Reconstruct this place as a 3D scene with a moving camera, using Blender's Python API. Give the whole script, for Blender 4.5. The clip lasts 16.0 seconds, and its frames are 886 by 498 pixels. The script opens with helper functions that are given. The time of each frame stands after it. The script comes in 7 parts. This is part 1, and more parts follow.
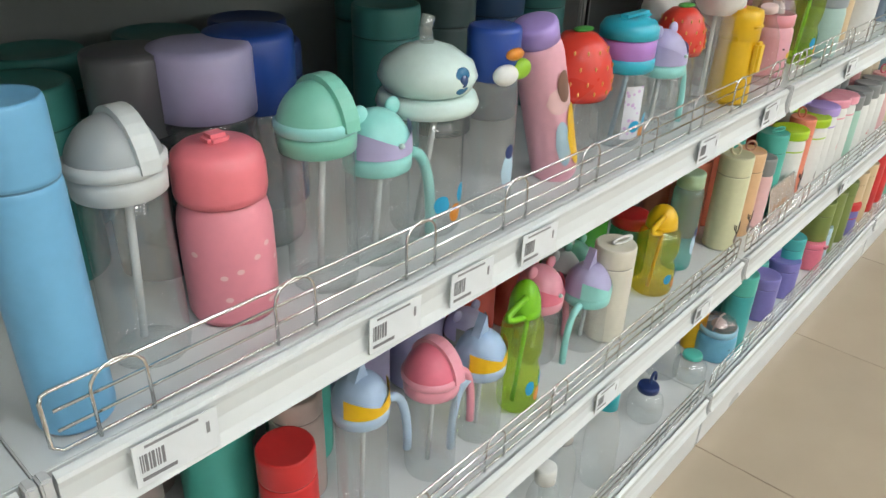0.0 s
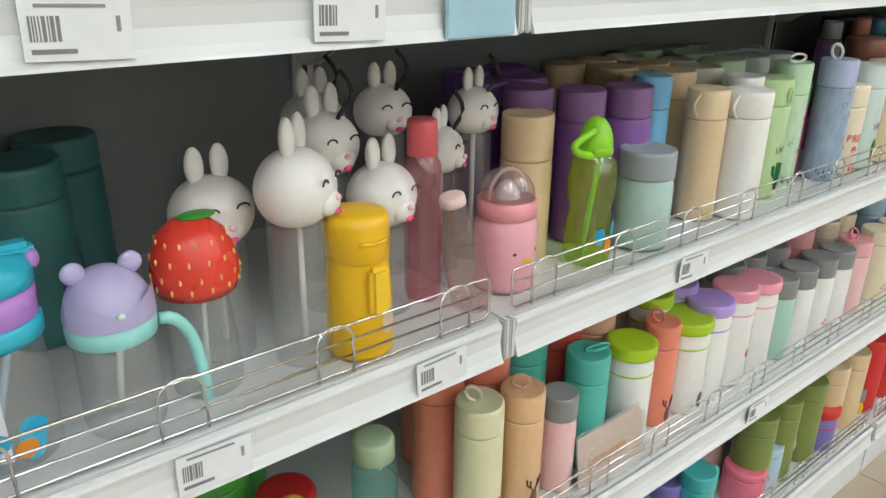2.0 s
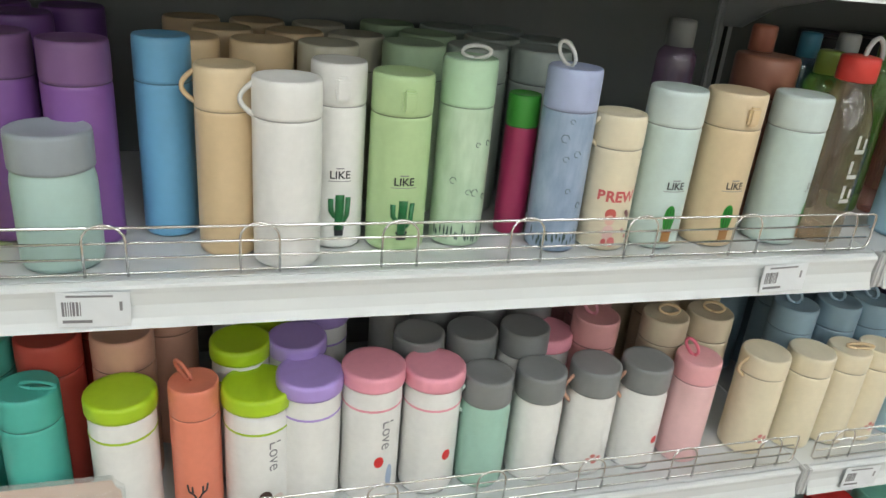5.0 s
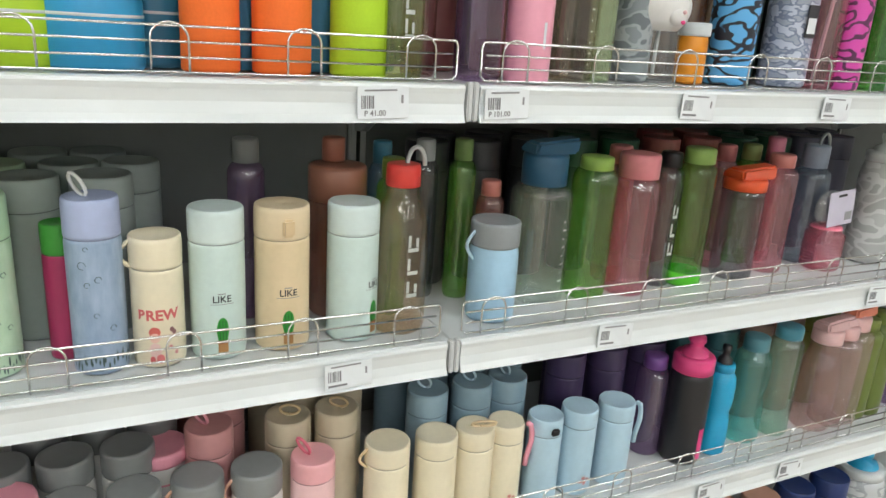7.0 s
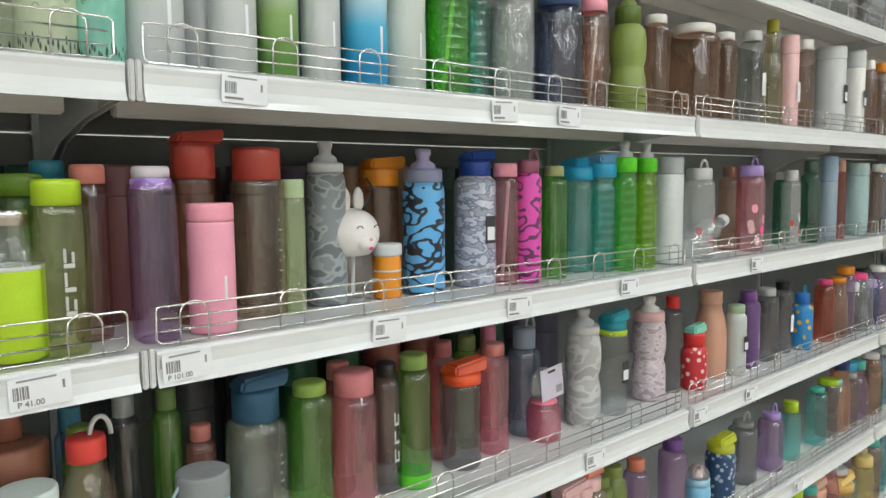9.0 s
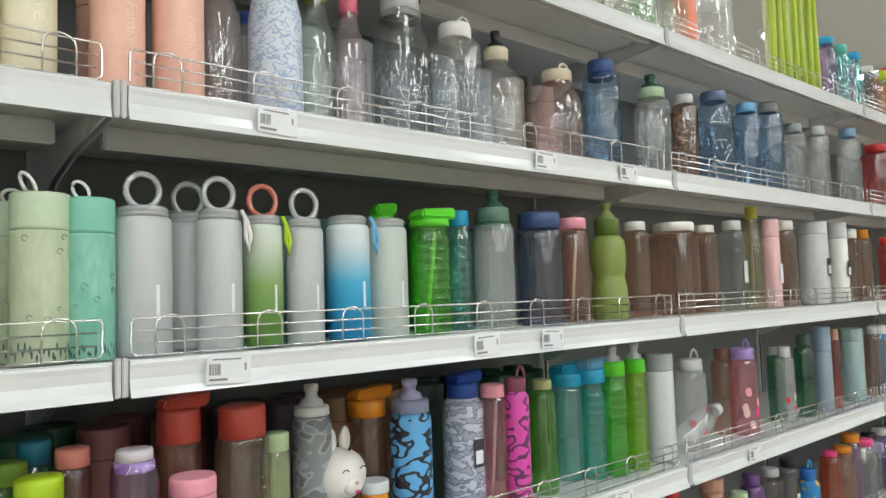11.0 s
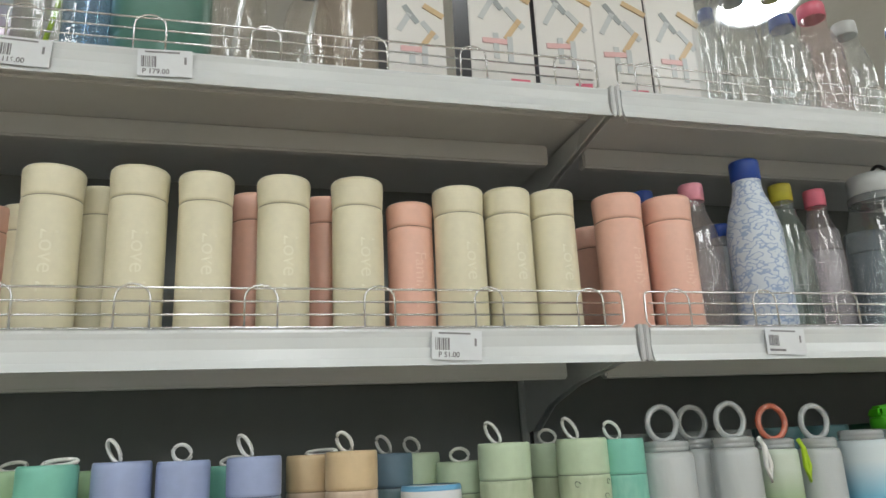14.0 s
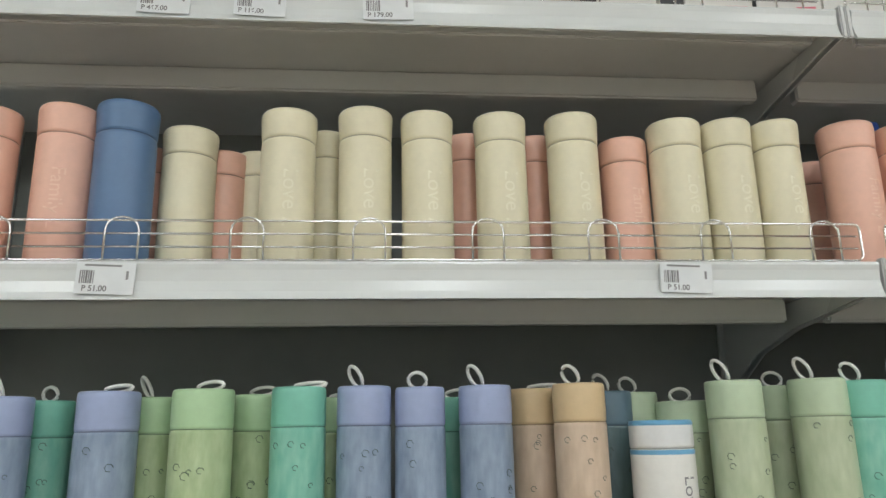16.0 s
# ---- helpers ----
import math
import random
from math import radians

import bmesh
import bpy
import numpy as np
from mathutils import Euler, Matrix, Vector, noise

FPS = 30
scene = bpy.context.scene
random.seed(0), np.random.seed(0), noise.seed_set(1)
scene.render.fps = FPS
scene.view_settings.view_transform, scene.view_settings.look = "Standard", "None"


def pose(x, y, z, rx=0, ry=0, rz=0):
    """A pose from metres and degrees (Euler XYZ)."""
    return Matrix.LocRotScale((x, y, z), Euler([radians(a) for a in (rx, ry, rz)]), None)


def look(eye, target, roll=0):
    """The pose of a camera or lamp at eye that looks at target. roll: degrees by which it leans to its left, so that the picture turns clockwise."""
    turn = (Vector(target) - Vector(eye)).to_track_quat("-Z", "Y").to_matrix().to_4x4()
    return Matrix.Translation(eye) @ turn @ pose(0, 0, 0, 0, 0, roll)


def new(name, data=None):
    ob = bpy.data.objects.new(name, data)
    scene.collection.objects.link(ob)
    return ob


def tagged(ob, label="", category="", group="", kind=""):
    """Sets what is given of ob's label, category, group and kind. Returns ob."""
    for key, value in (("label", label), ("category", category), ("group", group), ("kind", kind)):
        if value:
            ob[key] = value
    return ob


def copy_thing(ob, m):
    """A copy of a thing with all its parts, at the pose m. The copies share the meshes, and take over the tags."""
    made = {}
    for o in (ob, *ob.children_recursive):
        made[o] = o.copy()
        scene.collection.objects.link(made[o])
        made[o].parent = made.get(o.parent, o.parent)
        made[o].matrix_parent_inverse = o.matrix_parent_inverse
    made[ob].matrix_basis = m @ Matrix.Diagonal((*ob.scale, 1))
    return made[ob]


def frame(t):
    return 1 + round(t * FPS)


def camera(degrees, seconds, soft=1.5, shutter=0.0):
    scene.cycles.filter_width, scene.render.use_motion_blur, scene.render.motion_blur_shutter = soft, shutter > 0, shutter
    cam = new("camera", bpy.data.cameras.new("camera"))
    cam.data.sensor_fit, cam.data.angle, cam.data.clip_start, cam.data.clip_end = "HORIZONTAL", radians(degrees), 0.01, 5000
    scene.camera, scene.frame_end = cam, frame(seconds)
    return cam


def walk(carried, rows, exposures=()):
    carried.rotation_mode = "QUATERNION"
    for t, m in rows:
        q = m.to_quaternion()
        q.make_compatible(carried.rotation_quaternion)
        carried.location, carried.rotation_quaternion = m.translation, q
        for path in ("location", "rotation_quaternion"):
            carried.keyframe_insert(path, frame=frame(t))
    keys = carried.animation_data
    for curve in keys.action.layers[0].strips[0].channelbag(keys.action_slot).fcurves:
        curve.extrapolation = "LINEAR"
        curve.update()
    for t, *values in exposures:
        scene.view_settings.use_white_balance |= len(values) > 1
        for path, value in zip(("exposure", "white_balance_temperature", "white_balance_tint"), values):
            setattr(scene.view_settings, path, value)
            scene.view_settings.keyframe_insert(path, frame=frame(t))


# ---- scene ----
cam = camera(62.5, 16.0)
PATH = [
    (0, (0.063, 0.025, 1.129), (-1.105, 1.337, 0.172), 1.8),
    (0.5, (0.094, 0.192, 1.124), (-1.151, 1.486, 0.242), 1.0),
    (1, (0.171, 0.411, 1.152), (-1.212, 1.602, 0.333), 0.2),
    (1.5, (0.18, 0.604, 1.152), (-1.234, 1.779, 0.365), 0.5),
    (2, (0.17, 0.826, 1.15), (-1.278, 1.985, 0.4), 0.5),
    (2.5, (0.184, 0.989, 1.15), (-1.338, 2.023, 0.365), 0.8),
    (3, (0.265, 1.188, 1.135), (-1.351, 2.096, 0.384), 1.7),
    (3.2, (0.285, 1.262, 1.132), (-1.349, 2.136, 0.379), 2.3),
    (5.3, (0.341, 1.834, 1.115), (-1.428, 2.33, 0.324), 4.9),
    (5.5, (0.364, 1.9, 1.12), (-1.415, 2.375, 0.337), 4.5),
    (6, (0.395, 1.98, 1.128), (-1.376, 2.542, 0.387), 4.1),
    (6.5, (0.421, 2.02, 1.159), (-1.309, 2.756, 0.478), 4.4),
    (7, (0.464, 2.094, 1.196), (-1.253, 2.933, 0.604), 3.7),
    (7.5, (0.488, 2.124, 1.231), (-1.169, 3.121, 0.722), 3.6),
    (8, (0.5, 2.157, 1.255), (-1.092, 3.301, 0.857), 2.5),
    (8.5, (0.522, 2.182, 1.29), (-1.001, 3.44, 0.981), 1.0),
    (9, (0.538, 2.208, 1.323), (-0.958, 3.522, 1.136), -0.5),
    (9.5, (0.562, 2.224, 1.367), (-0.913, 3.574, 1.327), -1.8),
    (9.7, (0.564, 2.228, 1.389), (-0.897, 3.594, 1.398), -2.1),
    (11.8, (0.588, 2.204, 1.579), (-1.001, 3.399, 1.797), -2.6),
    (12, (0.576, 2.186, 1.59), (-1.047, 3.33, 1.831), -2.8),
    (12.5, (0.548, 2.145, 1.603), (-1.157, 3.147, 1.898), -3.2),
    (13, (0.516, 2.093, 1.614), (-1.258, 2.939, 1.981), -3.5),
    (13.5, (0.506, 2.053, 1.628), (-1.325, 2.722, 2.076), -3.5),
    (14, (0.508, 2.018, 1.648), (-1.352, 2.529, 2.177), -2.8),
    (14.5, (0.517, 1.98, 1.687), (-1.345, 2.392, 2.29), -2.2),
    (15, (0.517, 1.947, 1.689), (-1.34, 2.263, 2.36), -2.1),
    (15.5, (0.487, 1.927, 1.642), (-1.401, 2.148, 2.264), -1.3),
    (16, (0.474, 1.909, 1.599), (-1.457, 2.081, 2.089), -1.1),
]
walk(cam, [(t, look(eye, target, roll)) for t, eye, target, roll in PATH],
     exposures=[(0, -0.04), (2.5, -0.2), (5.5, -0.3), (7, -0.13), (9.5, -0.2), (12.5, -0.3), (13.5, -0.45), (15, -0.8), (16, -0.55)])

# ---- light: fluorescent panels in the shop's ceiling ----
world = bpy.data.worlds.new("world")
scene.world = world
world.use_nodes = True
world.node_tree.nodes["Background"].inputs[0].default_value = (0.8, 0.9, 1.0, 1)
world.node_tree.nodes["Background"].inputs[1].default_value = 0.05
LAMP_STRENGTH = 15.0
CEILING = 3.05

# ---- materials ----
MATS = {}


def nodes_of(name):
    m = bpy.data.materials.new(name)
    m.use_nodes = True
    nt = m.node_tree
    return m, nt, nt.nodes["Principled BSDF"]


def surface(name, col, rough=0.4, metal=0.0, bump=0.0, scale=60.0, vary=0.06, coat=0.0, trans=0.0):
    """A plain surface with a fine uneven tone and grain."""
    key = (name, col, rough, metal, bump, scale, vary, coat)
    if key in MATS:
        return MATS[key]
    m, nt, b = nodes_of(name)
    tc = nt.nodes.new("ShaderNodeTexCoord")
    n1 = nt.nodes.new("ShaderNodeTexNoise")
    n1.inputs["Scale"].default_value = scale
    n1.inputs["Detail"].default_value = 4
    n2 = nt.nodes.new("ShaderNodeTexNoise")
    n2.inputs["Scale"].default_value = scale * 0.12
    nt.links.new(tc.outputs["Object"], n1.inputs["Vector"])
    nt.links.new(tc.outputs["Object"], n2.inputs["Vector"])
    add = nt.nodes.new("ShaderNodeMath")
    add.operation = "ADD"
    nt.links.new(n1.outputs["Fac"], add.inputs[0])
    nt.links.new(n2.outputs["Fac"], add.inputs[1])
    mr = nt.nodes.new("ShaderNodeMapRange")
    mr.inputs["From Min"].default_value = 0.6
    mr.inputs["From Max"].default_value = 1.4
    mr.inputs["To Min"].default_value = 1 - vary
    mr.inputs["To Max"].default_value = 1 + vary
    nt.links.new(add.outputs[0], mr.inputs["Value"])
    mx = nt.nodes.new("ShaderNodeVectorMath")
    mx.operation = "SCALE"
    mx.inputs[0].default_value = col
    nt.links.new(mr.outputs[0], mx.inputs["Scale"])
    nt.links.new(mx.outputs[0], b.inputs["Base Color"])
    rr = nt.nodes.new("ShaderNodeMapRange")
    rr.inputs["To Min"].default_value = max(rough - 0.07, 0.03)
    rr.inputs["To Max"].default_value = min(rough + 0.07, 1)
    nt.links.new(n2.outputs["Fac"], rr.inputs["Value"])
    nt.links.new(rr.outputs[0], b.inputs["Roughness"])
    b.inputs["Metallic"].default_value = metal
    b.inputs["Coat Weight"].default_value = coat
    if bump:
        bp = nt.nodes.new("ShaderNodeBump")
        bp.inputs["Strength"].default_value = bump
        bp.inputs["Distance"].default_value = 0.001
        nt.links.new(n1.outputs["Fac"], bp.inputs["Height"])
        nt.links.new(bp.outputs[0], b.inputs["Normal"])
    MATS[key] = m
    return m


def clear(tint, milk=0.12, rough=0.05):
    """Thin clear or tinted plastic: it lets light through, with a glossy skin and a little haze."""
    key = ("clear", tint, milk, rough)
    if key in MATS:
        return MATS[key]
    m, nt, b = nodes_of("clear_plastic")
    b.inputs["Base Color"].default_value = (*tint, 1)
    b.inputs["Roughness"].default_value = rough
    tr = nt.nodes.new("ShaderNodeBsdfTransparent")
    top = max(tint)
    tr.inputs[0].default_value = (*[(c / top) ** 0.46 * top ** 0.14 for c in tint], 1)
    tc = nt.nodes.new("ShaderNodeTexCoord")
    n = nt.nodes.new("ShaderNodeTexNoise")
    n.inputs["Scale"].default_value = 80
    nt.links.new(tc.outputs["Object"], n.inputs["Vector"])
    mp = nt.nodes.new("ShaderNodeMapping")
    mp.inputs["Scale"].default_value = (1, 1, 0.3)
    nt.links.new(tc.outputs["Object"], mp.inputs["Vector"])
    nt.links.new(mp.outputs[0], n.inputs["Vector"])
    bp = nt.nodes.new("ShaderNodeBump")
    bp.inputs["Strength"].default_value = 0.4
    bp.inputs["Distance"].default_value = 0.005
    nt.links.new(n.outputs["Fac"], bp.inputs["Height"])
    nt.links.new(bp.outputs[0], b.inputs["Normal"])
    gl = nt.nodes.new("ShaderNodeBsdfGlossy")
    gl.inputs["Roughness"].default_value = rough
    nt.links.new(bp.outputs[0], gl.inputs["Normal"])
    lw = nt.nodes.new("ShaderNodeLayerWeight")
    nt.links.new(bp.outputs[0], lw.inputs["Normal"])
    pw = nt.nodes.new("ShaderNodeMath")
    pw.operation = "POWER"
    pw.inputs[1].default_value = 4.0
    nt.links.new(lw.outputs["Facing"], pw.inputs[0])
    fr = nt.nodes.new("ShaderNodeMapRange")
    fr.inputs["To Min"].default_value = 0.10
    fr.inputs["To Max"].default_value = 0.55
    nt.links.new(pw.outputs[0], fr.inputs["Value"])
    m1 = nt.nodes.new("ShaderNodeMixShader")
    m1.inputs[0].default_value = milk * (0.55 if rough < 0.1 else 1.0)
    nt.links.new(tr.outputs[0], m1.inputs[1])
    nt.links.new(b.outputs[0], m1.inputs[2])
    m2 = nt.nodes.new("ShaderNodeMixShader")
    nt.links.new(fr.outputs[0], m2.inputs[0])
    nt.links.new(m1.outputs[0], m2.inputs[1])
    nt.links.new(gl.outputs[0], m2.inputs[2])
    nt.links.new(m2.outputs[0], nt.nodes["Material Output"].inputs[0])
    MATS[key] = m
    return m


def printed(kind, c1, c2, c3=None, scale=30.0, rough=0.35):
    """A printed skin on a bottle: 'camo' blotches, 'spots', 'fibre' flecks, or 'fade' from foot to top."""
    key = (kind, c1, c2, c3, scale)
    if key in MATS:
        return MATS[key]
    m, nt, b = nodes_of(kind + "_print")
    b.inputs["Roughness"].default_value = rough
    tc = nt.nodes.new("ShaderNodeTexCoord")
    ramp = nt.nodes.new("ShaderNodeValToRGB")
    e = ramp.color_ramp.elements
    c3 = c3 or c2
    if kind == "fade":
        sp = nt.nodes.new("ShaderNodeSeparateXYZ")
        nt.links.new(tc.outputs["Generated"], sp.inputs[0])
        nt.links.new(sp.outputs["Z"], ramp.inputs[0])
        e[0].position, e[1].position = 0.15, 0.85
        e[0].color, e[1].color = (*c1, 1), (*c3, 1)
        mid = e.new(0.5)
        mid.color = (*c2, 1)
    else:
        if kind == "spots":
            n = nt.nodes.new("ShaderNodeTexVoronoi")
            n.inputs["Scale"].default_value = scale
            nt.links.new(tc.outputs["Object"], n.inputs["Vector"])
            nt.links.new(n.outputs["Distance"], ramp.inputs[0])
            e[0].position, e[1].position = 0.3, 0.34
        else:
            n = nt.nodes.new("ShaderNodeTexNoise")
            n.inputs["Scale"].default_value = scale
            n.inputs["Detail"].default_value = 0.6 if kind == "camo" else 6
            mp = nt.nodes.new("ShaderNodeMapping")
            mp.inputs["Scale"].default_value = (1, 1, 1.6) if kind == "camo" else (1, 1, 0.35)
            nt.links.new(tc.outputs["Object"], mp.inputs["Vector"])
            nt.links.new(mp.outputs[0], n.inputs["Vector"])
            nt.links.new(n.outputs["Fac"], ramp.inputs[0])
            e[0].position, e[1].position = (0.46, 0.475) if kind == "camo" else (0.3, 0.7)
        e[0].color, e[1].color = (*c1, 1), (*c2, 1)
        if kind == "camo":
            third = e.new(0.56)
            third.color = (*c2, 1)
            fourth = e.new(0.575)
            fourth.color = (*c3, 1)
    nt.links.new(ramp.outputs[0], b.inputs["Base Color"])
    MATS[key] = m
    return m


def glow(name, col, strength):
    m, nt, b = nodes_of(name)
    b.inputs["Emission Color"].default_value = (*col, 1)
    b.inputs["Emission Strength"].default_value = strength
    return m


ENAMEL = surface("white_shelf_enamel", (0.66, 0.68, 0.68), 0.3, bump=0.05, scale=40, vary=0.03)
STRIP = surface("white_price_rail", (0.69, 0.72, 0.72), 0.2, bump=0.04, scale=25, vary=0.02)
# BACKING is darker than the panel's paint: the shelves' shade is in its colour
BACKING = surface("shade_darkened_back_panel", (0.24, 0.26, 0.25), 0.45, bump=0.1, scale=30, vary=0.05)
CHROME = surface("chromed_wire", (0.78, 0.78, 0.77), 0.16, metal=1.0, vary=0.05)
DARKSLOT = surface("dark_slot", (0.03, 0.03, 0.03), 0.7)
PAPER = surface("label_paper", (0.74, 0.77, 0.79), 0.5, scale=90, vary=0.03)
INK = surface("black_ink", (0.03, 0.03, 0.035), 0.6)


def plastic(c, rough=0.32):
    return surface("coloured_plastic", c, rough, bump=0.03, scale=120, vary=0.05)


# colours
CREAM = (0.76, 0.71, 0.52)
SALMON = (0.82, 0.49, 0.38)
STEELBLUE = (0.11, 0.20, 0.36)
WHITE = (0.78, 0.78, 0.75)
TAN = (0.66, 0.50, 0.30)
IVORY = (0.76, 0.68, 0.50)
MINT = (0.55, 0.68, 0.62)
LIGHTGREEN = (0.45, 0.62, 0.32)
SAGE = (0.42, 0.58, 0.38)
GREYGREEN = (0.25, 0.29, 0.26)
LILACBLUE = (0.34, 0.41, 0.62)
TEAL = (0.08, 0.45, 0.37)
JADE = (0.21, 0.55, 0.43)
AQUA = (0.30, 0.68, 0.64)
PALEBLUE = (0.42, 0.58, 0.68)
SKY = (0.16, 0.42, 0.66)
CYAN = (0.02, 0.36, 0.62)
NAVY = (0.015, 0.035, 0.14)
BLUE = (0.02, 0.07, 0.34)
PURPLE = (0.19, 0.08, 0.30)
VIOLET = (0.20, 0.18, 0.48)
LILAC = (0.42, 0.30, 0.68)
LAVENDER = (0.43, 0.40, 0.62)
PINK = (0.82, 0.34, 0.42)
ROSE = (0.76, 0.18, 0.26)
BLUSH = (0.78, 0.50, 0.50)
HOTPINK = (0.80, 0.07, 0.25)
MAGENTA = (0.62, 0.07, 0.40)
RED = (0.62, 0.03, 0.03)
STRAWBERRY = (0.70, 0.05, 0.03)
CORAL = (0.76, 0.24, 0.15)
REDLID = (0.48, 0.07, 0.05)
ORANGE = (0.85, 0.16, 0.02)
AMBER = (0.70, 0.25, 0.02)
YELLOW = (0.80, 0.48, 0.01)
LIME = (0.40, 0.60, 0.02)
NEON = (0.10, 0.60, 0.02)
GREEN = (0.05, 0.30, 0.04)
OLIVE = (0.19, 0.24, 0.06)
DARKGREEN = (0.02, 0.09, 0.05)
BROWN = (0.22, 0.11, 0.08)
PEACH = (0.64, 0.36, 0.26)
GREY = (0.22, 0.23, 0.23)
MIDGREY = (0.36, 0.39, 0.40)
PALEGREY = (0.58, 0.61, 0.61)
BLACK = (0.015, 0.015, 0.018)
# tints of clear plastic
GLASS = (0.88, 0.91, 0.91)
SMOKE = (0.42, 0.45, 0.45)
T_GREEN = (0.22, 0.50, 0.10)
T_LIME = (0.50, 0.70, 0.05)
T_PINK = (0.75, 0.32, 0.38)
T_PURPLE = (0.30, 0.20, 0.34)
T_BROWN = (0.40, 0.25, 0.18)
T_BLUE = (0.25, 0.42, 0.62)
T_TEAL = (0.20, 0.55, 0.52)
T_YELLOW = (0.80, 0.66, 0.05)
T_ROSE = (0.76, 0.58, 0.56)
T_DARK = (0.12, 0.12, 0.13)


# ---- mesh helpers ----
def mesh_of(verts, faces, smooth=True):
    me = bpy.data.meshes.new("mesh")
    me.from_pydata(verts, [], faces)
    if smooth:
        me.shade_smooth()
    return me


def lathe(profile, seg=26, squash=1.0, four=0.0):
    """A turned shape from (radius, height) pairs; four > 0 makes it squarish in plan."""
    verts, faces = [], []
    for r, z in profile:
        for k in range(seg):
            a = 2 * math.pi * k / seg
            f = 1.0
            if four:
                f = 1 / (abs(math.cos(a)) ** four + abs(math.sin(a)) ** four) ** (1 / four)
                f *= 0.93
            verts.append((r * f * math.cos(a) * squash, r * f * math.sin(a), z))
    for i in range(len(profile) - 1):
        for k in range(seg):
            j = (k + 1) % seg
            faces.append((i * seg + k, i * seg + j, (i + 1) * seg + j, (i + 1) * seg + k))
    return mesh_of(verts, faces)


def tube(points, rad, seg=7, closed=False):
    pts = [Vector(p) for p in points]
    verts, faces, n = [], [], len(points)
    up = Vector((0.31, 0.17, 0.93)).normalized()
    for i, p in enumerate(pts):
        a = pts[(i - 1) % n] if closed or i else p
        b = pts[(i + 1) % n] if closed or i < n - 1 else p
        d = (b - a).normalized()
        s = d.cross(up)
        if s.length < 0.05:
            s = d.cross(Vector((1, 0, 0)))
        s.normalize()
        u = s.cross(d)
        for k in range(seg):
            q = 2 * math.pi * k / seg
            verts.append(p + rad * (math.cos(q) * s + math.sin(q) * u))
    for i in range(n if closed else n - 1):
        for k in range(seg):
            j, i2 = (k + 1) % seg, (i + 1) % n
            faces.append((i * seg + k, i * seg + j, i2 * seg + j, i2 * seg + k))
    if not closed:
        faces.append(tuple(range(seg))[::-1])
        faces.append(tuple((n - 1) * seg + k for k in range(seg)))
    return mesh_of(verts, faces)


def box(x0, x1, y0, y1, z0, z1, bevel=0.0):
    bm = bmesh.new()
    bmesh.ops.create_cube(bm, size=1.0)
    for v in bm.verts:
        v.co = Vector((x0 + (v.co.x + 0.5) * (x1 - x0), y0 + (v.co.y + 0.5) * (y1 - y0), z0 + (v.co.z + 0.5) * (z1 - z0)))
    if bevel:
        bmesh.ops.bevel(bm, geom=bm.edges[:], offset=bevel, segments=2, affect="EDGES")
    me = bpy.data.meshes.new("mesh")
    bm.to_mesh(me)
    bm.free()
    return me


def ball(rx, ry, rz, z, y=0.0, x=0.0, seg=22, rings=12, cut=-1.0):
    """An egg shape, cut off level below the height cut (-1 to 1)."""
    verts, faces = [], []
    for i in range(rings + 1):
        a0 = math.asin(cut)
        a = a0 + (math.pi / 2 - a0) * i / rings
        for k in range(seg):
            q = 2 * math.pi * k / seg
            verts.append((x + rx * math.cos(a) * math.cos(q), y + ry * math.cos(a) * math.sin(q), z + rz * math.sin(a)))
    for i in range(rings):
        for k in range(seg):
            j = (k + 1) % seg
            faces.append((i * seg + k, i * seg + j, (i + 1) * seg + j, (i + 1) * seg + k))
    return mesh_of(verts, faces)


def extruded(outline, x0, x1):
    """A plate whose outline lies in y and z, from x0 to x1."""
    n = len(outline)
    verts = [(x0, y, z) for y, z in outline] + [(x1, y, z) for y, z in outline]
    faces = [tuple(range(n)), tuple(range(2 * n - 1, n - 1, -1))]
    faces += [(i, n + i, n + (i + 1) % n, (i + 1) % n) for i in range(n)]
    return mesh_of(verts, faces, False)


def patch(r, a0, a1, z0, z1, round_=False, n=8):
    """A thin print lying on a round wall of radius r, between two angles (degrees; 0 faces the aisle)."""
    verts, faces = [], []
    for i in range(n + 1):
        u = i / n
        a = radians(a0 + (a1 - a0) * u)
        w = math.sqrt(max(0.0, 1 - (2 * u - 1) ** 2)) if round_ else 1.0
        zm, h = (z0 + z1) / 2, (z1 - z0) / 2 * w
        verts += [(r * math.cos(a), r * math.sin(a), zm - h), (r * math.cos(a), r * math.sin(a), zm + h)]
    for i in range(n):
        faces.append((2 * i, 2 * i + 2, 2 * i + 3, 2 * i + 1))
    return mesh_of(verts, faces)


def words(text, size, r=None, z=0.0, turn=0.0, upright=False, weight=0.0):
    """Letters as a mesh: flat in y and z, or bent round a wall of radius r."""
    cu = bpy.data.curves.new("words", "FONT")
    cu.body, cu.size, cu.align_x, cu.align_y = text, size, "CENTER", "CENTER"
    cu.offset = weight
    ob = bpy.data.objects.new("words", cu)
    scene.collection.objects.link(ob)
    bpy.context.view_layer.update()
    me = bpy.data.meshes.new_from_object(ob.evaluated_get(bpy.context.evaluated_depsgraph_get()))
    bpy.data.objects.remove(ob)
    for v in me.vertices:
        u, w = v.co.x, v.co.y
        if upright:
            u, w = w, -u
        if r:
            a = radians(turn) + u / r
            v.co = (r * math.cos(a), r * math.sin(a), z + w)
        else:
            v.co = (0.0, u, z + w)
    me.materials.clear()
    return me


def part(name, me, material, parent, label=""):
    ob = new(name, me)
    if len(me.materials) == 0:
        me.materials.append(material)
    ob.parent = parent
    if label:
        ob["label"] = label
    return ob


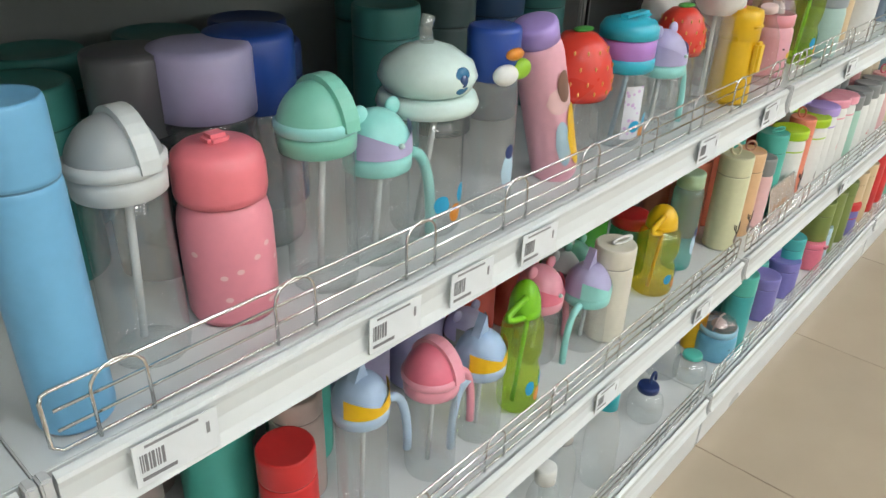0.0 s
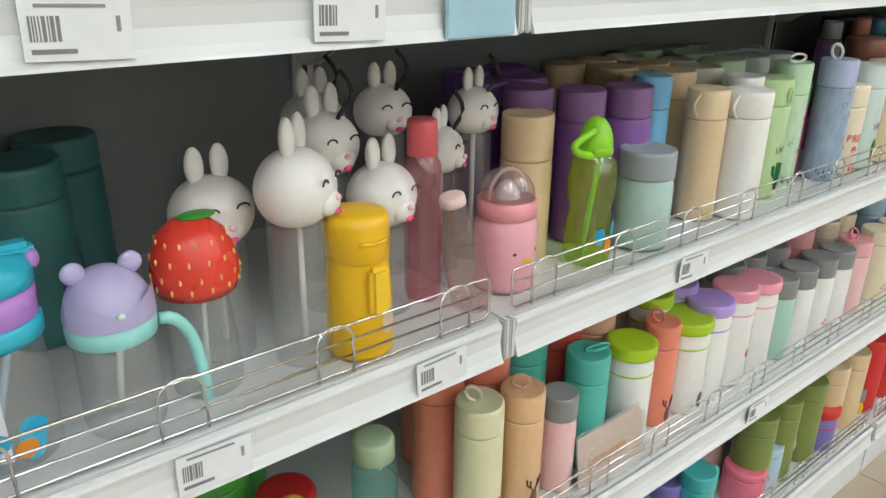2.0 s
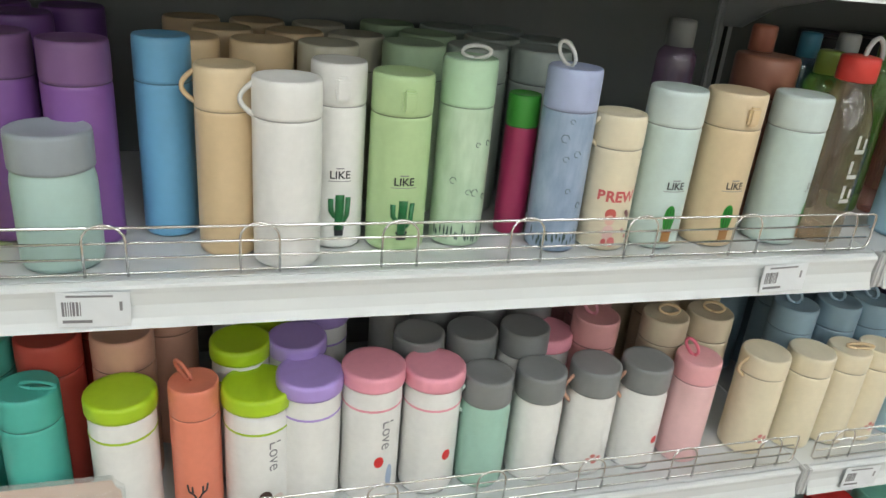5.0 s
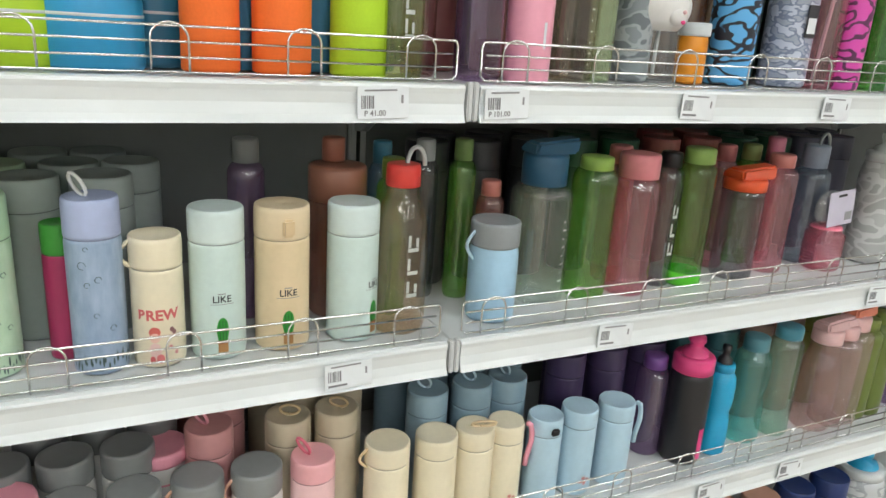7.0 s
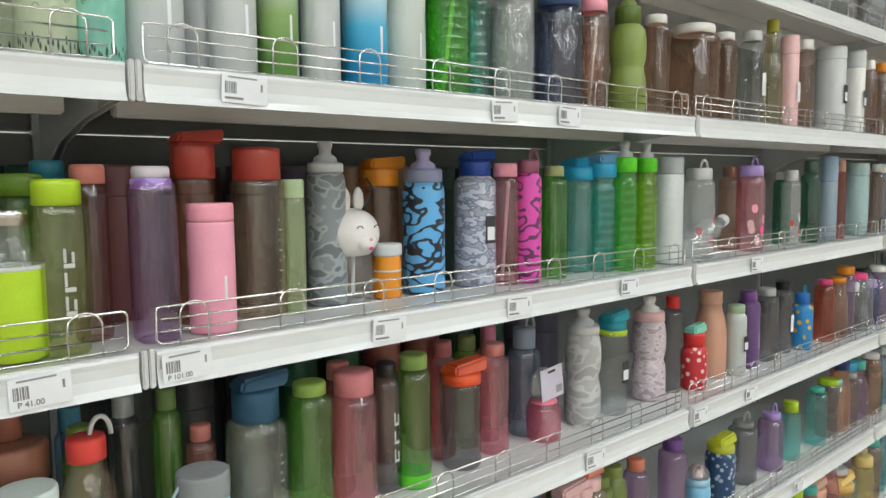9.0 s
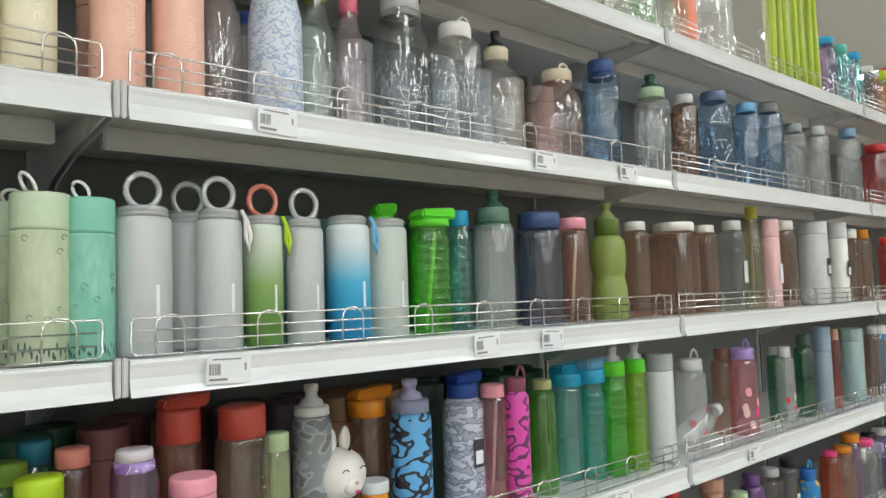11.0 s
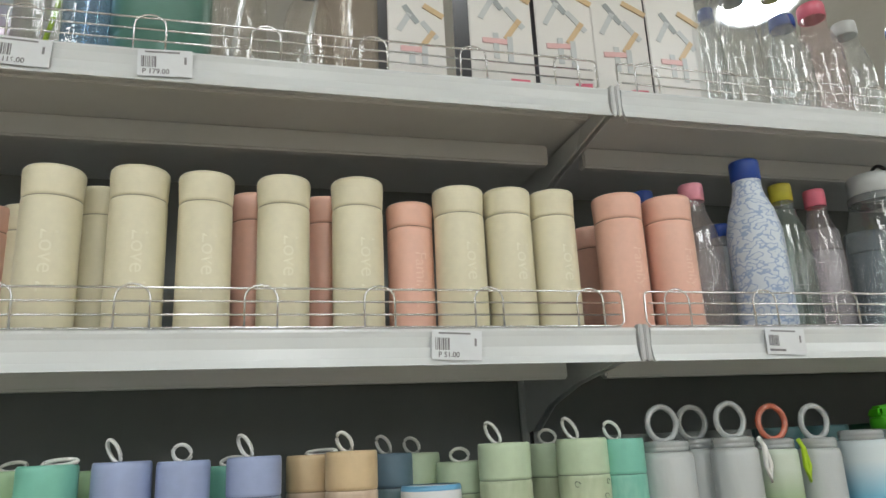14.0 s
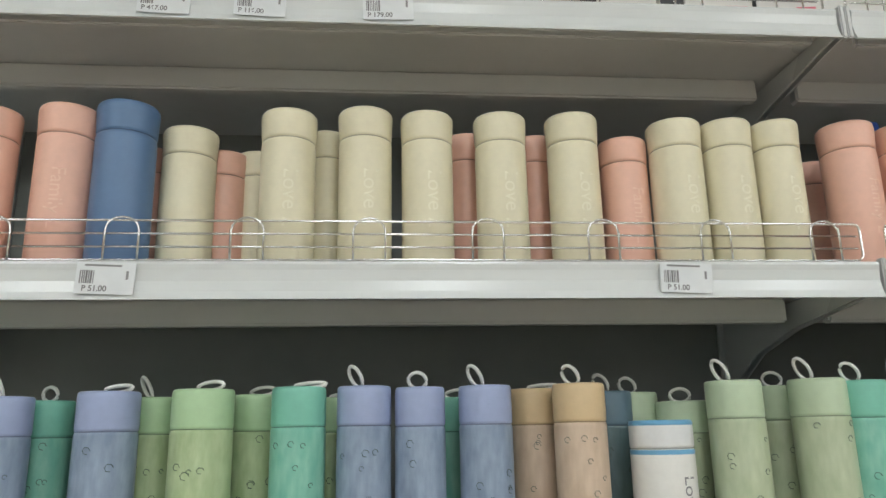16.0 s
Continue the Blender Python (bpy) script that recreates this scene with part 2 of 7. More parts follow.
def thing(name, m, label, category, group="", kind=""):
    ob = new(name)
    ob.matrix_world = m
    ob.empty_display_size = 0.02
    return tagged(ob, label, category, group, kind)


# ---- the setting ----
FRONT, BACK = -0.313, -0.715
PITCH = 0.328
LOW = {"C": 0.101, "B": 0.429, "A": 0.757, "D": 1.085, "E": 1.413, "F": 1.741, "G": 2.072}
RAIL = 0.043
TOP = {k: v + RAIL for k, v in LOW.items()}
JOINTS = [2.497 + 1.2 * k for k in range(-3, 5)]
Y0, Y1 = JOINTS[0], JOINTS[-1]


def setting(name, me, mat, label, category):
    ob = new(name, me)
    me.materials.append(mat)
    return tagged(ob, label, category, kind="structure")


FLOORMAT = surface("polished_beige_floor_tile", (0.44, 0.36, 0.27), 0.16, bump=0.02, scale=6, vary=0.06)
WALLMAT = surface("white_shop_wall", (0.74, 0.74, 0.70), 0.6, bump=0.05, scale=14, vary=0.03)
CEILMAT = surface("white_ceiling_board", (0.78, 0.78, 0.74), 0.7, bump=0.08, scale=50, vary=0.03)
floor = setting("floor", box(-4.1, 12.1, -3.1, 9.1, -0.1, 0.0), surface("beige_grout", (0.36, 0.30, 0.23), 0.7), "polished beige ceramic tile floor of a shop aisle", "floor")
setting("ceiling", box(-4.1, 12.1, -3.1, 9.1, CEILING + 0.012, CEILING + 0.12), CEILMAT, "plain white shop ceiling", "ceiling")
setting("wall_west", box(-4.25, -4.1, -3.1, 9.1, 0, CEILING), WALLMAT, "plain white painted shop wall", "wall")
setting("wall_east", box(12.1, 12.25, -3.1, 9.1, 0, CEILING), WALLMAT, "plain white painted shop wall", "wall")
setting("wall_south", box(-4.25, 12.25, -3.25, -3.1, 0, CEILING), WALLMAT, "plain white painted shop wall", "wall")
setting("wall_north", box(-4.25, 12.25, 9.1, 9.25, 0, CEILING), WALLMAT, "plain white painted shop wall", "wall")

LAMPGLOW = glow("lit_fluorescent_diffuser", (0.93, 0.98, 1.0), LAMP_STRENGTH)
lamp0 = thing("ceiling_light", pose(1.3, 0.1, CEILING), "long white fluorescent ceiling panel, switched on", "ceiling light", "ceiling lights")
part("frame", box(-0.64, 0.64, -0.19, 0.19, -0.03, 0.012, 0.004), ENAMEL, lamp0)
part("diffuser", box(-0.60, 0.60, -0.15, 0.15, -0.036, -0.028), LAMPGLOW, lamp0, "glowing white diffuser")
for lx in (1.3, 3.1, 4.9, 6.9, 8.9, 10.9):
    for k in range(6):
        ly = -0.85 + 1.5 * k
        if (lx, k) != (1.3, 1):
            copy_thing(lamp0, pose(lx, ly, CEILING))
lamp0.matrix_world = pose(1.3, -0.85 + 1.5, CEILING)
# rows at -2.4 and -3.5 are added, and the glow raised, to brighten the ceiling
down0 = None
for lx in (-1.29, -2.4, -3.5):
    for k in range(6):
        m = pose(lx, 0.65 + 1.5 * k, CEILING)
        if down0:
            copy_thing(down0, m)
            continue
        down0 = thing("downlight", m, "round white ceiling downlight, switched on", "ceiling light", "ceiling downlights")
        part("rim", lathe([(0.125, 0.012), (0.16, 0.012), (0.162, -0.004), (0.155, -0.012), (0.13, -0.010), (0.125, 0.0)], 32), ENAMEL, down0)
        part("diffuser", lathe([(0.1255, -0.002), (0.09, -0.014), (0.04, -0.020), (0.0, -0.021)], 32), glow("boosted_downlight_diffuser", (0.95, 0.98, 1.0), 55.0), down0, "glowing round diffuser")


# ---- shelving ----
def shelf_unit():
    """One shelf board, 1.2 m long, with its price rail, tray lips and arm."""
    s = thing("shelf", pose(0, 0, 0), "white enamelled steel shop shelf with a price rail", "shelf", "gondola shelves")
    depth = FRONT - BACK
    part("board", box(-depth - 0.006, -0.006, 0.0005, 1.1995, -0.012, -0.001, 0.001), ENAMEL, s)
    prof = [(0.0, 0.001), (0.005, -0.001), (0.006, -0.004), (0.0045, -0.010), (0.0035, -0.022), (0.0060, -0.034), (0.009, -0.041), (0.010, -0.043), (0.006, -0.043), (0.001, -0.034), (-0.003, -0.022), (-0.006, -0.012)]
    verts, faces, n = [], [], len(prof)
    for y in (0.010, 1.190):
        verts += [(x, y, z) for x, z in prof]
    faces = [(i, (i + 1) % n, n + (i + 1) % n, n + i) for i in range(n)] + [tuple(range(n))[::-1], tuple(range(n, 2 * n))]
    part("price_rail", mesh_of(verts, faces, False), STRIP, s, "glossy white plastic price rail")
    part("front_lip", box(-0.030, -0.020, 0.03, 1.17, -0.036, -0.0125, 0.002), ENAMEL, s)
    part("rear_stiffener", box(-0.184, -0.164, 0.03, 1.17, -0.046, -0.0125, 0.003), ENAMEL, s)
    for y in (0.0, 1.200):
        arm = [(-0.015, -0.014), (-depth, -0.014), (-depth, -0.115), (-depth + 0.03, -0.112), (-depth + 0.10, -0.075), (-depth * 0.5, -0.052), (-0.06, -0.036), (-0.015, -0.032)]
        va = [(x, y + 0.004 if y < 0.5 else y - 0.007, z) for x, z in arm] + [(x, y + 0.007 if y < 0.5 else y - 0.004, z) for x, z in arm]
        na = len(arm)
        fa = [tuple(range(na)), tuple(range(2 * na - 1, na - 1, -1))] + [(i, na + i, na + (i + 1) % na, (i + 1) % na) for i in range(na)]
        part("bracket_arm", mesh_of(va, fa, False), ENAMEL, s)
    for y in (0.004, 1.196):
        part("end_cap", box(-0.004, 0.008, y - 0.0035, y + 0.0035, -0.042, 0.004, 0.0015), surface("grey_end_cap", (0.55, 0.56, 0.56), 0.35), s, "grey metal end clip")
    return s


def fence_unit():
    f = thing("wire_fence", pose(0, 0, 0), "chromed wire guard along a shelf's front edge", "shelf guard", "wire shelf guards")
    for k, z in enumerate((0.003, 0.018, 0.033, 0.048)):
        e = 0.016
        if k in (0, 3):
            continue
        part("rail", tube([(0, e + 0.006, z), (0, 1.2 - e - 0.006, z)], 0.0013, 6), CHROME, f)
    e = 0.016
    c = 0.006
    loop = [(0, e + c, 0.048), (0, 1.2 - e - c, 0.048), (0, 1.2 - e - 0.002, 0.0465), (0, 1.2 - e, 0.048 - c), (0, 1.2 - e, 0.003 + c), (0, 1.2 - e - c, 0.003), (0, e + c, 0.003), (0, e, 0.003 + c), (0, e, 0.048 - c), (0, e + 0.002, 0.0465)]
    part("outer_wire", tube(loop, 0.0015, 6, True), CHROME, f)
    for k in range(9):
        y = 0.062 + 0.1345 * k
        pts = [(0.002, y - 0.018, 0.001), (0.002, y - 0.018, 0.036)]
        pts += [(0.002, y - 0.018 * math.cos(math.pi * q / 8), 0.036 + 0.0155 * math.sin(math.pi * q / 8)) for q in range(1, 8)]
        pts += [(0.002, y + 0.018, 0.036), (0.002, y + 0.018, 0.001)]
        part("hoop", tube(pts, 0.0013, 6), CHROME, f)
    return f


shelf0, fence0 = shelf_unit(), fence_unit()
first = True
for j in JOINTS[:-1]:
    for lv, z in TOP.items():
        ms, mf = pose(FRONT, j, z), pose(FRONT - 0.010, j, z + 0.001)
        if first:
            shelf0.matrix_world, fence0.matrix_world = ms, mf
            first = False
        else:
            copy_thing(shelf0, ms), copy_thing(fence0, mf)

for i, j in enumerate(JOINTS):
    up = thing("shelf_upright", pose(BACK, j, 0), "slotted grey-white steel upright of the shelving", "shelf upright", "shelf uprights")
    part("post", box(-0.06, -0.001, -0.015, 0.015, 0, 2.14, 0.003), ENAMEL, up)
    part("slot_strip", box(-0.001, 0.0015, -0.003, 0.003, 0.1, 2.12), DARKSLOT, up, "dark row of slots")
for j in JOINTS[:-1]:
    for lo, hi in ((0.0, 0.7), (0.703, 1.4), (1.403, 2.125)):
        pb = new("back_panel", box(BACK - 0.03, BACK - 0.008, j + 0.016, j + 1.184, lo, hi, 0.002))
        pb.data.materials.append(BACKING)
        tagged(pb, "steel back panel of the shelving, grey darkened for shade between shelves", "back panel", "shelving back panels")
    kp = new("kick_plate", box(FRONT - 0.02, FRONT - 0.002, j + 0.004, j + 1.196, 0.004, 0.098, 0.002))
    kp.data.materials.append(ENAMEL)
    tagged(kp, "white kick plate under the lowest shelf", "kick plate", "kick plates")


BARINK = surface("faded_black_ink", (0.20, 0.20, 0.21), 0.6)
BARS = {w: box(0.0006, 0.0009, 0, w, -0.006, 0.008) for w in (0.0008, 0.0012, 0.002)}


def price_tag(lv, y, price="", tilt=0.0):
    """A paper price label in the rail: a bar code, a line of small print and the price."""
    t = thing("price_tag", pose(FRONT + 0.0105, y, LOW[lv] + 0.0225) @ pose(0, 0, 0, tilt, 0, 0), "white paper price label with a bar code", "price tag", "price tags")
    part("card", box(-0.0004, 0.0004, -0.030, 0.030, -0.017, 0.017), PAPER, t)
    rnd = random.Random(int(y * 1000))
    yy = -0.026
    code = part("bar_code", box(0.0004, 0.0006, -0.027, -0.009, -0.0065, 0.0085), PAPER, t)
    while yy < -0.011:
        w = rnd.choice((0.0008, 0.0012, 0.002))
        part("bar", BARS[w], BARINK, code).location.y = yy
        yy += w + rnd.choice((0.0007, 0.001))
    part("small_print", box(0.0005, 0.0008, -0.022, 0.016, 0.0125, 0.0145), surface("grey_ink", (0.25, 0.25, 0.26), 0.6), t)
    part("side_mark", box(0.0005, 0.0008, 0.021, 0.0235, -0.001, 0.008), surface("grey_ink", (0.25, 0.25, 0.26), 0.6), t)
    if price:
        me = words(price, 0.0085, weight=0.0002)
        for v in me.vertices:
            v.co.x, v.co.z, v.co.y = 0.0008, v.co.z - 0.0115, v.co.y - 0.010
        part("price", me, BARINK, t)
    else:
        part("price", box(0.0005, 0.0008, -0.026, -0.002, -0.0130, -0.0102), BARINK, t)
    return t


# ---- bottles ----
def place(lv, y, d, lean=0.0, spin=0.0):
    return pose(FRONT - d, y, TOP[lv] + 0.0005, lean, 0, spin)


def cord(parent, r, h, col, side=1, size=1.0, rad=0.0022):
    wob = math.sin(337 * r + 911 * h + 53 * parent.location.y)
    pts = []
    for k in range(17):
        a = 2 * math.pi * k / 16
        ry, rz = (0.011 + 0.006 * wob) * size, (0.008 - 0.005 * wob) * size
        pts.append((0.006 * math.sin(a) + 0.004 * wob, side * (0.006 * wob + ry * math.sin(a) + 0.006 * (1 - math.cos(a)) * wob), h - 0.001 + rz * (1 - math.cos(a))))
    part("cord", tube(pts, rad, 6), plastic(col, 0.7), parent, "looped carrying cord")


def side_loop(parent, r, z, col, side=-1, drop=0.03):
    pts = [(0.004, side * (r - 0.002 + 0.012 * math.sin(math.pi * k / 10)), z + 0.008 - drop * k / 10) for k in range(11)]
    part("side_loop", tube(pts, 0.0025, 6), plastic(col), parent)


def strap(parent, r, z, col, side=1, length=0.07):
    pts = [(0.3 * r, side * (r + 0.004), z + 0.012)]
    pts += [(0.35 * r, side * (r + 0.010 + 0.004 * math.sin(k)), z + 0.008 - length * k / 5) for k in range(6)]
    part("strap", tube(pts, 0.0045, 6), plastic(col, 0.5), parent, "hanging carrying strap")


def picture(p, r, h, art):
    """The small prints on the bottles."""
    q = r + 0.0005
    if art.startswith("like"):
        turn = 0 if art != "like_side" else 38
        part("print_word", words("LIKE", 0.0115, q, h * 0.54, turn, weight=0.0002), INK, p)
        part("small_print", patch(q, turn - 8, turn + 8, h * 0.585, h * 0.593), surface("grey_ink", (0.25, 0.25, 0.26), 0.6), p)
        part("print_line", patch(q, turn - 24, turn + 24, h * 0.495, h * 0.500), surface("grey_ink", (0.25, 0.25, 0.26), 0.6), p)
        g = plastic((0.01, 0.14, 0.04))
        if art == "like_arms":
            def on(a, z):
                return ((q - 0.001) * math.cos(radians(turn + a)), (q - 0.001) * math.sin(radians(turn + a)), h * z)
            part("cactus", tube([on(0, 0.15), on(0, 0.24), on(1, 0.36), on(1, 0.40)], 0.0048, 8), g, p)
            part("cactus_arm", tube([on(0, 0.24), on(-10, 0.245), on(-17, 0.28), on(-18, 0.37)], 0.0030, 8), g, p)
            part("cactus_arm", tube([on(0, 0.20), on(10, 0.21), on(17, 0.25), on(19, 0.38)], 0.0030, 8), g, p)
            part("pot", patch(q + 0.0008, turn - 9, turn + 9, h * 0.10, h * 0.155), INK, p)
            part("pot_rim", patch(q + 0.0010, turn - 11, turn + 11, h * 0.150, h * 0.168), INK, p)
        else:
            part("cactus", patch(q, turn - 13, turn + 13, h * 0.15, h * 0.38, True), plastic((0.02, 0.26, 0.03)), p)
            for k in (-6, 0, 6):
                part("cactus_rib", patch(q + 0.0003, turn + k - 0.8, turn + k + 0.8, h * 0.18, h * 0.35), plastic((0.01, 0.10, 0.02)), p)
            part("pot", patch(q + 0.0003, turn - 10, turn + 10, h * 0.07, h * 0.17), plastic((0.40, 0.20, 0.07)), p)
            part("pot_rim", patch(q + 0.0006, turn - 12, turn + 12, h * 0.15, h * 0.18), plastic((0.30, 0.12, 0.05)), p)
    elif art == "brew":
        part("print_word", words("BREW", 0.017, q, h * 0.55, -5, weight=0.0006), plastic((0.6, 0.12, 0.12)), p)
        for k, (a, z, w, t, c) in enumerate(((-14, 0.38, 13, 0.055, (0.60, 0.12, 0.10)), (-14, 0.32, 11, 0.05, (0.80, 0.52, 0.42)), (-14, 0.19, 13, 0.08, (0.78, 0.55, 0.50)), (-20, 0.09, 6, 0.04, (0.6, 0.12, 0.12)), (-4, 0.10, 9, 0.05, (0.72, 0.2, 0.2)), (22, 0.40, 5, 0.025, (0.25, 0.12, 0.12)), (27, 0.37, 5, 0.025, (0.25, 0.12, 0.12)), (18, 0.22, 4, 0.02, (0.6, 0.25, 0.25)), (30, 0.15, 4, 0.02, (0.6, 0.25, 0.25)))):
            part("print_patch", patch(q + 0.0002 * k, a - w, a + w, h * (z - t), h * (z + t), True), plastic(c), p)
    elif art == "love_up":
        part("print_word", words("Love", 0.021, q, h * 0.60, 25, True), surface("grey_ink", (0.25, 0.25, 0.26), 0.6), p)
        part("print_patch", patch(q, -5, 22, h * 0.06, h * 0.26, True), plastic((0.09, 0.05, 0.04)), p)
        part("print_patch", patch(q, 18, 44, h * 0.05, h * 0.20, True), plastic((0.7, 0.6, 0.55)), p)
    elif art == "love_heart":
        part("print_word", words("Love", 0.021, q, h * 0.62, 22, True), surface("grey_ink", (0.25, 0.25, 0.26), 0.6), p)
        part("print_patch", patch(q, -2, 18, h * 0.33, h * 0.43, True), plastic(RED), p)
        part("print_patch", patch(q, 24, 40, h * 0.10, h * 0.33, True), plastic((0.35, 0.45, 0.6)), p)
    elif art == "heart":
        part("print_patch", patch(q, 14, 34, h * 0.34, h * 0.44, True), plastic(RED), p)
    elif art == "flower":
        for a, z in ((-10, 0.22), (5, 0.19), (15, 0.24), (0, 0.27)):
            part("print_patch", patch(q, a - 7, a + 7, h * (z - 0.025), h * (z + 0.025), True), plastic((0.6, 0.2, 0.18)), p)
    elif art == "deer":
        for s in (-1, 1):
            part("antler", tube([(q * math.cos(radians(a)), q * math.sin(radians(a)), h * z) for a, z in ((2 * s, 0.22), (9 * s, 0.27), (20 * s, 0.30), (23 * s, 0.37))], 0.0011, 5), INK, p)
            part("antler_tine", tube([(q * math.cos(radians(a)), q * math.sin(radians(a)), h * z) for a, z in ((11 * s, 0.28), (12 * s, 0.35))], 0.0010, 5), INK, p)
        part("print_patch", patch(q, -14, 14, h * 0.06, h * 0.23, True), plastic((0.14, 0.08, 0.06)), p)
    elif art == "script":
        me = words("Love L", 0.026, q, h * 0.52, 12, True)
        part("print_word", me, plastic((0.84, 0.80, 0.62)), p)
    elif art == "script_family":
        part("print_word", words("Family L", 0.022, q, h * 0.50, 12, True), plastic((0.88, 0.58, 0.46)), p)
    elif art == "diy":
        pale = surface("pale_print", (0.5, 0.52, 0.48), 0.5)
        for k in range(3):
            z = h * (0.28 + 0.16 * k)
            part("print_mark", patch(q, -6, 18, z, z + 0.005), pale, p)
            part("print_mark", patch(q, -6, 0, z + 0.006, z + 0.022), pale, p)
            if k != 1:
                part("print_mark", patch(q, 11, 18, z + 0.006, z + 0.018), pale, p)
    elif art == "tracks":
        dk = surface("dark_green_ink", (0.05, 0.09, 0.08), 0.5)
        rnd = random.Random(int(h * 1e5) + int(1000 * r))
        for k in range(6):
            a, z = rnd.uniform(-50, 50), rnd.uniform(0.30, 0.95)
            s = rnd.uniform(0.5, 1.0)
            pts = [(q * math.cos(radians(a + 9 * s * math.cos(j))), q * math.sin(radians(a + 9 * s * math.cos(j))), h * z + 0.0045 * s * math.sin(j)) for j in range(6)]
            part("print_loop", tube(pts, 0.0004, 4), dk, p)
        for k in range(22):
            a = -70 + 6.6 * k + rnd.uniform(-3, 3)
            z0 = rnd.uniform(0.02, 0.10)
            part("print_leaf", patch(q, a - 2.2, a + 2.2, h * z0, h * (z0 + rnd.uniform(0.03, 0.09)), True, 4), dk, p)
    elif art == "dipper":
        part("print_mark", patch(q, 6, 14, h * 0.30, h * 0.52), PAPER, p)
    elif art == "marks":
        for k in range(9):
            part("scale_mark", patch(q, 24, 30 + 6 * (k % 2), h * (0.12 + 0.075 * k), h * (0.12 + 0.075 * k) + 0.0018), PAPER, p)
    elif art == "mark_low":
        part("print_mark", patch(q, 4, 26, h * 0.06, h * 0.42, False), plastic(HOTPINK), p)
    elif art == "chick":
        dk = INK
        for s in (-1, 1):
            part("eye", patch(q, 26 * s - 4, 26 * s + 4, h * 0.40, h * 0.43, True), dk, p)
        part("beak", patch(q, -11, 11, h * 0.28, h * 0.36, True), plastic(YELLOW), p)
    elif art == "label":
        t = part("hang_label", box(r + 0.002, r + 0.003, -0.012, 0.012, h * 0.40, h * 0.65, 0.0004), INK, p, "black hanging label")
        part("label_field", box(r + 0.0032, r + 0.0036, -0.009, 0.009, h * 0.43, h * 0.55), PAPER, t)
    elif art == "paper":
        part("hang_label", box(r + 0.002, r + 0.003, -0.008, 0.010, h * 0.35, h * 0.62, 0.0004), PAPER, p, "white hanging label")
    elif art == "hearts":
        rnd = random.Random(5)
        for k in range(8):
            a, z = -60 + 120 * rnd.random(), 0.1 + 0.55 * rnd.random()
            part("print_patch", patch(q, a - 13, a + 13, h * (z - 0.05), h * (z + 0.05), True), plastic((RED, WHITE, MIDGREY)[k % 3]), p)
    elif art == "fruit":
        rnd = random.Random(9)
        for k in range(9):
            a, z = -60 + 120 * rnd.random(), 0.08 + 0.58 * rnd.random()
            part("print_patch", patch(q, a - 14, a + 14, h * (z - 0.06), h * (z + 0.06), True), plastic((HOTPINK, PINK, BLUSH)[k % 3]), p)
    elif art == "princess":
        for a0, a1, z0, z1, c in ((-50, 35, 0.55, 0.75, BLUSH), (-20, 22, 0.62, 0.84, BROWN), (-40, 0, 0.15, 0.5, PALEBLUE), (-8, 45, 0.10, 0.58, YELLOW)):
            part("print_patch", patch(q + 0.0003 * len(p.children), a0, a1, h * z0, h * z1, True), plastic(c), p)
    elif art == "bear":
        part("print_patch", patch(q, -20, 24, h * 0.20, h * 0.48, True), plastic(PALEBLUE), p)
        part("print_patch", patch(q + 0.0004, -12, 16, h * 0.44, h * 0.55, True), plastic(NAVY), p)
    elif art == "toy":
        for a, z, c in ((-20, 0.3, CYAN), (8, 0.2, AMBER), (25, 0.35, CYAN)):
            part("print_patch", patch(q, a - 14, a + 14, h * (z - 0.08), h * (z + 0.08), True), plastic(c), p)


def thermos(lv, y, d, r, h, col, capcol=None, cap=0.2, art="", cordcol=None, side=None, label="", skin=None, flare=1.0, clasp=None, strapcol=None, ring=None, lean=0.0, spin=0.0):
    """A straight vacuum flask: body, seam ring, cap."""
    p = thing("thermos_bottle", place(lv, y, d, lean, spin), label or "slim pastel vacuum flask standing on a shelf", "bottle", "bottles on the shelves")
    zc = h * (1 - cap)
    part("body", lathe([(0.0, 0.003), (r * 0.88, 0.003), (r * 0.93, 0.0), (r * 0.985, 0.002), (r, 0.006), (r, zc - 0.004), (r * 0.985, zc - 0.001), (r * 0.95, zc)]), skin or plastic(col, 0.38), p)
    c = capcol or col
    rf = r * flare
    part("cap", lathe([(r * 0.95, zc + 0.0006), (r * 0.99, zc + 0.0014), (r, zc + 0.004), (rf, h - 0.007), (rf * 0.985, h - 0.002), (rf * 0.94, h), (rf * 0.88, h - 0.001), (0.0, h - 0.0015)]), plastic(c, 0.4), p)
    part("seam", lathe([(r * 0.955, zc - 0.0012), (r * 0.97, zc), (r * 0.955, zc + 0.0014)]), plastic(tuple(v * 0.45 for v in c), 0.5), p)
    if clasp:
        part("clasp", box(r - 0.002, r + 0.005, -0.007, 0.007, zc + 0.006, h - 0.012, 0.0025), plastic(clasp), p)
    if cordcol:
        cord(p, r, h, cordcol, 1 if spin >= 0 else -1)
    if side:
        side_loop(p, r, h - 0.014, side)
    if strapcol:
        strap(p, r, h - 0.02, strapcol, 1)
    if ring:
        part("ring", lathe([(r * 1.001, zc - 0.006), (r * 1.006, zc - 0.004), (r * 1.001, zc - 0.001)]), plastic(ring), p)
        part("rim", lathe([(rf * 1.002, h - 0.005), (rf * 1.006, h - 0.003), (rf * 0.97, h + 0.0006), (rf * 0.85, h + 0.0005)]), plastic(ring), p)
    if art:
        picture(p, r, h * (1 - cap), art)
    return p


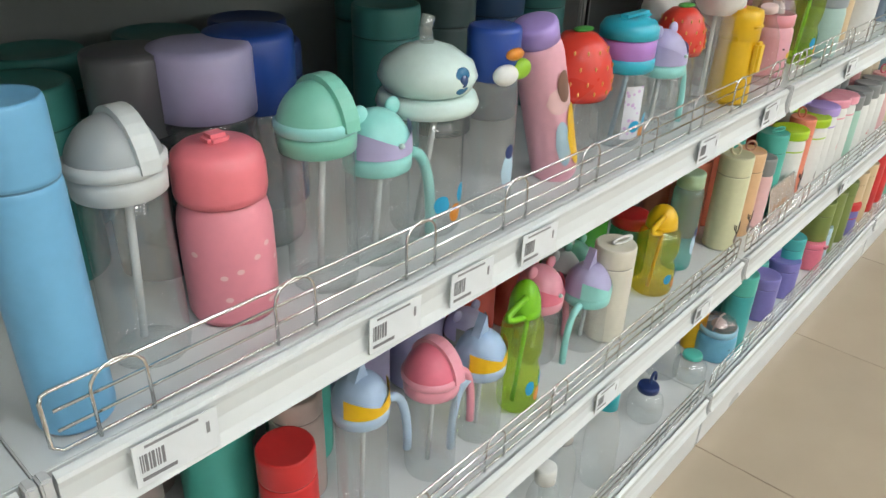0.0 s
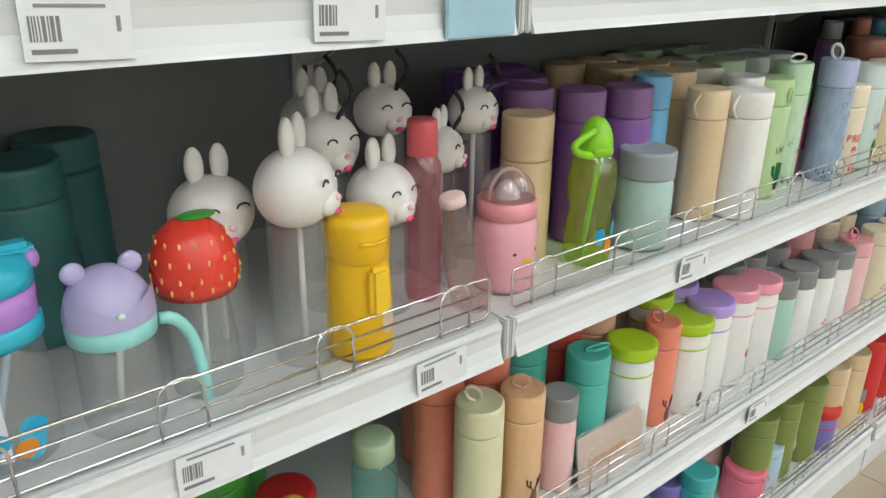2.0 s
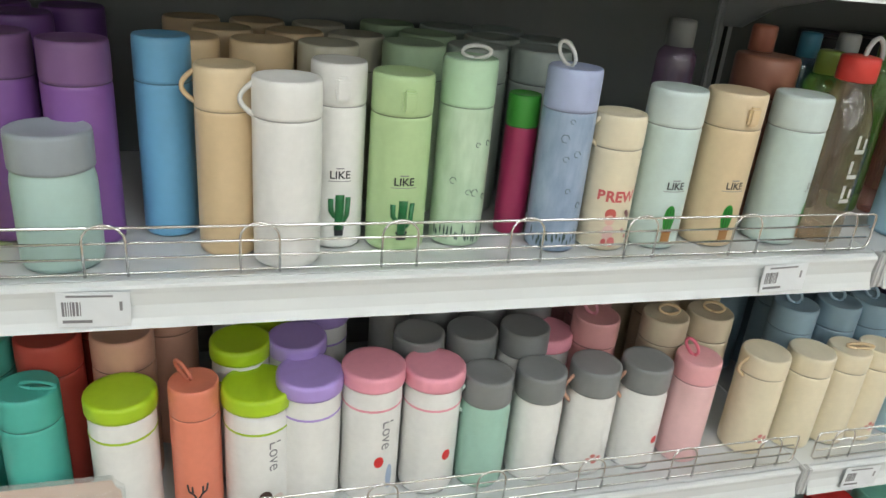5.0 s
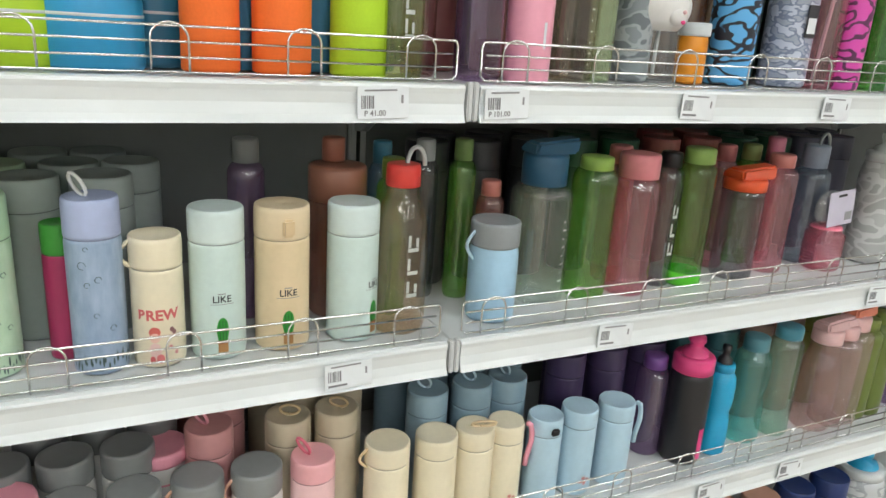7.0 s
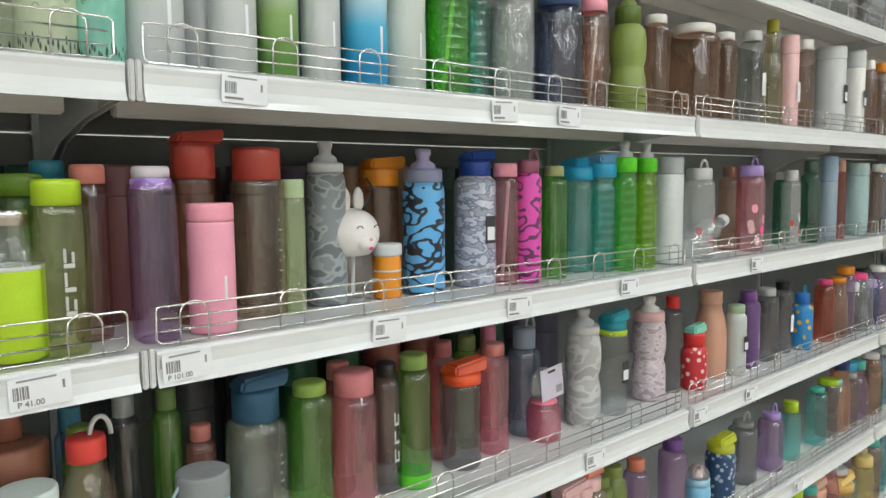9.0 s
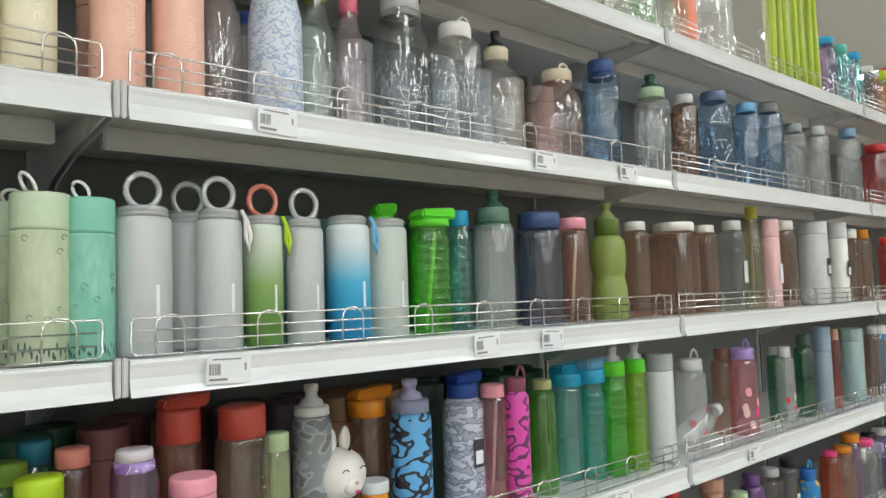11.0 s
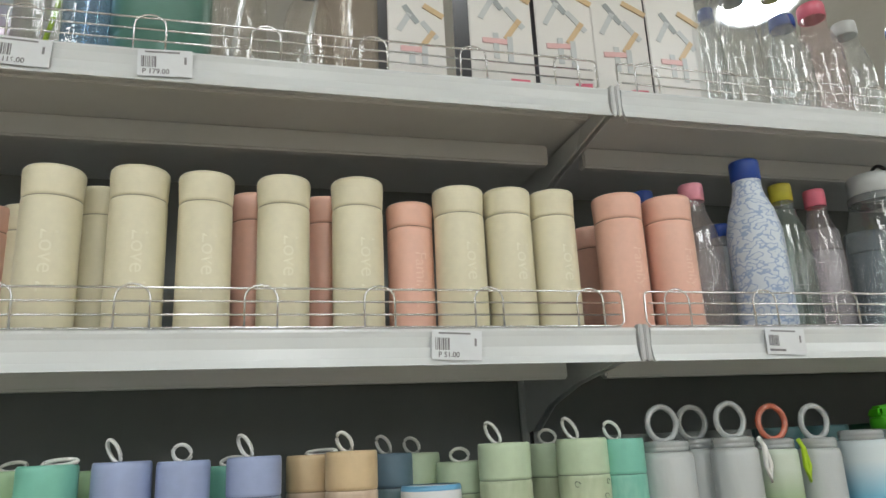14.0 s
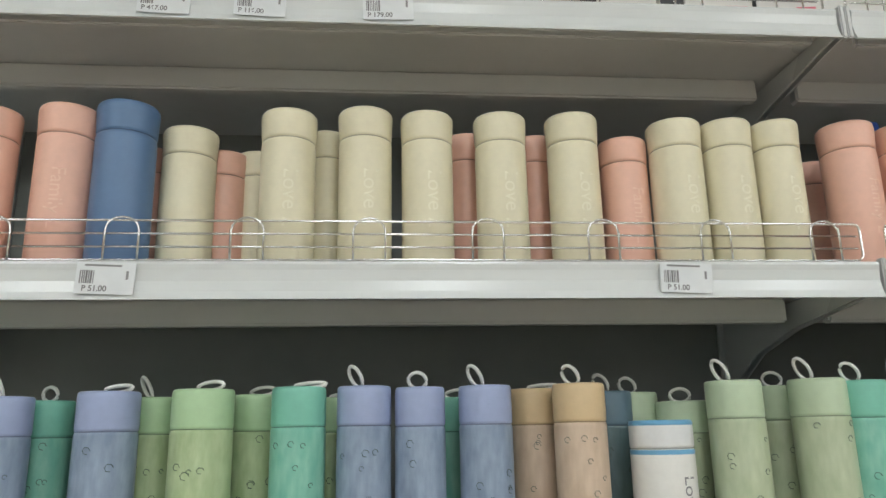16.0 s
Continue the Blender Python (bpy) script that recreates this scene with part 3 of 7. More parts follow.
def lidded(lv, y, d, r, h, lidcol, col=WHITE, art="", grey=False, side=None, label=""):
    """A white flask under a broad flat lid, with a ring of the lid's colour."""
    p = thing("vacuum_cup", place(lv, y, d), label or "white vacuum flask with a coloured lid", "bottle", "bottles on the shelves")
    zl = h - (0.036 if grey else 0.020)
    part("body", lathe([(0, 0.002), (r * 0.9, 0.002), (r * 0.95, 0), (r, 0.005), (r, zl - 0.012), (r * 0.97, zl - 0.006), (r * 0.93, zl)]), plastic(col, 0.35), p)
    k = 1.0 if grey else 1.07
    part("lid", lathe([(r * 0.93, zl), (r * k * 0.99, zl + 0.001), (r * k, zl + 0.004), (r * k, h - 0.005), (r * k * 0.985, h - 0.0015), (r * k * 0.92, h), (r * k * 0.8, h - 0.0015), (0, h - 0.002)]), plastic(lidcol, 0.4), p)
    if not grey:
        part("ring", lathe([(r + 0.0002, zl - 0.026), (r + 0.0008, zl - 0.0245), (r + 0.0002, zl - 0.023)]), plastic(lidcol), p)
    if side:
        side_loop(p, r, h - 0.022, side, -1, 0.04)
    if art:
        picture(p, r, zl, art)
    return p


def clear_bottle(lv, y, d, r, h, tint=GLASS, capcol=WHITE, capr=0.7, caph=0.16, shape="straight", milk=0.14, straw=None, loop=None, art="", band=None, flip=None, spout=None, skin=None, label="", four=0.0, lean=0.0, spin=0.0, foot=None, metal=False):
    """A plastic water bottle: clear or tinted body, neck, screw cap and what hangs on it."""
    p = thing("water_bottle", place(lv, y, d, lean, spin), label or "clear plastic water bottle with a coloured cap", "bottle", "bottles on the shelves")
    H = h * (1 - caph)
    rc = r * capr
    mat = skin or clear(tint, milk)
    base = [(0.0, 0.006), (r * 0.6, 0.004), (r * 0.88, 0.0), (r * 0.97, 0.004), (r, 0.010)]
    if shape == "straight":
        pr = base + [(r, H * 0.5), (r, H - 0.016), (r * 0.97, H - 0.007), (max(rc, r * 0.8), H - 0.001), (rc * 0.93, H + 0.002)]
    elif shape == "neck":
        pr = base + [(r, H * 0.60), (r * 0.97, H * 0.68), (r * 0.82, H * 0.80), (r * 0.6, H * 0.9), (rc * 0.95, H * 0.96), (rc * 0.93, H + 0.002)]
    elif shape == "round":
        pr = base + [(r * 1.0, H * 0.45), (r * 0.99, H * 0.62), (r * 0.90, H * 0.78), (r * 0.74, H * 0.89), (rc * 0.95, H * 0.95), (rc * 0.93, H + 0.002)]
    elif shape == "waist":
        pr = base + [(r, H * 0.3), (r * 0.97, H * 0.42), (r * 0.86, H * 0.5), (r * 0.86, H * 0.54), (r * 0.97, H * 0.62), (r, H * 0.7), (r, H * 0.85), (r * 0.92, H * 0.95), (rc * 0.93, H + 0.002)]
    elif shape == "ribbed":
        pr = base[:]
        for k in range(1, 10):
            zz = 0.012 + (H * 0.88 - 0.012) * k / 9
            pr += [(r * 0.93, zz - 0.006), (r, zz - 0.002), (r, zz)]
        pr += [(r * 0.8, H * 0.95), (rc * 0.93, H + 0.002)]
    else:
        pr = base + [(r * 1.0, H * 0.2), (r * 0.96, H * 0.8), (r * 0.92, H - 0.004), (rc * 0.93, H + 0.002)]
    body = part("body", lathe(pr, 28, 1.0, four), mat, p)
    if four:
        rc *= 0.95
    cm = surface("brushed_steel_cap", (0.65, 0.64, 0.62), 0.25, metal=1.0) if metal else plastic(capcol)
    cp = part("cap", lathe([(rc * 0.93, H + 0.0024), (rc, H + 0.003), (rc, h - 0.005), (rc * 0.95, h - 0.001), (rc * 0.8, h), (0, h)], 24), cm, p)
    if band:
        part("neck_band", lathe([(rc * 1.05, H - 0.010), (rc * 1.07, H - 0.006), (rc * 1.07, H + 0.001), (rc * 1.02, H + 0.0022)]), plastic(band), p)
    if foot:
        part("foot", lathe([(0, 0.001), (r * 0.9, 0.001), (r * 1.005, 0.003), (r * 1.006, h * 0.10), (r * 0.99, h * 0.105)]), plastic(foot), p)
    if straw:
        part("straw", tube([(0.0, -r * 0.35, 0.008), (0.0, r * 0.35, H * 0.97)], 0.0032, 7), plastic(straw), p, "straight drinking straw")
    if loop:
        n = 12
        pts = [(0.0, rc * 0.2 + rc * 1.0 * (1 - math.cos(math.pi * k / n)) * 0.55, h - 0.004 + 0.024 * math.sin(math.pi * k / n)) for k in range(n + 1)]
        part("carry_loop", tube(pts, 0.003, 7), plastic(loop), p, "moulded carrying loop")
    if flip:
        verts = [(-rc * 0.75, -rc, h), (rc * 0.75, -rc, h), (rc * 0.75, rc * 1.2, h), (-rc * 0.75, rc * 1.2, h),
                 (-rc * 0.5, -rc * 0.75, h + 0.016), (rc * 0.5, -rc * 0.75, h + 0.016), (rc * 0.45, rc * 1.5, h + 0.022), (-rc * 0.45, rc * 1.5, h + 0.022)]
        bm = bmesh.new()
        vs = [bm.verts.new(v) for v in verts]
        for f in ((3, 2, 1, 0), (4, 5, 6, 7), (0, 1, 5, 4), (1, 2, 6, 5), (2, 3, 7, 6), (3, 0, 4, 7)):
            bm.faces.new([vs[i] for i in f])
        bmesh.ops.bevel(bm, geom=bm.edges[:], offset=0.004, segments=2, affect="EDGES")
        me = bpy.data.meshes.new("mesh")
        bm.to_mesh(me)
        bm.free()
        part("flip_spout", me, plastic(flip), p, "folding drinking spout")
    if spout:
        part("spout", lathe([(rc * 0.7, h - 0.001), (rc * 0.62, h + 0.008), (rc * 0.34, h + 0.013), (rc * 0.34, h + 0.022), (rc * 0.42, h + 0.024), (rc * 0.40, h + 0.033), (0, h + 0.034)], 18), plastic(spout), p, "pull-up drinking spout")
    if art:
        picture(p, r * (0.99 if not four else 1.0), H, art)
    return p


def frosted(lv, y, d, r, h, skin, ringcol, cordcol=None, art="dipper"):
    """A frosted bottle with a steel-clear screw collar and a big ring on its lid."""
    p = thing("frosted_bottle", place(lv, y, d), "frosted plastic bottle with a ring-topped lid and hand strap", "bottle", "bottles on the shelves")
    part("body", lathe([(0, 0.003), (r * 0.88, 0.003), (r * 0.95, 0), (r, 0.006), (r, h * 0.88), (r * 0.96, h * 0.915), (r * 0.86, h * 0.925)]), skin, p)
    part("collar", lathe([(r * 0.86, h * 0.926), (r * 0.90, h * 0.93), (r * 0.90, h * 0.95), (r * 0.88, h * 0.955), (r * 0.90, h * 0.96), (r * 0.90, h * 0.985), (r * 0.8, h), (0, h)]), clear(PALEGREY, 0.5, 0.2), p)
    if ringcol:
        pts = [(0, 0.021 * math.sin(2 * math.pi * k / 18), h + 0.021 + 0.022 * math.cos(2 * math.pi * k / 18)) for k in range(18)]
        part("lid_ring", tube(pts, 0.0042, 8, True), clear(ringcol, 0.55, 0.2), p, "translucent lid ring")
    if cordcol:
        pts = [(r * 0.8, r * 0.7, h * 0.99), (r * 0.9, r * 0.85, h * 0.93), (r * 0.8, r * 0.9, h * 0.8), (r * 0.85, r * 1.02, h * 0.70), (r * 0.8, r * 1.15, h * 0.8), (r * 0.8, r * 0.95, h * 0.93)]
        part("hand_strap", tube(pts, 0.003, 7), plastic(cordcol, 0.6), p, "webbing hand strap")
    if art:
        picture(p, r, h * 0.9, art)
    return p


def sippy(lv, y, d, r, h, lid, face, trim, handle=1, ears="bear", tint=GLASS, label=""):
    """A child's straw cup: clear body, collar, domed animal lid with a visor, one bent handle."""
    p = thing("sippy_cup", place(lv, y, d), label or "child's clear straw cup with a domed animal lid", "cup", "children's cups")
    zb = max(h - 2.15 * r, h * 0.3)
    part("body", lathe([(0, 0.004), (r * 0.8, 0.003), (r * 0.9, 0), (r * 0.96, 0.008), (r * 0.94, zb * 0.5), (r * 0.93, zb), (r * 0.85, zb + 0.003)]), clear(tint, 0.13), p)
    part("collar", lathe([(r * 0.9, zb), (r * 1.0, zb + 0.002), (r * 1.02, zb + 0.012), (r * 0.98, zb + 0.017), (r * 0.9, zb + 0.018)]), plastic(trim), p)
    zd = zb + 0.018
    part("dome", ball(r * 1.02, r * 1.02, h - zd - 0.012, zd, cut=0.0), plastic(lid), p)
    vis = patch(r * 1.035, -75, 75, zd - 0.001, zd + (h - zd) * 0.42, False, 14)
    for i, v in enumerate(vis.vertices):
        a = math.atan2(v.co.y, v.co.x)
        if i % 2:
            v.co.z = zd + (h - zd) * (0.18 + 0.30 * abs(math.sin(a)))
            v.co.x *= 0.97
            v.co.y *= 0.97
    if ears == "tab":
        vis = lathe([(r * 1.0, zd - 0.001), (r * 1.07, zd), (r * 1.08, zd + 0.007), (r * 1.0, zd + 0.009)])
    part("visor", vis, plastic(face), p, "contrasting face visor")
    part("straw", tube([(0, -0.004, 0.012), (0, 0.004, zb)], 0.003, 6), plastic(PALEGREY), p)
    if ears == "bear":
        for s in (-1, 1):
            part("ear", ball(r * 0.16, r * 0.27, r * 0.27, h - 0.014, s * r * 0.62), plastic(lid), p)
        part("nose", ball(r * 0.10, r * 0.10, r * 0.08, zd + (h - zd) * 0.2, 0, r * 1.02, 10, 6), plastic((0.6, 0.75, 0.72)), p)
    elif ears == "fin":
        part("fin", extruded([(-r * 0.45, h - 0.018), (r * 0.25, h - 0.018), (r * 0.1, h - 0.004), (0.0, h + 0.012), (-r * 0.15, h + 0.002)], -0.006, 0.006), plastic(lid), p)
    else:
        va, fa, hd, nb = [], [], h - zd - 0.012, 12
        for k in range(nb + 1):
            a = radians(4 + 150 * k / nb)
            for rad, yy in ((0.99, -0.24), (0.99, 0.24), (1.12, 0.22), (1.12, -0.22)):
                va.append((r * 1.02 * rad * math.cos(a), r * yy + r * 0.25, zd + hd * rad * math.sin(a)))
        for k in range(nb):
            for q in range(4):
                fa.append((4 * k + q, 4 * k + (q + 1) % 4, 4 * k + 4 + (q + 1) % 4, 4 * k + 4 + q))
        fa += [(3, 2, 1, 0), tuple(4 * nb + q for q in range(4))]
        part("flip_band", mesh_of(va, fa, False), plastic(trim), p, "broad flip band over the dome")
    if handle:
        pts = []
        for k in range(9):
            a = math.pi * 0.55 * k / 8
            pts.append((0.3 * r, handle * (r * 0.98 + 0.030 * math.sin(a)), zb + 0.008 - 0.075 * (1 - math.cos(a)) ** 1.2))
        part("handle", tube(pts, 0.0052, 8), plastic(trim), p, "bent side handle")
    return p


def strawberry(lv, y, d, r, h):
    p = thing("strawberry_bottle", place(lv, y, d), "clear bottle with a red strawberry lid", "bottle", "bottles on the shelves")
    zb = max(h - 1.7 * r, h * 0.35)
    part("body", lathe([(0, 0.004), (r * 0.75, 0.003), (r * 0.83, 0), (r * 0.86, 0.008), (r * 0.80, zb * 0.5), (r * 0.66, zb)]), clear(GLASS, 0.13), p)
    m = plastic(STRAWBERRY, 0.28)
    hh = h - zb
    dome = part("strawberry_lid", lathe([(r * 0.66, zb), (r * 0.9, zb - 0.003), (r * 1.0, zb + hh * 0.10), (r * 1.02, zb + hh * 0.28), (r * 0.93, zb + hh * 0.55), (r * 0.74, zb + hh * 0.80), (r * 0.45, zb + hh * 0.95), (0, h)]), m, p, "red moulded strawberry lid")
    seedm = plastic((0.80, 0.45, 0.12))
    seed = ball(0.0012, 0.0012, 0.0028, 0, seg=8, rings=5)
    prof = [(1.01, 0.12), (1.02, 0.28), (0.95, 0.5), (0.80, 0.73)]
    for i, (f, zz) in enumerate(prof):
        for k in range(14):
            a = 2 * math.pi * (k + 0.5 * (i % 2)) / 14
            s = part("seed", seed, seedm, dome)
            s.matrix_basis = Matrix.Translation((r * f * math.cos(a), r * f * math.sin(a), zb + hh * zz))
    part("straw", tube([(0, 0, 0.01), (0, 0.003, zb)], 0.003, 6), plastic(PALEGREY), p)
    part("leaf", ball(0.010, 0.016, 0.003, h, 0.006), plastic(GREEN), p)
    return p


def rabbit(lv, y, d, r, h, spin=0.0):
    """A bottle whose lid is a white rabbit's head, kept as plain shapes."""
    p = thing("rabbit_bottle", place(lv, y, d, 0, spin), "clear straw bottle with a white rabbit head lid", "bottle", "rabbit bottles")
    zb = max(h - 2.55 * r, h * 0.3)
    part("body", lathe([(0, 0.004), (r * 0.7, 0.003), (r * 0.80, 0), (r * 0.82, 0.008), (r * 0.78, zb)]), clear(GLASS, 0.15), p)
    w = plastic((0.74, 0.72, 0.69), 0.4)
    hh = (h - zb) * 0.68
    hd = part("head", ball(r * 0.98, r * 1.12, hh * 0.57, zb + hh * 0.45, seg=26, rings=14, cut=-0.8), w, p)
    for s in (-1, 1):
        part("ear", ball(r * 0.18, r * 0.25, (h - zb) * 0.20, h - (h - zb) * 0.20, s * r * 0.34), w, p)
        ey = [(r * 0.93, s * (r * 0.42 + 0.006 * math.cos(math.pi * k / 6)), zb + hh * 0.60 + 0.004 * math.sin(math.pi * k / 6)) for k in range(7)]
        part("eye", tube(ey, 0.0009, 5), INK, p)
    part("muzzle", ball(r * 0.28, r * 0.45, hh * 0.2, zb + hh * 0.28, 0, r * 0.80), w, p)
    part("nose", ball(0.003, 0.004, 0.003, zb + hh * 0.36, 0, r * 1.07, 10, 6), plastic(BLUSH), p)
    part("mouth", ball(0.002, 0.005, 0.003, zb + hh * 0.17, 0, r * 1.06, 10, 6), plastic(HOTPINK), p)
    part("straw", tube([(0, 0, 0.01), (0, 0.002, zb)], 0.003, 6), plastic(WHITE), p)
    if d > 0.12:
        pts = [(r * 0.6 + 0.004 * math.sin(k), r * 0.2 + 0.012 * math.sin(0.7 * k), h + 0.014 - 0.010 * k) for k in range(6)]
        part("strap", tube(pts, 0.0024, 6), plastic(BLACK, 0.6), p, "black carrying strap")
    return p


def domed_flask(lv, y, d, r, h, col, ringcol):
    """A child's flask with a clear dome over its spout and a small face print."""
    p = thing("children_flask", place(lv, y, d), "children's flask with a clear dome lid and a printed chick face", "bottle", "children's cups")
    part("body", lathe([(0, 0.003), (r * 0.9, 0.003), (r * 0.96, 0), (r, 0.006), (r * 1.02, h * 0.45), (r, h * 0.56), (r * 0.88, h * 0.60)]), plastic(col, 0.3), p)
    part("collar", lathe([(r * 0.88, h * 0.601), (r * 0.96, h * 0.61), (r * 0.97, h * 0.74), (r * 0.90, h * 0.75)]), plastic(ringcol), p)
    part("dome", ball(r * 0.9, r * 0.9, h * 0.25, h * 0.75, cut=0.0), clear(T_ROSE, 0.3), p)
    part("mouthpiece", ball(r * 0.4, r * 0.4, h * 0.14, h * 0.75, cut=0.0), plastic(PALEGREY), p)
    pts = [(0, r * 0.8 * math.cos(math.pi * k / 10), h * 0.76 + h * 0.22 * math.sin(math.pi * k / 10)) for k in range(11)]
    part("handle", tube(pts, 0.0022, 6), plastic(PALEGREY), p)
    picture(p, r * 1.02, h * 0.85, "chick")
    return p


def toddler_bottle(lv, y, d, r, h, tint, capcol, tail=-1):
    """A tinted waisted bottle with a domed flip cap and a tongue-shaped loop."""
    p = clear_bottle(lv, y, d, r, h * 0.80, tint, capcol, 0.74, 0.10, "waist", 0.2, straw=capcol, label="tinted children's bottle with a flip-top cap and cartoon print")
    h2 = h * 0.80
    part("dome", ball(r * 0.72, r * 0.72, h * 0.19, h2 - 0.003, cut=0.0), plastic(capcol, 0.28), p)
    pts = [(0.01, tail * (r * 0.5 + 0.034 * math.sin(math.pi * k / 10)), h2 + h * 0.10 - 0.030 * k / 10) for k in range(11)]
    part("flip_loop", tube(pts, 0.0045, 7), plastic(capcol), p)
    picture(p, r, h2 * 0.9, "toy")
    return p


def flask_yellow(lv, y, d, r, h):
    p = thing("pump_flask", place(lv, y, d), "yellow insulated flask with a pouring lever", "bottle", "bottles on the shelves")
    part("body", lathe([(0, 0.003), (r * 0.95, 0.003), (r * 1.04, 0.0), (r * 1.1, 0.006), (r * 1.02, h * 0.55), (r * 0.98, h * 0.68)]), plastic(YELLOW, 0.35), p)
    part("cap", lathe([(r * 0.98, h * 0.681), (r * 1.02, h * 0.69), (r * 1.02, h * 0.92), (r * 0.95, h * 0.985), (r * 0.7, h), (0, h)]), plastic(YELLOW, 0.3), p)
    part("lever", box(r * 0.9, r + 0.010, -0.010, 0.010, h * 0.34, h * 0.68, 0.004), plastic((0.85, 0.55, 0.03)), p)
    part("cap_ridge", tube([(r * 1.04 * math.cos(radians(a)), r * 1.04 * math.sin(radians(a)), h * 0.83) for a in range(-30, 31, 10)], 0.002, 6), plastic(YELLOW), p)
    part("print_patch", patch(r * 1.09, 8, 45, h * 0.16, h * 0.36, True), plastic((0.75, 0.6, 0.4)), p)
    return p


def sleeve_bottle(lv, y, d, r, h, sleeve):
    """A glass bottle in a neoprene sleeve under a steel cap."""
    p = clear_bottle(lv, y, d, r * 0.96, h, GLASS, PALEGREY, 0.62, 0.12, "neck", 0.10, metal=True, label="glass bottle in a bright sleeve with a steel cap")
    part("sleeve", lathe([(r * 0.9, 0.0015), (r * 0.99, 0.003), (r, 0.008), (r, h * 0.60), (r * 0.985, h * 0.605)]), surface("neoprene_sleeve", sleeve, 0.75, bump=0.3, scale=300), p, "bright neoprene sleeve")
    part("sleeve_hem", lathe([(r * 0.985, h * 0.6055), (r * 1.01, h * 0.61), (r * 1.01, h * 0.63), (r * 0.98, h * 0.635)]), plastic(PALEGREY, 0.7), p)
    return p


def coral_bottle(lv, y, d, r, h):
    """A wide pink bottle with a rounded coral cap, a small knob and pale leaf prints."""
    p = thing("pink_bottle", place(lv, y, d), "wide pink plastic bottle with a rounded coral cap", "bottle", "bottles on the shelves")
    zc = h * 0.66
    part("body", lathe([(0, 0.003), (r * 0.8, 0.002), (r * 0.92, 0.0), (r * 0.98, 0.006), (r * 1.0, h * 0.3), (r * 0.99, h * 0.55), (r * 0.93, h * 0.62), (r * 0.84, zc)]), plastic((0.78, 0.27, 0.33), 0.35), p)
    part("cap", lathe([(r * 0.84, zc + 0.001), (r * 0.93, zc + 0.002), (r * 0.965, zc + 0.008), (r * 0.96, h * 0.84), (r * 0.90, h * 0.91), (r * 0.72, h * 0.945), (0, h * 0.955)]), plastic((0.82, 0.20, 0.24), 0.3), p)
    part("knob", box(-0.008, 0.008, -0.009, 0.009, h * 0.94, h, 0.003), plastic((0.82, 0.20, 0.24), 0.3), p)
    rnd = random.Random(3)
    for k in range(12):
        a, z = -75 + 150 * rnd.random(), 0.08 + 0.42 * rnd.random()
        part("print_patch", patch(r * 1.004, a - 5, a + 5, h * (z - 0.015), h * (z + 0.015), True, 5), plastic((0.86, 0.52, 0.54)), p)
    return p


def jug(lv, y, d, r, h, skin, capcol, label, lines=True):
    p = thing("water_jug", place(lv, y, d), label, "jug", "large jugs")
    part("body", lathe([(0, 0.004), (r * 0.9, 0.003), (r * 0.97, 0), (r, 0.010), (r, h * 0.18), (r * 0.96, h * 0.20), (r * 0.96, h * 0.22), (r, h * 0.24), (r, h * 0.66), (r * 0.94, h * 0.74), (r * 0.75, h * 0.82), (r * 0.48, h * 0.86)]), skin, p)
    part("cap", lathe([(r * 0.48, h * 0.861), (r * 0.54, h * 0.865), (r * 0.54, h * 0.97), (r * 0.48, h), (0, h)]), plastic(capcol), p)
    pts = [(0, r * 0.5 + r * 0.35 * math.sin(math.pi * k / 8), h * 0.96 - h * 0.22 * k / 8) for k in range(9)]
    part("handle", tube(pts, 0.006, 7), plastic(capcol), p)
    if lines:
        for k in range(5):
            part("scale_mark", patch(r + 0.0006, -12, 14, h * (0.30 + 0.07 * k), h * (0.30 + 0.07 * k) + 0.002), PAPER, p)
    return p


def infuser_box(y, d, w, h, depth, lean=0.0, side=WHITE, spin=0.0):
    """A tall white carton with the word INFUSER, a red corner mark and bar-shaped pictures."""
    p = thing("infuser_box", place("G", y, d, lean, spin), "white cardboard carton printed INFUSER with bottle pictures", "box", "infuser boxes")
    part("carton", box(-depth, 0, -w / 2, w / 2, 0, h, 0.0012), surface("printed_card", (0.80, 0.79, 0.76), 0.35, scale=20, vary=0.03), p)
    part("dark_side", box(-depth + 0.002, -0.002, -w / 2 - 0.0006, -w / 2 - 0.0002, 0.002, h - 0.002), INK, p, "black printed side")
    me = words("INFUSER", w * 0.17, z=h * 0.87)
    for v in me.vertices:
        v.co.x = 0.0012
        v.co.y += w * 0.08
    part("title", me, surface("grey_ink", (0.25, 0.25, 0.26), 0.6), p)
    part("corner_mark", box(0.0006, 0.0012, -w * 0.48, -w * 0.14, h * 0.945, h * 0.985), plastic(RED), p)
    for k, (yy, zz, ang, c) in enumerate(((-0.1, 0.62, 35, MIDGREY), (-0.22, 0.55, -30, PALEGREY), (0.22, 0.50, 40, PALEGREY), (0.18, 0.42, -35, TAN), (-0.1, 0.30, 0, PALEGREY), (-0.1, 0.33, 90, BLUSH), (0.12, 0.28, 0, PALEGREY), (0.30, 0.66, 60, TAN))):
        b = part("printed_bar", box(0.0006, 0.0010 + 0.0002 * k, -0.004, 0.004, -h * 0.085, h * 0.085), plastic(c), p)
        b.matrix_basis = Matrix.Translation((0, w * yy, h * zz)) @ Matrix.Rotation(radians(ang), 4, "X")
    part("barcode_mark", box(0.0006, 0.0012, w * 0.1, w * 0.4, h * 0.05, h * 0.09), plastic(ROSE), p)
    return p


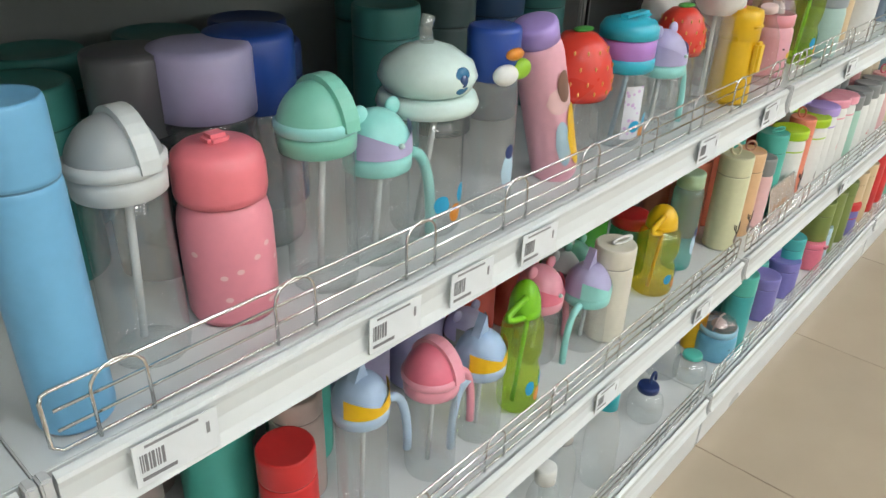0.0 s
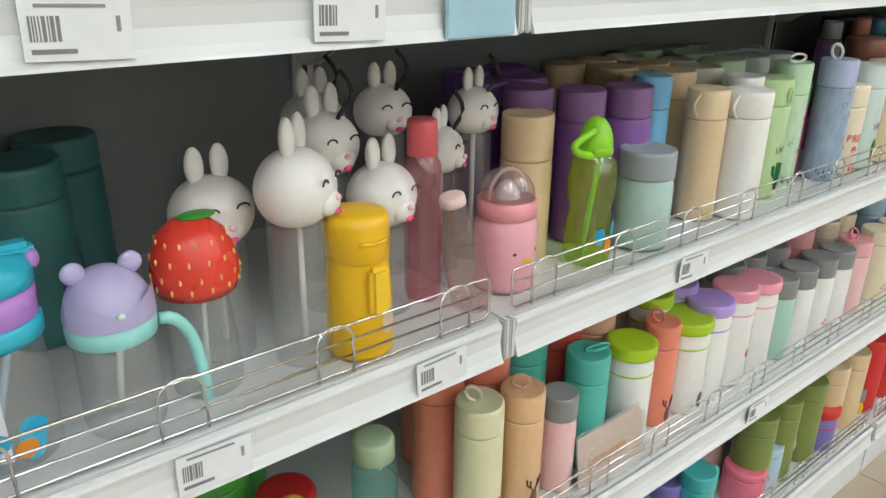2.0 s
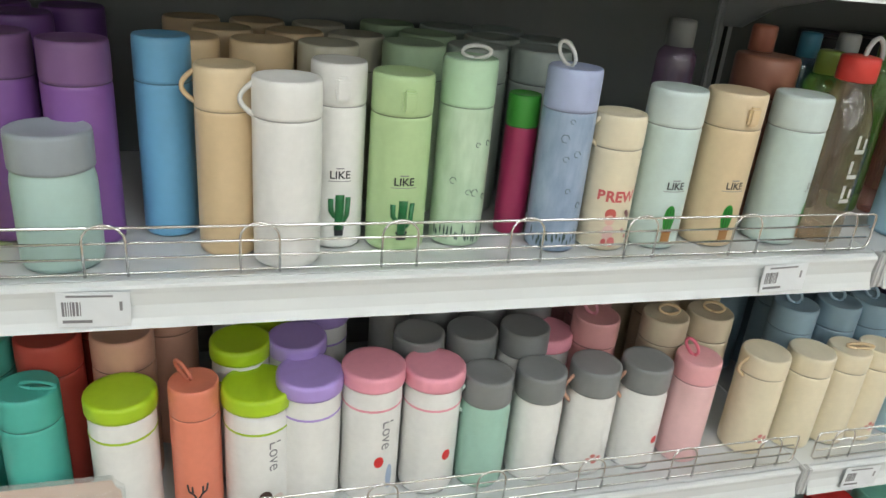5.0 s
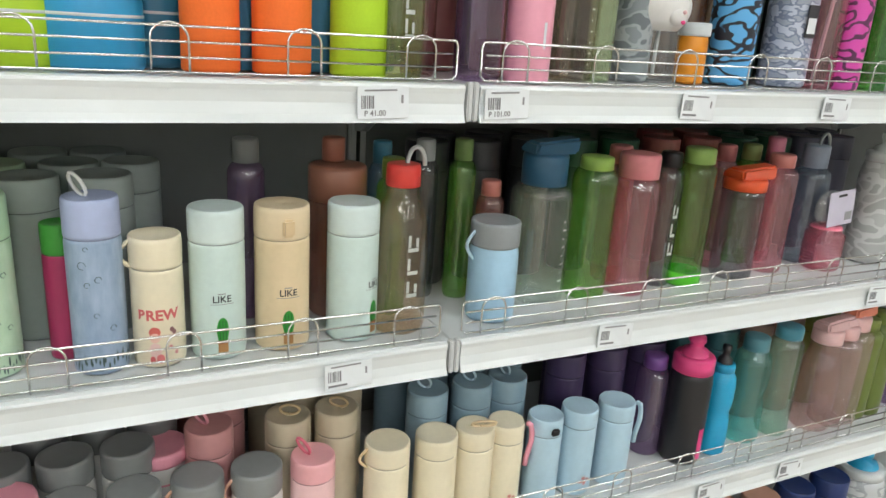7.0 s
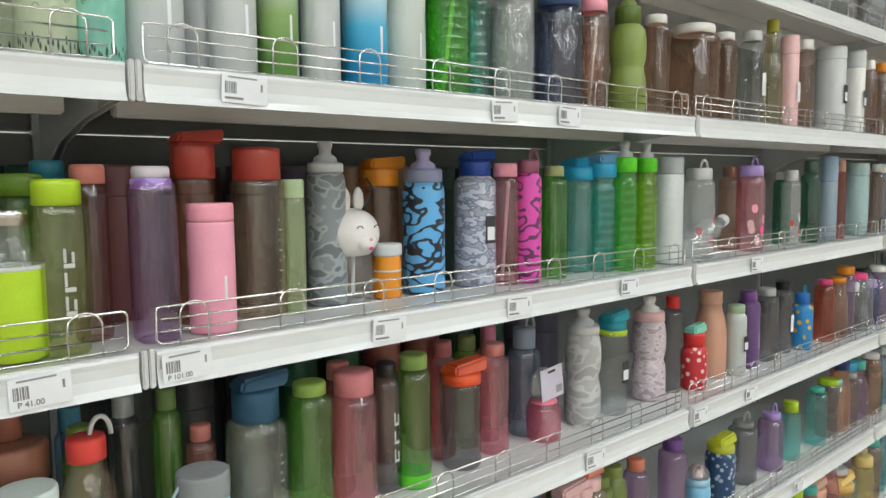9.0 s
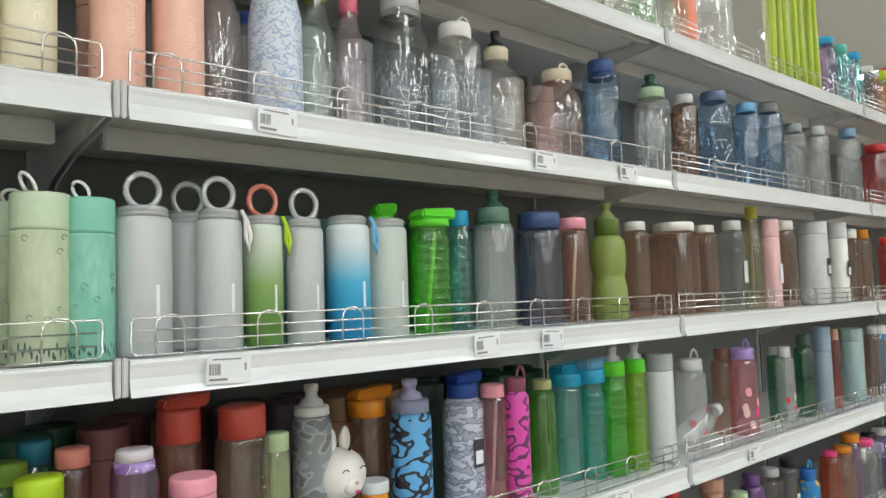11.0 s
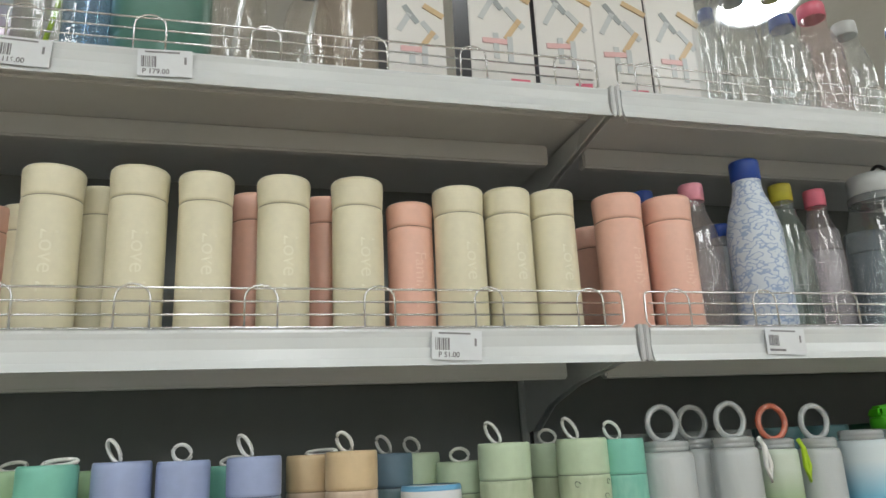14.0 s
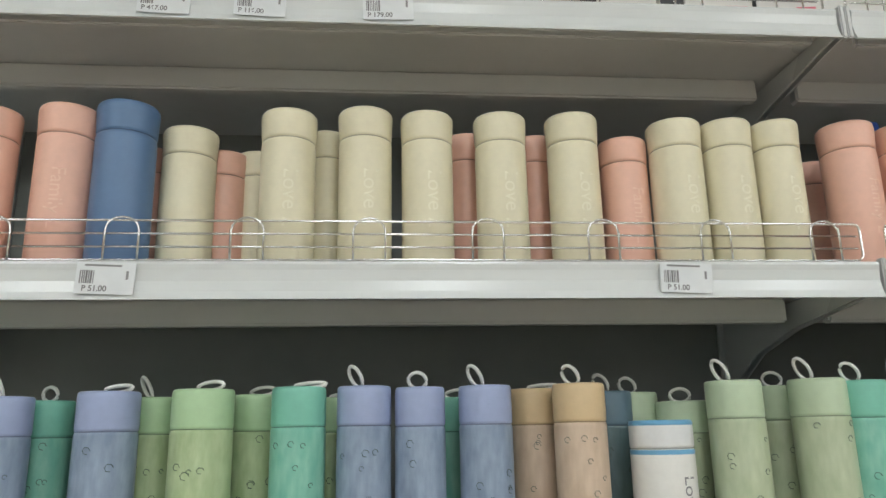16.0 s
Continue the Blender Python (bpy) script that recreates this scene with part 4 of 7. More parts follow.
def saucer_bottle(lv, y, d, r, h):
    """A child's bottle under a pale saucer-shaped lid with a round blue button and a straw spout."""
    p = clear_bottle(lv, y, d, r, h * 0.66, GLASS, PALEGREY, 0.8, 0.06, "straight", 0.12, straw=PALEGREY, art="toy", label="clear children's bottle with a pale saucer-shaped lid")
    z, w = h * 0.66, plastic((0.60, 0.74, 0.70), 0.3)
    part("lid_brim", lathe([(r * 0.8, z - 0.006), (r * 1.28, z - 0.004), (r * 1.36, z + 0.002), (r * 1.28, z + 0.010), (r * 0.9, z + 0.012)]), w, p)
    dome = part("lid_dome", lathe([(r * 0.9, z + 0.012), (r * 1.12, z + 0.014), (r * 1.30, z + 0.026), (r * 1.18, z + 0.038), (r * 0.7, z + 0.050), (r * 0.35, z + 0.054), (0, z + 0.055)]), w, p)
    for k, (q, c) in enumerate(((0.012, (0.03, 0.16, 0.32)), (0.007, (0.02, 0.06, 0.18)))):
        b = part("button", ball(0.004 + 0.002 * k, q, q, 0.0), plastic(c, 0.2), dome, "round blue lid button")
        b.location = (r * 1.14, 0, z + 0.028)
    part("spout", tube([(0, 0, z + 0.05), (0, -0.004, z + 0.066), (0.002, -0.002, z + 0.078)], 0.0065, 10), clear((0.8, 0.88, 0.86), 0.4), p)
    return p


def bird_bottle(lv, y, d, r, h):
    """A child's bottle with a blue cap and a white, green and orange folded bird spout."""
    p = clear_bottle(lv, y, d, r, h, GLASS, BLUE, 0.98, 0.28, "straight", 0.2, art="bear", label="clear children's bottle with a blue bird-shaped cap and bear print")
    z = h * 0.80
    part("bird_head", ball(0.010, 0.015, 0.010, z - 0.004, -0.012, r * 0.95), plastic(WHITE), p)
    part("bird_wing", ball(0.007, 0.014, 0.010, z - 0.002, 0.012, r * 0.92), plastic((0.30, 0.55, 0.03)), p)
    part("bird_crest", ball(0.006, 0.012, 0.006, z + 0.014, 0.0, r * 0.95), plastic(AMBER), p)
    return p


def banded_bottle(lv, y, d, r, h):
    """A clear bottle under a cap of turquoise, purple and turquoise bands with a folding spout."""
    p = clear_bottle(lv, y, d, r, h * 0.64, GLASS, (0.03, 0.45, 0.60), 0.95, 0.04, "straight", 0.14, art="toy", straw=PALEBLUE, label="clear glitter bottle with a turquoise and purple cap")
    z, t, v = h * 0.62, plastic((0.03, 0.45, 0.60)), plastic((0.46, 0.22, 0.62))
    part("lower_band", lathe([(r * 0.95, z), (r * 1.06, z + 0.001), (r * 1.07, z + 0.013), (r * 1.0, z + 0.015)]), t, p)
    part("middle_band", lathe([(r * 1.0, z + 0.015), (r * 1.03, z + 0.016), (r * 1.04, z + 0.036), (r * 0.98, z + 0.038)]), v, p, "purple middle band")
    part("top_band", lathe([(r * 0.98, z + 0.038), (r * 1.06, z + 0.039), (r * 1.06, z + 0.050), (r * 0.92, z + 0.058), (r * 0.5, z + 0.062), (0, z + 0.062)]), t, p)
    part("folding_spout", box(-0.009, 0.009, -r * 0.6, r * 1.15, z + 0.056, z + 0.066, 0.004), t, p)
    part("hinge", ball(0.008, 0.006, 0.008, z + 0.052, r * 1.05), v, p)
    part("glitter_print", patch(r * 1.002, -50, -8, h * 0.08, h * 0.52), printed("spots", (0.62, 0.45, 0.70), (0.72, 0.74, 0.80), None, 140.0), p)
    part("printed_figure", patch(r * 1.004, 0, 34, h * 0.05, h * 0.28, True), plastic((0.05, 0.42, 0.62)), p)
    return p


# shelf F: cream and salmon flasks, then clear bottles
thermos("F", 1.455, 0.051, 0.0306, 0.190, SALMON, flare=1.04, cap=0.19, art="script_family", label="salmon pink vacuum flask with an embossed script")
thermos("F", 1.541, 0.053, 0.0325, 0.194, SALMON, flare=1.04, cap=0.19, art="script_family", label="salmon pink vacuum flask with an embossed script")
thermos("F", 1.608, 0.054, 0.0344, 0.199, STEELBLUE, flare=1.04, cap=0.19, label="steel blue vacuum flask with a flared cap")
thermos("F", 1.673, 0.091, 0.0326, 0.184, CREAM, flare=1.04, cap=0.19, label="cream vacuum flask in the second row")
thermos("F", 1.707, 0.134, 0.0288, 0.171, SALMON, flare=1.04, cap=0.19, label="salmon pink vacuum flask in the second row")
thermos("F", 1.749, 0.151, 0.0295, 0.177, CREAM, flare=1.04, cap=0.19, label="cream vacuum flask in the second row")
thermos("F", 1.799, 0.052, 0.0324, 0.192, CREAM, flare=1.04, cap=0.19, art="script", label="cream vacuum flask with an embossed script")
thermos("F", 1.841, 0.108, 0.0286, 0.189, CREAM, flare=1.04, cap=0.19, label="cream vacuum flask in the second row")
thermos("F", 1.891, 0.052, 0.0320, 0.196, CREAM, flare=1.04, cap=0.19, art="script", label="cream vacuum flask with an embossed script")
thermos("F", 1.966, 0.051, 0.0312, 0.192, CREAM, flare=1.04, cap=0.19, art="script", label="cream vacuum flask with an embossed script")
thermos("F", 2.022, 0.117, 0.0293, 0.192, SALMON, flare=1.04, cap=0.19, label="salmon pink vacuum flask in the second row")
thermos("F", 2.057, 0.051, 0.0315, 0.192, CREAM, flare=1.04, cap=0.19, art="script", label="cream vacuum flask with an embossed script")
thermos("F", 2.113, 0.118, 0.0296, 0.191, SALMON, flare=1.04, cap=0.19, label="salmon pink vacuum flask in the second row")
thermos("F", 2.148, 0.052, 0.0318, 0.194, CREAM, flare=1.04, cap=0.19, art="script", label="cream vacuum flask with an embossed script")
thermos("F", 2.220, 0.075, 0.0299, 0.173, SALMON, flare=1.04, cap=0.19, art="script_family", label="salmon pink vacuum flask with an embossed script")
thermos("F", 2.281, 0.053, 0.0328, 0.189, CREAM, flare=1.04, cap=0.19, art="script", label="cream vacuum flask with an embossed script")
thermos("F", 2.348, 0.051, 0.0310, 0.190, CREAM, flare=1.04, cap=0.19, art="script", label="cream vacuum flask with an embossed script")
thermos("F", 2.412, 0.050, 0.0297, 0.190, CREAM, flare=1.04, cap=0.19, art="script", label="cream vacuum flask with an embossed script")
thermos("F", 2.519, 0.152, 0.0296, 0.174, SALMON, flare=1.04, cap=0.19, label="salmon pink vacuum flask in the second row")
thermos("F", 1.615, 0.134, 0.0286, 0.174, SALMON, flare=1.04, cap=0.19, label="salmon pink vacuum flask in the second row")
thermos("F", 1.585, 0.160, 0.0294, 0.182, SALMON, flare=1.04, cap=0.19, label="salmon pink vacuum flask in the second row")
thermos("F", 1.440, 0.051, 0.0305, 0.188, CREAM, flare=1.04, cap=0.19, label="cream vacuum flask with a flared cap")
thermos("F", 1.385, 0.050, 0.0303, 0.187, CREAM, flare=1.04, cap=0.19, label="cream vacuum flask with a flared cap")
thermos("F", 2.512, 0.053, 0.0331, 0.190, SALMON, flare=1.04, cap=0.19, art="script_family", label="salmon pink vacuum flask with an embossed script")
thermos("F", 2.590, 0.053, 0.0330, 0.190, SALMON, flare=1.04, cap=0.19, art="script_family", label="salmon pink vacuum flask with an embossed script")
clear_bottle("F", 2.665, 0.096, 0.0340, 0.234, (0.80, 0.72, 0.72), PINK, capr=0.55, caph=0.13, shape="neck", milk=0.2)
clear_bottle("F", 2.737, 0.059, 0.0394, 0.261, GLASS, BLUE, capr=0.55, caph=0.13, shape="neck", skin=printed("camo", (0.62, 0.68, 0.75), (0.34, 0.44, 0.62), (0.60, 0.66, 0.73), 95.0), label="milk-bottle shaped flask with blue blotches and a blue cap")
clear_bottle("F", 2.606, 0.135, 0.0297, 0.234, GLASS, BLUE, capr=0.55, caph=0.13, shape="neck", )
clear_bottle("F", 2.733, 0.132, 0.0270, 0.184, GLASS, BLUE, capr=0.55, caph=0.13, shape="neck", )
clear_bottle("F", 2.833, 0.103, 0.0316, 0.245, (0.7,0.8,0.72), (0.55,0.5,0.05), capr=0.55, caph=0.13, shape="neck", )
clear_bottle("F", 2.895, 0.101, 0.0297, 0.238, (0.8,0.7,0.72), ROSE, capr=0.55, caph=0.13, shape="neck", )
clear_bottle("F", 2.985, 0.076, 0.0476, 0.257, SMOKE, PALEGREY, capr=0.75, caph=0.14, shape="round", loop=BLACK, band=GREY, four=4.0, label="smoky square bottle with a grey cap and black loop")
clear_bottle("F", 3.107, 0.071, 0.0430, 0.228, GLASS, WHITE, capr=0.75, caph=0.13, shape="straight", loop=WHITE, four=4.0)
clear_bottle("F", 3.210, 0.068, 0.0478, 0.205, GLASS, (0.6,0.55,0.42), capr=0.5, caph=0.14, shape="round", spout=BLACK, label="round clear bottle with a beige cap and black spout")
clear_bottle("F", 3.393, 0.073, 0.0525, 0.195, T_ROSE, (0.7,0.6,0.45), capr=0.6, caph=0.14, shape="round", loop=(0.72,0.62,0.48), label="brownish clear bottle with a beige handle")
clear_bottle("F", 3.551, 0.077, 0.0405, 0.248, T_BLUE, (0.06,0.12,0.3), capr=0.7, caph=0.13, shape="straight", band=NAVY)
clear_bottle("F", 3.725, 0.063, 0.0426, 0.210, PALEGREY, SAGE, capr=0.75, caph=0.13, spout=DARKGREEN, milk=0.3)
clear_bottle("F", 3.898, 0.079, 0.0332, 0.226, T_BROWN, PALEGREY, caph=0.12)
clear_bottle("F", 4.025, 0.067, 0.0471, 0.251, T_BLUE, (0.15,0.22,0.36), caph=0.12, shape="waist")
clear_bottle("F", 4.184, 0.057, 0.0374, 0.242, T_BLUE, SKY, caph=0.12)
clear_bottle("F", 4.362, 0.077, 0.0397, 0.275, T_BLUE, MIDGREY, caph=0.12)
clear_bottle("F", 4.472, 0.054, 0.0335, 0.221, GLASS, MIDGREY, caph=0.13, shape="straight")
clear_bottle("F", 4.643, 0.052, 0.0318, 0.235, GLASS, PALEGREY, caph=0.13, shape="straight")
clear_bottle("F", 4.910, 0.058, 0.0381, 0.264, GLASS, T_BLUE, caph=0.13, shape="straight")
clear_bottle("F", 5.220, 0.074, 0.0537, 0.246, (0.7,0.15,0.15), RED, caph=0.13, shape="straight")
# shelf E: wheat-fibre flasks, frosted bottles, tinted bottles
thermos("E", 1.509, 0.049, 0.0288, 0.189, LILACBLUE, skin=printed("fibre", (0.20, 0.27, 0.38), (0.32, 0.40, 0.52), None, 90.0), art="tracks", cordcol=WHITE, cap=0.22, label="lilac blue wheat-fibre flask with leaf prints and a white cord")
thermos("E", 1.531, 0.107, 0.0277, 0.187, JADE, skin=printed("fibre", (0.16, 0.46, 0.36), (0.28, 0.58, 0.46), None, 90.0), art="tracks", cordcol=WHITE, cap=0.22, label="jade green wheat-fibre flask with leaf prints and a white cord")
thermos("E", 1.616, 0.052, 0.0324, 0.193, LILACBLUE, skin=printed("fibre", (0.20, 0.27, 0.38), (0.32, 0.40, 0.52), None, 90.0), art="tracks", cordcol=WHITE, cap=0.22, label="lilac blue wheat-fibre flask with leaf prints and a white cord")
thermos("E", 1.648, 0.108, 0.0280, 0.189, (0.45, 0.66, 0.40), skin=printed("fibre", (0.36, 0.48, 0.26), (0.50, 0.62, 0.38), None, 90.0), art="tracks", cordcol=WHITE, cap=0.22, label="light green wheat-fibre flask with leaf prints and a white cord")
thermos("E", 1.716, 0.053, 0.0334, 0.194, (0.45, 0.66, 0.40), skin=printed("fibre", (0.36, 0.48, 0.26), (0.50, 0.62, 0.38), None, 90.0), art="tracks", cordcol=WHITE, cap=0.22, label="light green wheat-fibre flask with leaf prints and a white cord")
thermos("E", 1.763, 0.117, 0.0287, 0.191, (0.45, 0.66, 0.40), skin=printed("fibre", (0.36, 0.48, 0.26), (0.50, 0.62, 0.38), None, 90.0), art="tracks", cordcol=WHITE, cap=0.22, label="light green wheat-fibre flask with leaf prints and a white cord")
thermos("E", 1.820, 0.050, 0.0299, 0.195, JADE, skin=printed("fibre", (0.16, 0.46, 0.36), (0.28, 0.58, 0.46), None, 90.0), art="tracks", cordcol=WHITE, cap=0.22, label="jade green wheat-fibre flask with leaf prints and a white cord")
thermos("E", 1.854, 0.133, 0.0277, 0.187, (0.45, 0.66, 0.40), skin=printed("fibre", (0.36, 0.48, 0.26), (0.50, 0.62, 0.38), None, 90.0), art="tracks", cordcol=WHITE, cap=0.22, label="light green wheat-fibre flask with leaf prints and a white cord")
thermos("E", 1.892, 0.050, 0.0301, 0.195, LILACBLUE, skin=printed("fibre", (0.20, 0.27, 0.38), (0.32, 0.40, 0.52), None, 90.0), art="tracks", cordcol=WHITE, cap=0.22, label="lilac blue wheat-fibre flask with leaf prints and a white cord")
thermos("E", 1.954, 0.048, 0.0280, 0.193, LILACBLUE, skin=printed("fibre", (0.20, 0.27, 0.38), (0.32, 0.40, 0.52), None, 90.0), art="tracks", cordcol=WHITE, cap=0.22, label="lilac blue wheat-fibre flask with leaf prints and a white cord")
thermos("E", 1.998, 0.131, 0.0263, 0.185, JADE, skin=printed("fibre", (0.16, 0.46, 0.36), (0.28, 0.58, 0.46), None, 90.0), art="tracks", cordcol=WHITE, cap=0.22, label="jade green wheat-fibre flask with leaf prints and a white cord")
thermos("E", 2.028, 0.050, 0.0299, 0.194, LILACBLUE, skin=printed("fibre", (0.20, 0.27, 0.38), (0.32, 0.40, 0.52), None, 90.0), art="tracks", cordcol=WHITE, cap=0.22, label="lilac blue wheat-fibre flask with leaf prints and a white cord")
thermos("E", 2.095, 0.109, 0.0294, 0.193, TAN, skin=printed("fibre", (0.55, 0.42, 0.31), (0.68, 0.54, 0.42), None, 90.0), art="tracks", cordcol=WHITE, cap=0.22, label="tan wheat-fibre flask with leaf prints and a white cord")
thermos("E", 2.136, 0.050, 0.0299, 0.195, TAN, skin=printed("fibre", (0.55, 0.42, 0.31), (0.68, 0.54, 0.42), None, 90.0), art="tracks", cordcol=WHITE, cap=0.22, label="tan wheat-fibre flask with leaf prints and a white cord")
thermos("E", 2.197, 0.134, 0.0286, 0.190, (0.14, 0.22, 0.28), skin=printed("fibre", (0.10, 0.16, 0.18), (0.16, 0.24, 0.26), None, 90.0), art="tracks", cordcol=WHITE, cap=0.22, label="dark blue-grey wheat-fibre flask with leaf prints and a white cord")
thermos("E", 2.235, 0.153, 0.0312, 0.189, (0.50, 0.62, 0.44), skin=printed("fibre", (0.42, 0.50, 0.33), (0.54, 0.61, 0.44), None, 90.0), art="tracks", cordcol=WHITE, cap=0.22, label="sage green wheat-fibre flask with leaf prints and a white cord")
thermos("E", 2.286, 0.120, 0.0319, 0.176, (0.50, 0.62, 0.44), skin=printed("fibre", (0.42, 0.50, 0.33), (0.54, 0.61, 0.44), None, 90.0), art="tracks", cordcol=WHITE, cap=0.22, label="sage green wheat-fibre flask with leaf prints and a white cord")
thermos("E", 2.322, 0.052, 0.0319, 0.196, (0.50, 0.62, 0.44), skin=printed("fibre", (0.42, 0.50, 0.33), (0.54, 0.61, 0.44), None, 90.0), art="tracks", cordcol=WHITE, cap=0.22, label="sage green wheat-fibre flask with leaf prints and a white cord")
thermos("E", 2.411, 0.119, 0.0306, 0.193, (0.50, 0.62, 0.44), skin=printed("fibre", (0.42, 0.50, 0.33), (0.54, 0.61, 0.44), None, 90.0), art="tracks", cordcol=WHITE, cap=0.22, label="sage green wheat-fibre flask with leaf prints and a white cord")
thermos("E", 2.425, 0.052, 0.0322, 0.197, (0.50, 0.62, 0.44), skin=printed("fibre", (0.42, 0.50, 0.33), (0.54, 0.61, 0.44), None, 90.0), art="tracks", cordcol=WHITE, cap=0.22, label="sage green wheat-fibre flask with leaf prints and a white cord")
thermos("E", 1.447, 0.050, 0.0302, 0.193, (0.45, 0.66, 0.40), skin=printed("fibre", (0.36, 0.48, 0.26), (0.50, 0.62, 0.38), None, 90.0), art="tracks", cordcol=WHITE, cap=0.22, label="light green wheat-fibre flask with leaf prints and a white cord")
thermos("E", 1.387, 0.050, 0.0300, 0.193, JADE, skin=printed("fibre", (0.16, 0.46, 0.36), (0.28, 0.58, 0.46), None, 90.0), art="tracks", cordcol=WHITE, cap=0.22, label="jade green wheat-fibre flask with leaf prints and a white cord")
thermos("E", 2.477, 0.050, 0.0297, 0.194, JADE, skin=printed("fibre", (0.16, 0.46, 0.36), (0.28, 0.58, 0.46), None, 90.0), art="tracks", cordcol=WHITE, cap=0.22, label="jade green wheat-fibre flask with leaf prints and a white cord")
thermos("E", 2.228, 0.047, 0.0354, 0.152, WHITE, (0.75, 0.77, 0.78), cap=0.2, ring=SKY, art="love_up", label="short white vacuum flask with a blue ring, printed Love")
frosted("E", 2.543, 0.055, 0.0347, 0.189, clear((0.70, 0.74, 0.74), 0.62, 0.45), PALEGREY, None)
frosted("E", 2.625, 0.113, 0.0331, 0.190, clear((0.70, 0.74, 0.74), 0.62, 0.45), PALEGREY, WHITE)
frosted("E", 2.642, 0.050, 0.0303, 0.190, clear((0.70, 0.74, 0.74), 0.62, 0.45), PALEGREY, WHITE)
frosted("E", 2.708, 0.052, 0.0273, 0.185, printed("fade", (0.11, 0.26, 0.05), (0.20, 0.34, 0.10), (0.55, 0.62, 0.52), 30.0, 0.4), CORAL, LIME)
frosted("E", 2.772, 0.047, 0.0272, 0.183, clear((0.70, 0.74, 0.74), 0.62, 0.45), PALEGREY, None)
frosted("E", 2.852, 0.053, 0.0334, 0.191, printed("fade", (0.01, 0.26, 0.52), (0.05, 0.40, 0.62), (0.60, 0.68, 0.70), 31.0, 0.4), None, SKY)
frosted("E", 2.926, 0.053, 0.0333, 0.190, clear((0.70, 0.78, 0.72), 0.62, 0.45), None, None)
clear_bottle("E", 3.020, 0.056, 0.0358, 0.194, (0.10,0.62,0.03), NEON, capr=0.95, caph=0.08, shape="ribbed", flip=NEON, straw=LIME, milk=0.3, label="neon green ribbed bottle with a flip spout and straw")
clear_bottle("E", 2.971, 0.126, 0.0298, 0.208, T_GREEN, NEON, caph=0.1, flip=NEON)
clear_bottle("E", 3.110, 0.080, 0.0256, 0.216, T_TEAL, CYAN, caph=0.14, shape="ribbed")
clear_bottle("E", 3.175, 0.057, 0.0375, 0.222, (0.7,0.74,0.73), (0.12,0.22,0.17), capr=0.8, caph=0.13, spout=DARKGREEN, milk=0.45, band=DARKGREEN, label="pale grey sports bottle with a dark green cap")
clear_bottle("E", 3.311, 0.065, 0.0453, 0.221, (0.10,0.13,0.20), (0.05,0.09,0.22), capr=0.9, caph=0.16, milk=0.25, label="dark navy tinted bottle with a navy cap")
clear_bottle("E", 3.398, 0.053, 0.0329, 0.213, T_BROWN, PINK, capr=0.85, caph=0.12, straw=WHITE)
clear_bottle("E", 3.509, 0.049, 0.0378, 0.217, OLIVE, (0.10,0.16,0.03), skin=plastic((0.22,0.30,0.07)), capr=0.7, caph=0.18, shape="waist", spout=OLIVE, label="olive green opaque sports bottle")
clear_bottle("E", 3.611, 0.048, 0.0282, 0.214, T_BROWN, WHITE, capr=0.85, caph=0.1, art="marks", four=4.0)
clear_bottle("E", 3.814, 0.076, 0.0561, 0.223, T_BROWN, WHITE, capr=0.9, caph=0.11, four=4.0, label="brown tinted square bottle with a white cap")
clear_bottle("E", 3.940, 0.067, 0.0305, 0.221, T_BROWN, WHITE, capr=0.85, caph=0.1, art="marks", four=4.0)
clear_bottle("E", 4.052, 0.051, 0.0310, 0.236, SMOKE, PALEGREY, capr=0.8, caph=0.12, four=4.0, art="paper")
clear_bottle("E", 4.158, 0.048, 0.0276, 0.279, (0.5,0.45,0.25), (0.45,0.42,0.05), capr=0.55, caph=0.13, shape="neck", )
thermos("E", 4.256, 0.044, 0.0237, 0.247, BLUSH, art="paper")
clear_bottle("E", 4.356, 0.048, 0.0278, 0.249, T_BROWN, WHITE, capr=0.85, caph=0.12)
thermos("E", 4.582, 0.062, 0.0423, 0.255, PALEGREY, PALEGREY, art="label", cap=0.15, label="pale grey flask with a black hanging label")
thermos("E", 4.737, 0.049, 0.0294, 0.258, WHITE, PALEGREY, art="label")
clear_bottle("E", 4.844, 0.045, 0.0246, 0.242, T_BROWN, WHITE, caph=0.14)
clear_bottle("E", 4.949, 0.045, 0.0253, 0.243, T_BROWN, AMBER, caph=0.14)
clear_bottle("E", 5.166, 0.047, 0.0268, 0.223, (0.6,0.1,0.1), RED, caph=0.14)
clear_bottle("E", 5.333, 0.048, 0.0279, 0.267, T_BROWN, GREY, caph=0.14)
# shelf D
sleeve_bottle("D", 2.289, 0.064, 0.0326, 0.168, ORANGE)
sleeve_bottle("D", 2.212, 0.062, 0.0307, 0.166, ORANGE)
sleeve_bottle("D", 2.378, 0.064, 0.0328, 0.167, LIME)
sleeve_bottle("D", 2.343, 0.117, 0.0259, 0.169, (0.04, 0.17, 0.28))
sleeve_bottle("D", 2.255, 0.116, 0.0243, 0.169, (0.04, 0.17, 0.28))
clear_bottle("D", 2.426, 0.060, 0.0284, 0.200, (0.45,0.50,0.18), LIME, capr=0.95, caph=0.16, four=4.0, art="diy", milk=0.15, label="olive tinted square bottle with a lime cap")
clear_bottle("D", 2.475, 0.114, 0.0223, 0.218, (0.35,0.20,0.18), (0.7,0.25,0.2), capr=0.9, caph=0.12)
clear_bottle("D", 2.407, 0.144, 0.0275, 0.207, T_GREEN, (0.15,0.28,0.03), capr=0.9, caph=0.14)
clear_bottle("D", 2.444, 0.172, 0.0216, 0.224, T_TEAL, (0.02,0.2,0.3), capr=0.9, caph=0.14)
